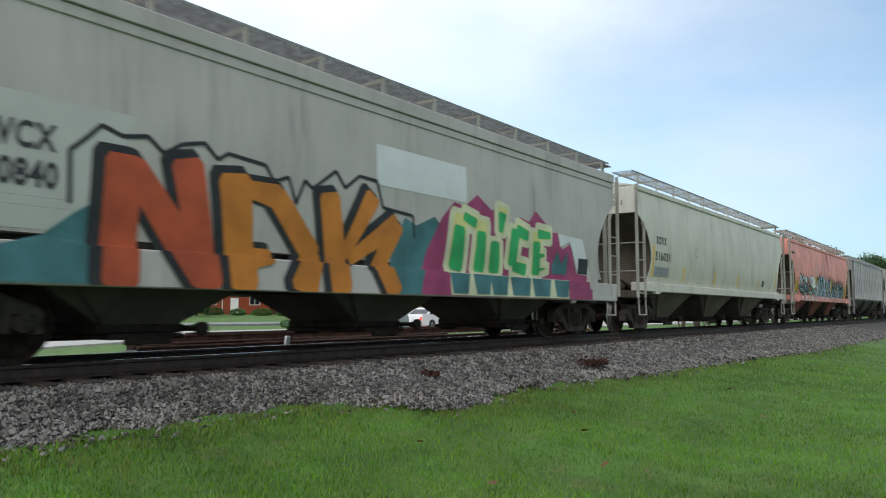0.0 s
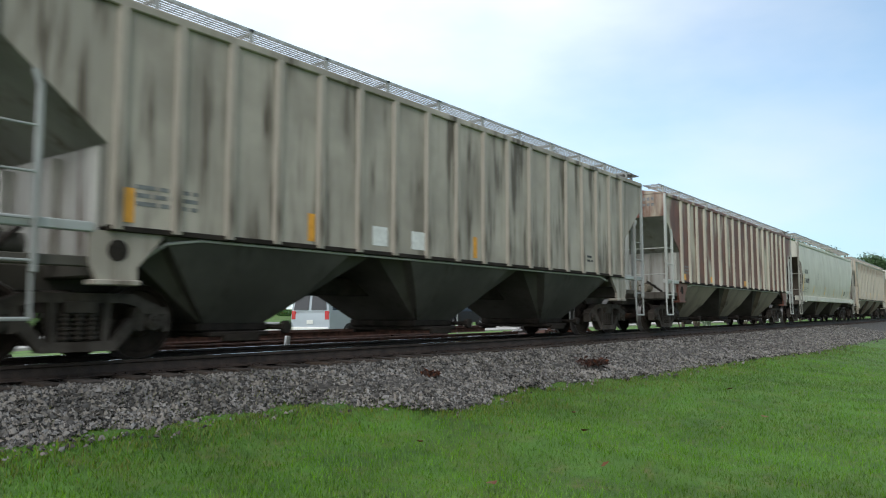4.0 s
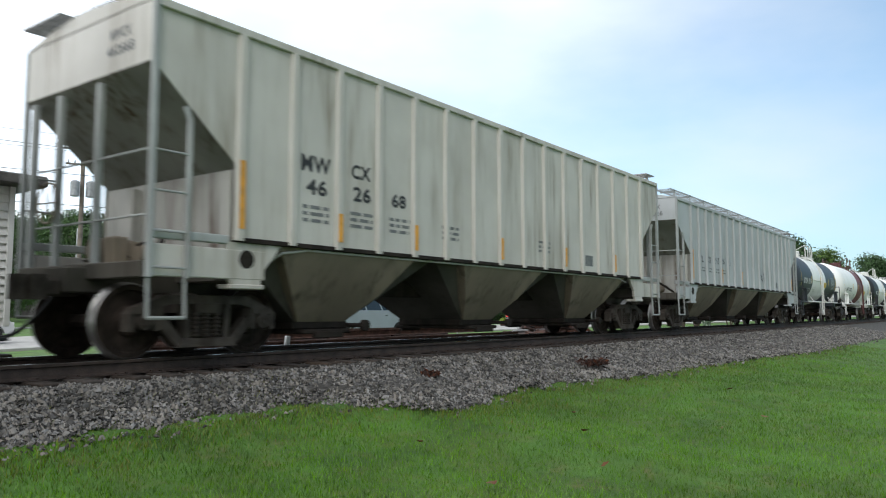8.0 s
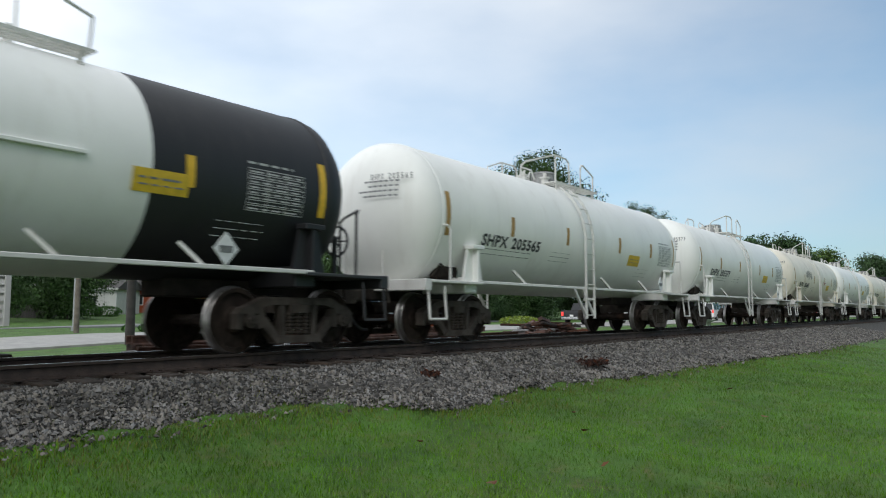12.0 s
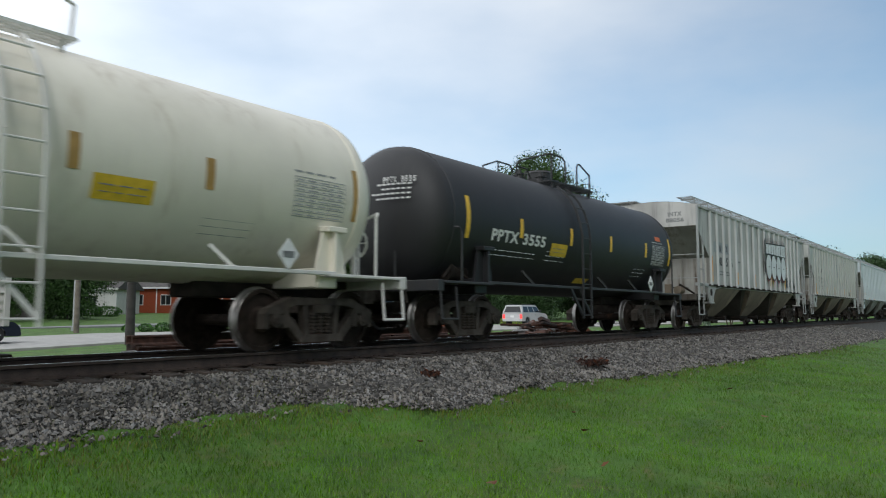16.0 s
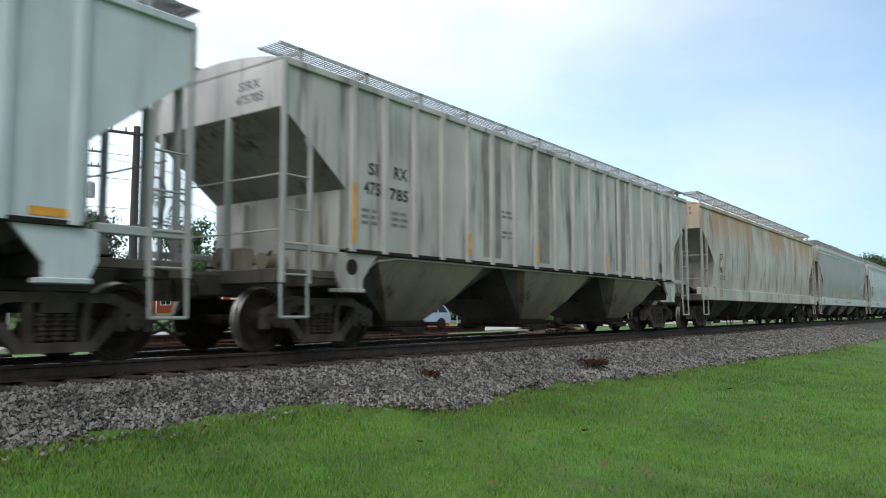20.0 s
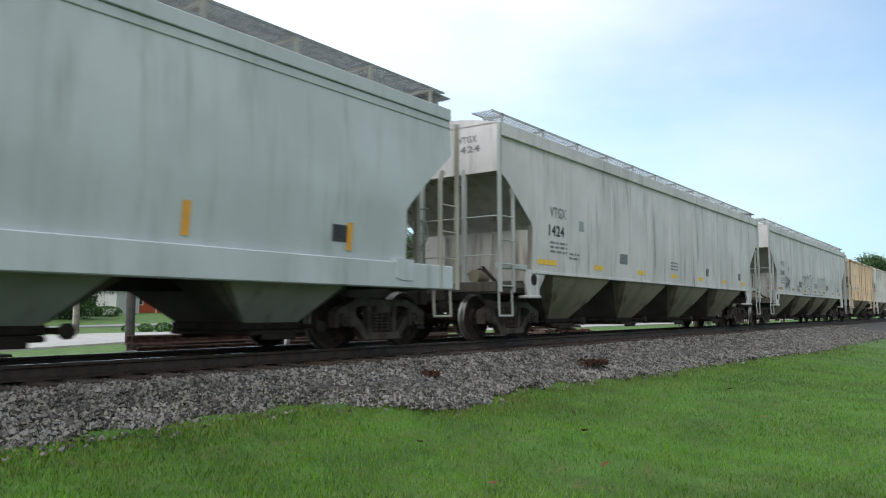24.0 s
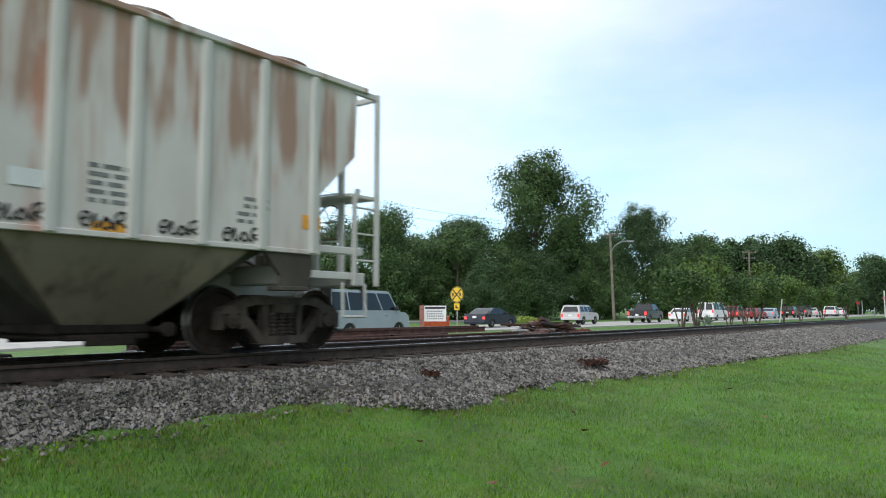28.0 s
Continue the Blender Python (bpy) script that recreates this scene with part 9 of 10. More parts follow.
utility_pole(79.8, 35.1, 10.2, "weathered wooden utility pole with a curved street lamp arm", M_POLE, 0.17, 1, True, turn=-53, lean=-1.5)
utility_pole(120.5, 30.6, 10.4, "weathered wooden utility pole behind small trees", M_POLE, 0.18, 2, turn=-53)
utility_pole(22.5, 43.5, 11.2, "wooden utility pole with transformer cans", M_POLE, 0.16, 2, cans=True, turn=-20)
utility_pole(16.9, 28.4, 9.0, "dark thick wooden utility pole beside the road", M_POLE_DARK, 0.19, 1, turn=-20)
for name, pts, sag in (("power_line", [(-40, 43, 10.6), (22.5, 43.5, 11.0), (79.8, 35.1, 9.8), (120.5, 30.6, 10.0), (260, 22, 10.0)], 1.0), ("power_line", [(-40, 43, 9.6), (22.5, 43.5, 10.1), (79.8, 35.1, 9.0), (120.5, 30.6, 9.2), (260, 22, 9.2)], 1.0),
                       ("telephone_line", [(-40, 30, 6.6), (16.9, 28.4, 7.0), (40, 38, 6.4), (79.8, 35.1, 6.8), (120.5, 30.6, 7.0)], 0.6), ("telephone_line", [(-40, 30, 5.6), (16.9, 28.4, 6.0), (40, 38, 5.6), (79.8, 35.1, 6.2)], 0.6),
                       ("telephone_line", [(-40, 34, 4.4), (16.9, 28.4, 4.8), (60, 60, 5.2)], 0.5)):
    tagged(part(name, wire(name, pts, sag), M_WIRE), "thin black overhead cable between poles", "cable")
lp = thing("lamp_post", "grey steel lamp post on the verge", "lamp post", m=pose(24.2, 47.0, ground_z(24, 47)))
part("pole", Geo().cyl((0, 0, -0.3), (0, 0, 6.5), 0.15, 0.11, n=14).mesh("pole", 50), M_STEEL, lp)
part("collar", Geo().cyl((0, 0, 0), (0, 0, 0.25), 0.22, n=14).mesh("collar", 40), M_STEEL, lp)

# signal hut with lap siding beside the far rail
hut = thing("signal_hut", "pale grey lap-sided railway signal hut on a steel base", "hut", m=pose(4.0, 15.6, -0.3))
part("base", Geo().box(-2.0, 1.92, -1.5, 1.5, -0.25, 0.62, 0.02).mesh("base"), M_STEEL, hut)
part("core", Geo().box(-1.97, 1.97, -1.52, 1.52, 0.62, 3.1).mesh("core"), M_SIDING, hut)
for i in range(17):
    z = 0.62 + i * 0.146
    sec = [(-1.58, z), (-1.53, z + 0.15), (-1.5, z + 0.15), (-1.5, z)]
    part("siding_board", kept("sidingx", lambda: Geo().prism([(-1.575, 0.0), (-1.53, 0.15), (-1.5, 0.15), (-1.5, 0.0)], -2.02, 2.02, "yz").mesh("siding_board")), M_SIDING, hut, m=pose(0, 0, z))
    part("siding_board", kept("sidingy", lambda: Geo().prism([(1.975 + 0.05, 0.0), (1.975 + 0.005, 0.15), (1.96, 0.15), (1.96, 0.0)], -1.53, 1.53, "xz").mesh("siding_board")), M_SIDING, hut, m=pose(0, 0, z))
part("roof", Geo().box(-2.4, 2.45, -1.95, 1.95, 3.1, 3.3, 0.03).mesh("roof"), M_ROOF, hut)
part("corner_trim", Geo().box(1.95, 2.05, -1.6, -1.5, 0.62, 3.1, 0.01).mesh("corner_trim"), M_SIDING, hut)
part("step_box", Geo().box(2.0, 2.35, -1.1, -0.4, -0.2, 0.1, 0.02).mesh("step_box"), M_UNDER, hut)

# stacked old ties and rails along the far side
M_OLDTIE = mat("old_split_tie", (0.062, 0.034, 0.026), 0.9, 0, 4, 0.4, 0.6, 40, per_object=0.45)
rng = random.Random(6)
stack = thing("tie_stack", "long low stack of rusty rails and old brown ties", "timber stack", m=pose(0, 13.0, 0))
for row, z in ((0, -0.42), (1, -0.23)):
    x = 7.7 + row * 0.25
    while x < 17.6:
        for j in range(2):
            part("old_tie", kept("oldtie", lambda: Geo().box(-1.2, 1.2, -0.115, 0.115, 0.0, 0.19, 0.02).mesh("old_tie")), M_OLDTIE, stack,
                 m=pose(x + 1.2, 0.1 + j * 0.3 + rng.uniform(-0.05, 0.05), z + rng.uniform(-0.01, 0.02), rng.uniform(-4, 4), 0, rng.uniform(-3, 3)))
        x += 2.45
M_LOOSERAIL = mat("loose_rail_rust", (0.085, 0.042, 0.03), 0.75, 0.1, 6, 0.4, 0.3, 60, speck=0.4)
RAIL_SEC = [(-0.06, 0.0), (0.06, 0.0), (0.015, 0.03), (0.015, 0.11), (0.034, 0.13), (0.034, 0.16), (-0.034, 0.16), (-0.034, 0.13), (-0.015, 0.11), (-0.015, 0.03)]
for x0, x1, y, z, turn in ((7.8, 19.8, 0.05, -0.035, 0.2), (8.4, 19.2, 0.22, -0.035, -0.2), (7.9, 18.4, 0.4, -0.035, 0.1), (9.0, 19.6, 0.14, 0.0, 0.5), (6.6, 19.0, -0.75, -0.36, 0.1), (7.1, 18.2, -0.92, -0.36, -0.2), (6.9, 19.4, -0.58, -0.36, 0.2),
                           (7.4, 17.6, -0.8, -0.2, 0.3), (10.5, 20.6, -0.62, -0.2, -0.4)):
    part("old_rail", Geo().prism(RAIL_SEC, x0 - (x0 + x1) / 2, (x1 - x0) / 2, "yz").mesh("old_rail"), M_LOOSERAIL, stack, "rusty loose rail", m=pose((x0 + x1) / 2, y, z, 0, 0, turn))
for i in range(26):
    x = rng.uniform(7.0, 19.0)
    part("fish_plate", kept("fish", lambda: Geo().box(-0.16, 0.16, -0.03, 0.03, 0, 0.09, 0.008).mesh("fish_plate")), M_GRATE if i % 3 else M_OLDTIE, stack, m=pose(x, rng.uniform(-0.95, -0.55), -0.2, rng.uniform(-30, 30), 0, rng.uniform(-25, 25)))
pile = thing("scrap_pile", "heap of broken brown ties and rusty scrap beside the track", "debris", m=pose(25.0, 13.9, -0.45))
for i in range(74):
    k = i % 6
    ln = (0.3, 0.5, 0.8, 1.1, 1.5, 0.22)[k]
    th = (0.08, 0.09, 0.06, 0.05, 0.045, 0.12)[k]
    x = rng.gauss(0.2, 1.75)
    top = 0.72 * math.exp(-((x - 0.3) / 2.2) ** 2)
    part("broken_tie", kept(("brk", k), lambda: Geo().box(-ln, ln, -th, th, -th * 0.8, th * 0.8, 0.012).mesh("broken_tie")), (M_OLDTIE, M_LOOSERAIL, M_OLDTIE, M_LOOSERAIL, M_OLDTIE)[i % 5] if i % 17 else M_GRATE, pile,
         m=pose(x, rng.gauss(0, 0.4), 0.04 + top * rng.uniform(0.0, 1.0), rng.uniform(-25, 25), rng.uniform(-10, 10), rng.gauss(0, 28)))
bol = thing("marker_stub", "short pale marker stub leaning beside the rail", "marker", m=pose(10.15, 11.45, -0.32, 0, 8, 0))
part("stub", Geo().box(-0.05, 0.05, -0.04, 0.04, 0, 0.42, 0.01).mesh("stub"), M_PLACARD, bol)
part("foot", Geo().box(-0.09, 0.09, -0.08, 0.08, -0.05, 0.06, 0.01).mesh("foot"), M_STEEL, bol)


# rusty clumps and fallen leaves on the near side
M_RUSTWEED = mat("dead_brown_weed", (0.055, 0.024, 0.016), 0.9, 0, 5, 0.4, per_island=0.4)
M_DEADLEAF = mat("dead_leaf", (0.15, 0.06, 0.025), 0.8, 0, 20, 0.3)


def weed(x, y, z, r, n, name, label, material, seed):
    rng = np.random.default_rng(seed)
    g = Geo()
    for i in range(n):
        a, d = rng.uniform(0, 6.28), rng.uniform(0.1, 1.0) * r
        c = Vector((d * math.cos(a), d * math.sin(a) * 0.7, abs(rng.normal(0, 0.12 * r))))
        u = Vector(rng.normal(0, 1, 3)).normalized() * rng.uniform(0.03, 0.07)
        v = u.cross(Vector(rng.normal(0, 1, 3))).normalized() * 0.02
        g.add([c - u, c + v, c + u, c - v], [(0, 1, 2, 3)])
    ob = tagged(part(name, g.mesh(name), material), label, "weed")
    ob.matrix_basis = pose(x, y, z)


weed(13.9, 6.6, ground_z(13.9, 6.6) + 0.06, 0.42, 420, "dead_weed", "clump of dead rust-brown weed on the ballast", M_RUSTWEED, 3)
weed(9.0, 6.9, ground_z(9.0, 6.9) + 0.06, 0.2, 110, "dead_weed", "small dead brown weed on the ballast", M_RUSTWEED, 4)
for x, y, s in ((8.1, 3.95, 0.09), (5.55, 3.6, 0.1), (4.4, 3.05, 0.08), (12.0, 2.9, 0.08), (7.0, 3.2, 0.05), (9.5, 4.8, 0.06), (14.5, 4.1, 0.09), (6.2, 4.9, 0.05), (10.5, 3.1, 0.06)):
    lf = tagged(part("fallen_leaf", kept("fleaf", lambda: Geo().add([(-1, 0, 0), (-0.3, 0.5, 0.25), (0.6, 0.35, 0.1), (1, 0, 0.3), (0.6, -0.35, 0.2), (-0.3, -0.5, 0.05)], [(0, 1, 2, 3, 4, 5)]).mesh("fallen_leaf")), M_DEADLEAF),
                "dry brown leaf lying on the grass", "leaf", "leaves on the lawn")
    lf.matrix_basis = pose(x, y, ground_z(x, y) + 0.05, random.uniform(-20, 60), random.uniform(-30, 30), random.uniform(0, 360)) @ Matrix.Scale(s, 4)

# ---- hedges, houses and trees ----
M_HEDGE = mat("clipped_hedge_leaves", (0.055, 0.13, 0.03), 0.6, 0, 2, 0.3, per_island=0.4, spec=0.3)
M_LIME = mat("yellow_green_shrub_leaves", (0.20, 0.27, 0.04), 0.6, 0, 2, 0.25, per_island=0.35, spec=0.3)


def shrub_mesh(seed, rx, ry, rz, n, s):
    rng = np.random.default_rng(seed)
    d = rng.normal(0, 1, (n, 3))
    d /= np.linalg.norm(d, axis=1)[:, None]
    pos = d * rng.uniform(0.75, 1.02, (n, 1)) * np.array([rx, ry, rz])
    pos[:, 2] = np.abs(pos[:, 2] * 1.0 + rz * 0.75) * 0.62
    u = rng.normal(0, 1, (n, 3))
    v = np.cross(u, rng.normal(0, 1, (n, 3)))
    u, v = u / np.linalg.norm(u, axis=1)[:, None] * s, v / np.linalg.norm(v, axis=1)[:, None] * s * 0.6
    quad = np.stack([pos - u, pos + v, pos + u, pos - v], 1)
    me = bpy.data.meshes.new("shrub")
    me.from_pydata(quad.reshape(-1, 3).tolist(), [], np.arange(n * 4).reshape(-1, 4).tolist())
    me.materials.append(None)
    return me


def shrub(x, y, key, label, material, group="", scale=1.0):
    ob = tagged(part("shrub", kept(("shrub", key), lambda: shrub_mesh(*key)), material), label, "shrub", group)
    ob.matrix_basis = pose(x, y, ground_z(x, y), 0, 0, random.uniform(0, 360)) @ Matrix.Scale(scale, 4)


for i in range(5):
    shrub(25.4 + i * 0.78, 42.9 - i * 0.66, (i % 2, 0.5, 0.5, 0.5, 700, 0.055), "clipped round green box shrub", M_HEDGE, "row of box shrubs", 0.82 + 0.12 * ((i * 7) % 3))
shrub(57.0, 33.9, (5, 1.9, 0.9, 0.75, 1600, 0.09), "low yellow-green shrub bed by the road", M_LIME)
shrub(40.7, 45.8, (1, 0.5, 0.5, 0.5, 700, 0.055), "clipped round green box shrub", M_HEDGE, scale=1.1)
for i in range(7):
    shrub(58.5 + i * 1.9, 84.5 - i * 2.5, (7 + i % 2, 1.3, 1.0, 0.8, 900, 0.1), "green foundation shrub before the brick building", M_HEDGE, "shrubs by the building", random.uniform(0.8, 1.2))
for i in range(4):
    shrub(40.2 + i * 1.5, 83.5 - i * 1.2, (9, 1.6, 1.2, 1.1, 900, 0.11), "dark green shrub before the white house", M_HEDGE, "shrubs by the building", random.uniform(0.8, 1.2))


def house(x, y, turn, w, d, h, roof_h, wall, label, wins, doors=(), roof=None, bricks=False):
    """A house with its front along local x, facing -y."""
    root = thing("house", label, "house", m=pose(x, y, ground_z(x, y) - 0.1, 0, 0, turn))
    wl = part("wall", Geo().box(-w / 2, w / 2, 0, d, 0, h).mesh("wall"), wall, root)
    part("roof", Geo().prism([(-0.5, h - 0.05), (-0.5, h + 0.1), (d / 2, h + roof_h), (d + 0.5, h + 0.1), (d + 0.5, h - 0.05)], -w / 2 - 0.4, w / 2 + 0.4, "yz").mesh("roof"), roof or M_ROOF, root)
    part("fascia", Geo().box(-w / 2 - 0.4, w / 2 + 0.4, -0.56, -0.5, h - 0.12, h + 0.12).mesh("fascia"), M_SIDING, root)
    for wx, wz, ww, wh in wins:
        f = part("window", Geo().box(wx - ww / 2 - 0.08, wx + ww / 2 + 0.08, -0.05, 0.02, wz - 0.08, wz + wh + 0.08).mesh("window"), M_SIDING, root)
        part("pane", Geo().box(wx - ww / 2, wx - 0.03, -0.058, -0.04, wz, wz + wh).mesh("pane"), M_GLASS, f)
        part("pane", Geo().box(wx + 0.03, wx + ww / 2, -0.058, -0.04, wz, wz + wh).mesh("pane"), M_GLASS, f)
    for dx in doors:
        part("door", Geo().box(dx - 0.55, dx + 0.55, -0.06, 0.02, 0.0, 2.2).mesh("door"), M_SIDING, root, "white panelled door")
    if not bricks:
        g = kept(("lap", round(w, 1)), lambda: Geo().prism([(-0.03, 0.0), (0.0, 0.2), (0.0, 0.0)], -w / 2, w / 2, "yz").mesh("siding_board"))
        for i in range(int(h / 0.2)):
            part("siding_board", g, wall, wl, m=pose(0, 0, i * 0.2))
    else:
        for c in (-w * 0.15, w * 0.23):
            part("downpipe", Geo().box(c - 0.06, c + 0.06, -0.1, 0, 0, h).mesh("downpipe"), M_SIDING, root)
    return root


house(61.5, 90.5, -53.4, 24.0, 11.0, 3.6, 2.2, M_BRICK, "long low red brick building with white trim", [(-10, 1.3, 1.4, 1.3), (-6.2, 1.3, 1.4, 1.3), (-2.3, 1.3, 1.3, 1.3), (1.0, 1.3, 1.3, 1.3), (4.0, 1.3, 1.3, 1.3), (10, 1.3, 1.3, 1.3)], (7.2,), bricks=True)
house(39.8, 90.5, -53.4, 8.5, 8.0, 5.0, 2.5, M_SIDING, "white two-storey clapboard house", [(-2.5, 1.0, 0.9, 1.5), (0.3, 1.0, 0.9, 1.5), (3.0, 1.0, 0.9, 1.5), (-2.5, 3.3, 0.9, 1.3), (3.0, 3.3, 0.9, 1.3)])
house(47.6, 90.0, -53.4, 7.5, 7.0, 3.2, 1.8, M_SIDING, "white low clapboard outbuilding", [(0.8, 1.0, 0.9, 1.3)], (-2.4,))
house(31.0, 78.0, -30, 12.0, 9.0, 3.2, 2.4, M_ROOF, "dark-roofed low building behind the poles", [(0, 1.0, 1.2, 1.2)])

M_LEAF2 = mat("olive_tree_leaves", (0.088, 0.14, 0.038), 0.65, 0, 0.5, 0.3, per_island=0.18, spec=0.15)
M_LEAF3 = mat("deep_green_tree_leaves", (0.05, 0.09, 0.036), 0.65, 0, 0.4, 0.3, per_island=0.18, spec=0.15)
BIG = dict(TREES)
rng = random.Random(4)


def plant(key, x, y, h, label, leaf=None):
    key = "far_" + key if x > 126 or y > 76 else key
    args = BIG[key]
    tree(key, args, x, y, h / args[1], rng.uniform(0, 360) + (180 if "oak" in label else 0), label, leaf)


plant("a", 92.0, 52.0, 24.0, "tall leafy oak standing over the other trees")
for px_x, px_y, h, key, lf in ((66.9, 58.5, 13.8, "b", None), (63, 63, 12, "c", None), (87.1, 68.0, 12.5, "d", None), (76, 66, 11, "b", M_LEAF3), (82.8, 57.0, 14.0, "b", None), (80, 50, 9.5, "c", None), (86, 48, 9.5, "c", M_LEAF3), (98, 50, 13, "d", M_LEAF3), (79, 54.5, 13.2, "b", M_LEAF3), (85, 61.0, 14.5, "d", M_LEAF3), (74.5, 53.0, 12.0, "d", None),
                               (96, 44.5, 10.5, "c", None), (104, 46, 13, "b", M_LEAF3), (111.3, 44.0, 18.5, "a", M_LEAF3), (108, 39, 9.5, "c", None), (121.6, 38.5, 14.0, "d", None), (118, 35, 9.5, "c", M_LEAF2), (128, 41, 14.5, "b", M_LEAF3), (136.4, 36, 15.0, "d", M_LEAF3),
                               (130, 32, 9.0, "c", M_LEAF2), (144, 35.5, 15.5, "a", M_LEAF3), (150.7, 32.5, 15.5, "b", M_LEAF3), (157, 30.5, 13.5, "d", M_LEAF3), (166.9, 28.5, 14, "b", M_LEAF2), (176, 29, 12.5, "a", M_LEAF2), (187, 30, 9, "c", None), (205, 28, 9, "c", None),
                               (200, 23.2, 14.5, "b", M_LEAF3), (215, 22, 15, "d", M_LEAF3), (228, 30, 12, "b", None), (240, 14.0, 14, "b", M_LEAF3), (250, 24, 13, "c", None), (280, 20, 14, "b", None), (300, 30, 15, "d", None), (72, 48, 7, "c", M_LEAF3), (74, 58, 10, "c", None),
                               (28.0, 66, 9.5, "b", None), (36.2, 72, 10.5, "c", None), (44, 104, 13, "b", M_LEAF3), (50.8, 106, 15, "d", None), (60, 112, 16, "b", M_LEAF3), (72, 104, 15, "c", None), (20, 80, 11, "d", M_LEAF3), (55, 78, 8.0, "d", None), (84, 90, 15, "b", M_LEAF3), (98, 80, 15, "d", M_LEAF3),
                               (110, 66, 15, "b", M_LEAF3), (124, 58, 15, "d", M_LEAF3), (140, 50, 15, "b", M_LEAF3), (158, 44, 15, "c", M_LEAF3), (180, 38, 14, "b", M_LEAF3)):
    plant(key, px_x, px_y, h * 0.96, {None: "leafy green broad-crowned tree", M_LEAF2: "olive-green leafy tree behind the road"}.get(lf, "dark green leafy tree behind the road"), lf)


def myrtle_meshes(seed):
    rng = np.random.default_rng(seed)
    g = Geo()
    tips = []
    for i in range(6):
        a = rng.uniform(0, 6.28)
        r0 = 0.25
        p0 = Vector((0.1 * math.cos(a), 0.1 * math.sin(a), -0.1))
        p1 = Vector((0.45 * math.cos(a), 0.45 * math.sin(a), 1.3))
        p2 = Vector((1.0 * math.cos(a + 0.3), 1.0 * math.sin(a + 0.3), 2.6))
        g.cyl(p0, p1, 0.055, 0.045, n=6).cyl(p1, p2, 0.045, 0.02, n=5)
        tips += [p2, p2 + Vector((rng.normal(0, 0.5), rng.normal(0, 0.5), 0.8)), p1 + Vector((rng.normal(0, 0.5), rng.normal(0, 0.5), 1.9))]
    n = 3000
    cen = np.array([tips[k][:] for k in rng.integers(0, len(tips), n)])
    pos = cen + rng.normal(0, 0.42, (n, 3))
    u = rng.normal(0, 1, (n, 3))
    v = np.cross(u, rng.normal(0, 1, (n, 3)))
    u, v = u / np.linalg.norm(u, axis=1)[:, None] * 0.11, v / np.linalg.norm(v, axis=1)[:, None] * 0.07
    quad = np.stack([pos - u, pos + v, pos + u, pos - v], 1)
    me = bpy.data.meshes.new("crown")
    me.from_pydata(quad.reshape(-1, 3).tolist(), [], np.arange(n * 4).reshape(-1, 4).tolist())
    me.materials.append(None)
    return g.mesh("trunk", 50), me


for i, x in enumerate((51.1, 55.6, 60.3, 67.7, 72.5, 78.0, 91.1, 103.0, 116.0)):
    trunk, crown = kept(("myrtle", i % 3), lambda: myrtle_meshes(60 + i % 3))
    y = 17.5 + 0.6 * math.sin(i * 2.2)
    t = thing("small_tree", "small many-stemmed ornamental tree on the verge", "tree", "small trees on the verge", m=pose(x, y, ground_z(x, y), 0, 0, 70 * i) @ Matrix.Scale(1.0 + 0.12 * math.sin(i * 1.7), 4))
    part("trunk", trunk, M_BARK, t)
    part("crown", crown, M_LEAF2 if i % 2 else M_LEAF, t)

# spiky yucca on the verge
yu = thing("yucca", "spiky grey-green yucca on the verge", "plant", m=pose(46.8, 14.5, ground_z(46.8, 14.5)))
M_YUCCA = mat("yucca_leaf", (0.20, 0.25, 0.19), 0.6, 0, 4, 0.2)
rng2 = random.Random(9)
for i in range(44):
    a, e = rng2.uniform(0, 360), rng2.uniform(10, 80)
    part("leaf", kept("yleaf", lambda: Geo().add([(0, -0.035, 0.3), (0, 0.035, 0.3), (0.55, 0.03, 0.42), (1.0, 0, 0.36), (0.55, -0.03, 0.42), (0.5, 0, 0.36)], [(0, 1, 5), (1, 2, 5), (2, 3, 5), (3, 4, 5), (4, 0, 5)]).mesh("leaf")), M_YUCCA, yu, m=pose(0, 0, 0.15, 0, -e, a) @ Matrix.Scale(0.85, 4))

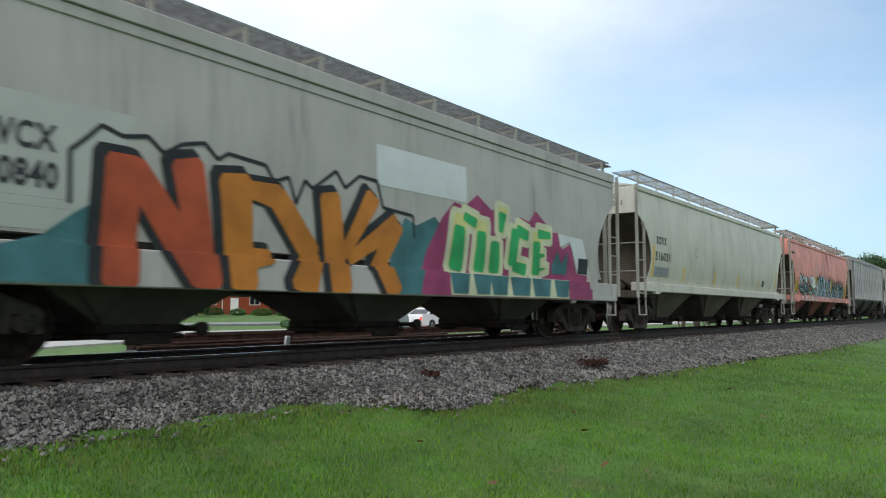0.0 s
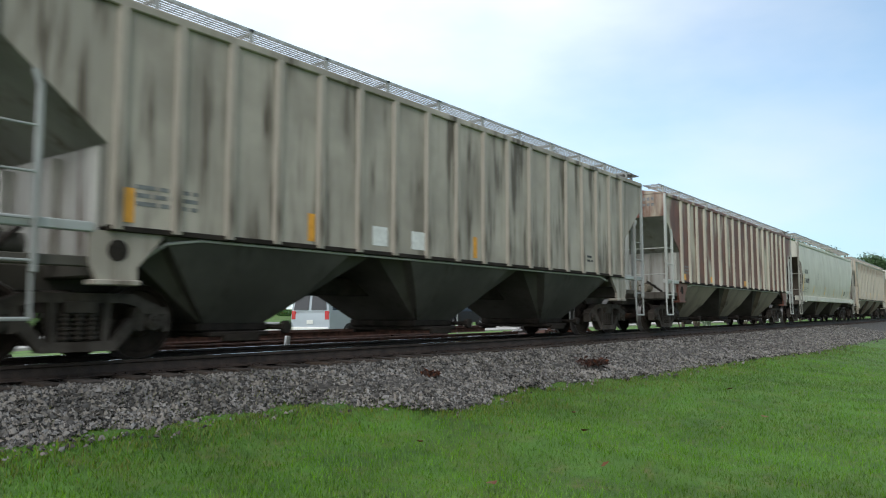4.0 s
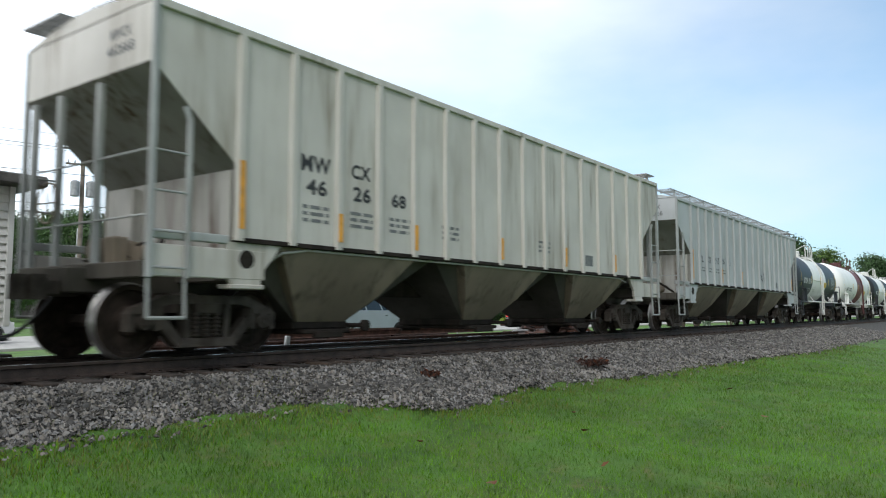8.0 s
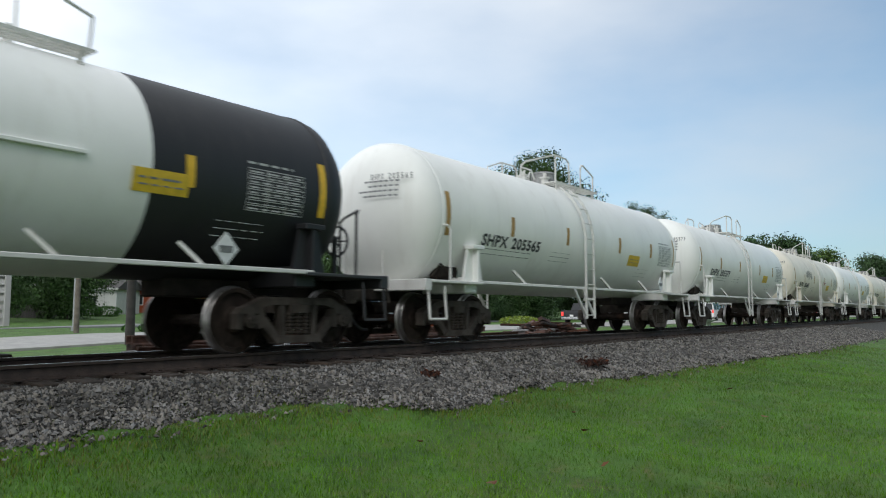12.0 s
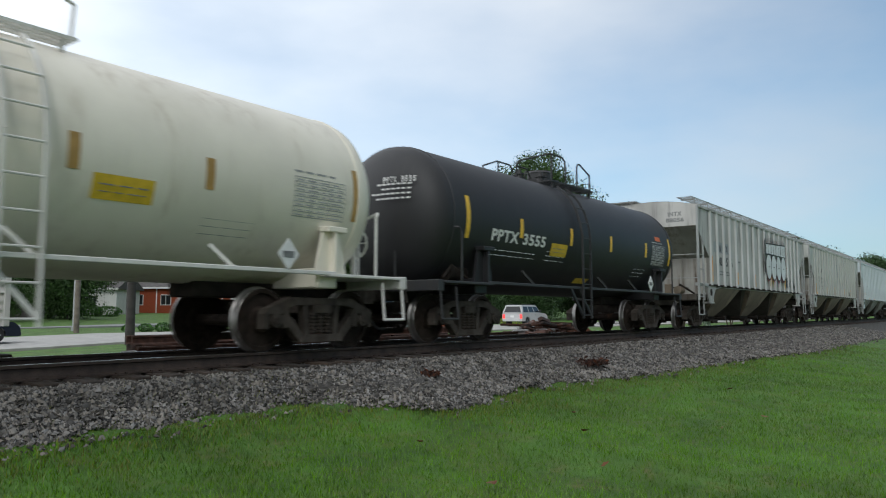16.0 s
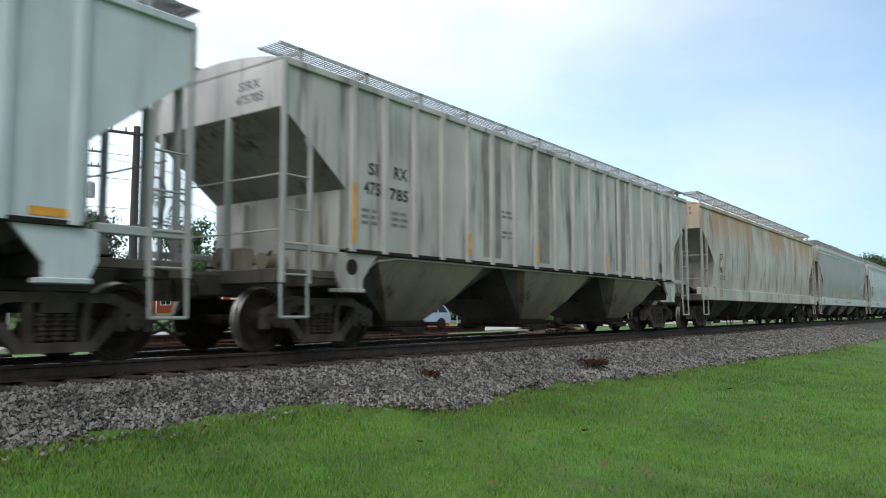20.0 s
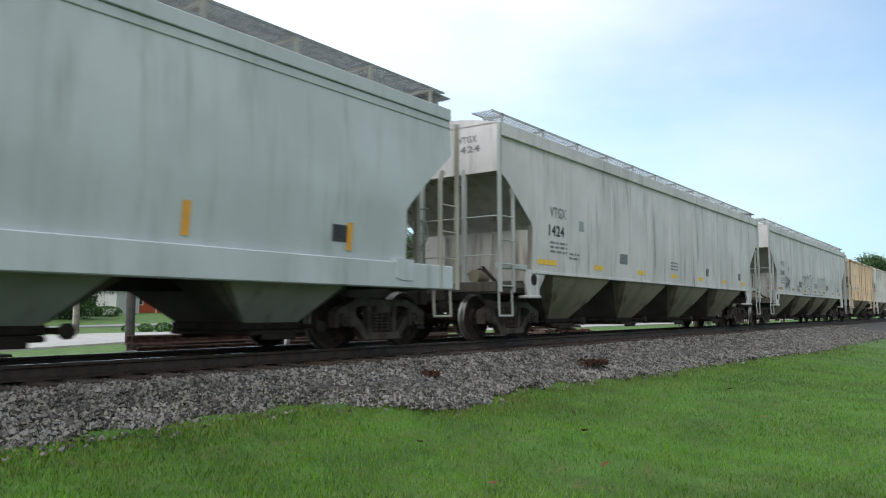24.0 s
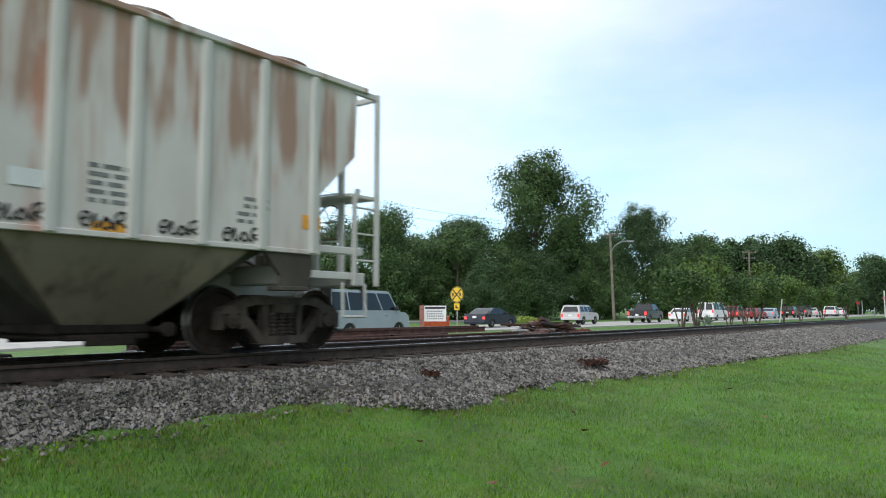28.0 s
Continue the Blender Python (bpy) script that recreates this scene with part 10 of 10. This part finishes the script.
# far end of the road: crossing signal, stop sign and marker posts
M_REDSIGN = mat("sign_red", (0.45, 0.02, 0.03), 0.4, 0, 6, 0.08)
cs = thing("crossing_signal", "crossing signal with red lamps on a pale post", "signal", m=pose(138.0, 14.6, ground_z(138, 14.6), 0, 0, -30))
part("post", Geo().cyl((0, 0, -0.2), (0, 0, 4.2), 0.09, n=10).mesh("post", 40), M_PLACARD, cs)
for dx in (-0.45, 0.45):
    lampb = part("lamp", Geo().cyl((dx, -0.05, 3.0), (dx, -0.16, 3.0), 0.3, n=16).mesh("lamp", 40), M_BLACK, cs)
    part("lens", Geo().cyl((dx, -0.165, 3.0), (dx, -0.18, 3.0), 0.17, n=14).mesh("lens", 40), M_TAIL_ON, lampb)
part("cross_arm", Geo().box(-0.6, 0.6, -0.06, 0.0, 2.95, 3.05).mesh("cross_arm"), M_STEEL, cs)
ss = thing("stop_sign", "red stop sign far along the road", "sign", m=pose(168.0, 22.4, ground_z(168, 22), 0, 0, -50))
part("post", Geo().box(-0.04, 0.04, -0.04, 0.04, -0.2, 2.6).mesh("post"), M_STEEL, ss)
part("face", Geo().cyl((0, -0.05, 2.6), (0, -0.07, 2.6), 0.42, n=8).mesh("face"), M_REDSIGN, ss)
for x, y, h in ((136.6, 17.6, 2.6), (141.0, 16.4, 1.5)):
    mp = thing("marker_post", "pale marker post on the verge", "post", m=pose(x, y, ground_z(x, y)))
    part("post", Geo().cyl((0, 0, -0.2), (0, 0, h), 0.07, 0.06, n=8).mesh("post", 40), M_STEEL, mp)
lean = thing("leaning_stake", "thin pale stake leaning on the verge", "post", m=pose(70.4, 15.5, ground_z(70, 15.5), 0, -14, 40))
part("stake", Geo().cyl((0, 0, -0.2), (0, 0, 2.3), 0.05, n=7).mesh("stake", 40), M_PLACARD, lean)
# ---- what moves ----
def motions():
    ts = (0, 4, 8, 12, 16, 20, 24, 28)
    for root, place in CARS:
        walk(root, [(t, pose(place - SPEED * t, RAIL_Y, 0)) for t in ts])
    # the wheels roll without slipping; all of one kind turn alike
    turn = math.degrees(SPEED / FPS / AXLE_R)
    for row, x in ((WHEELS_FRONT, -0.89), (WHEELS_REAR, 0.89)):
        walk(row[0], [(i / FPS, pose(x, 0, AXLE_R, 0, -turn * i, 0)) for i in range(28 * FPS + 1)])
        lead = row[0].animation_data
        for w in row[1:]:
            w.rotation_mode = "QUATERNION"
            keys = w.animation_data_create()
            keys.action = lead.action
            keys.action_slot = lead.action_slot
    for ob, rows in MOVING:
        walk(ob, rows)


motions()
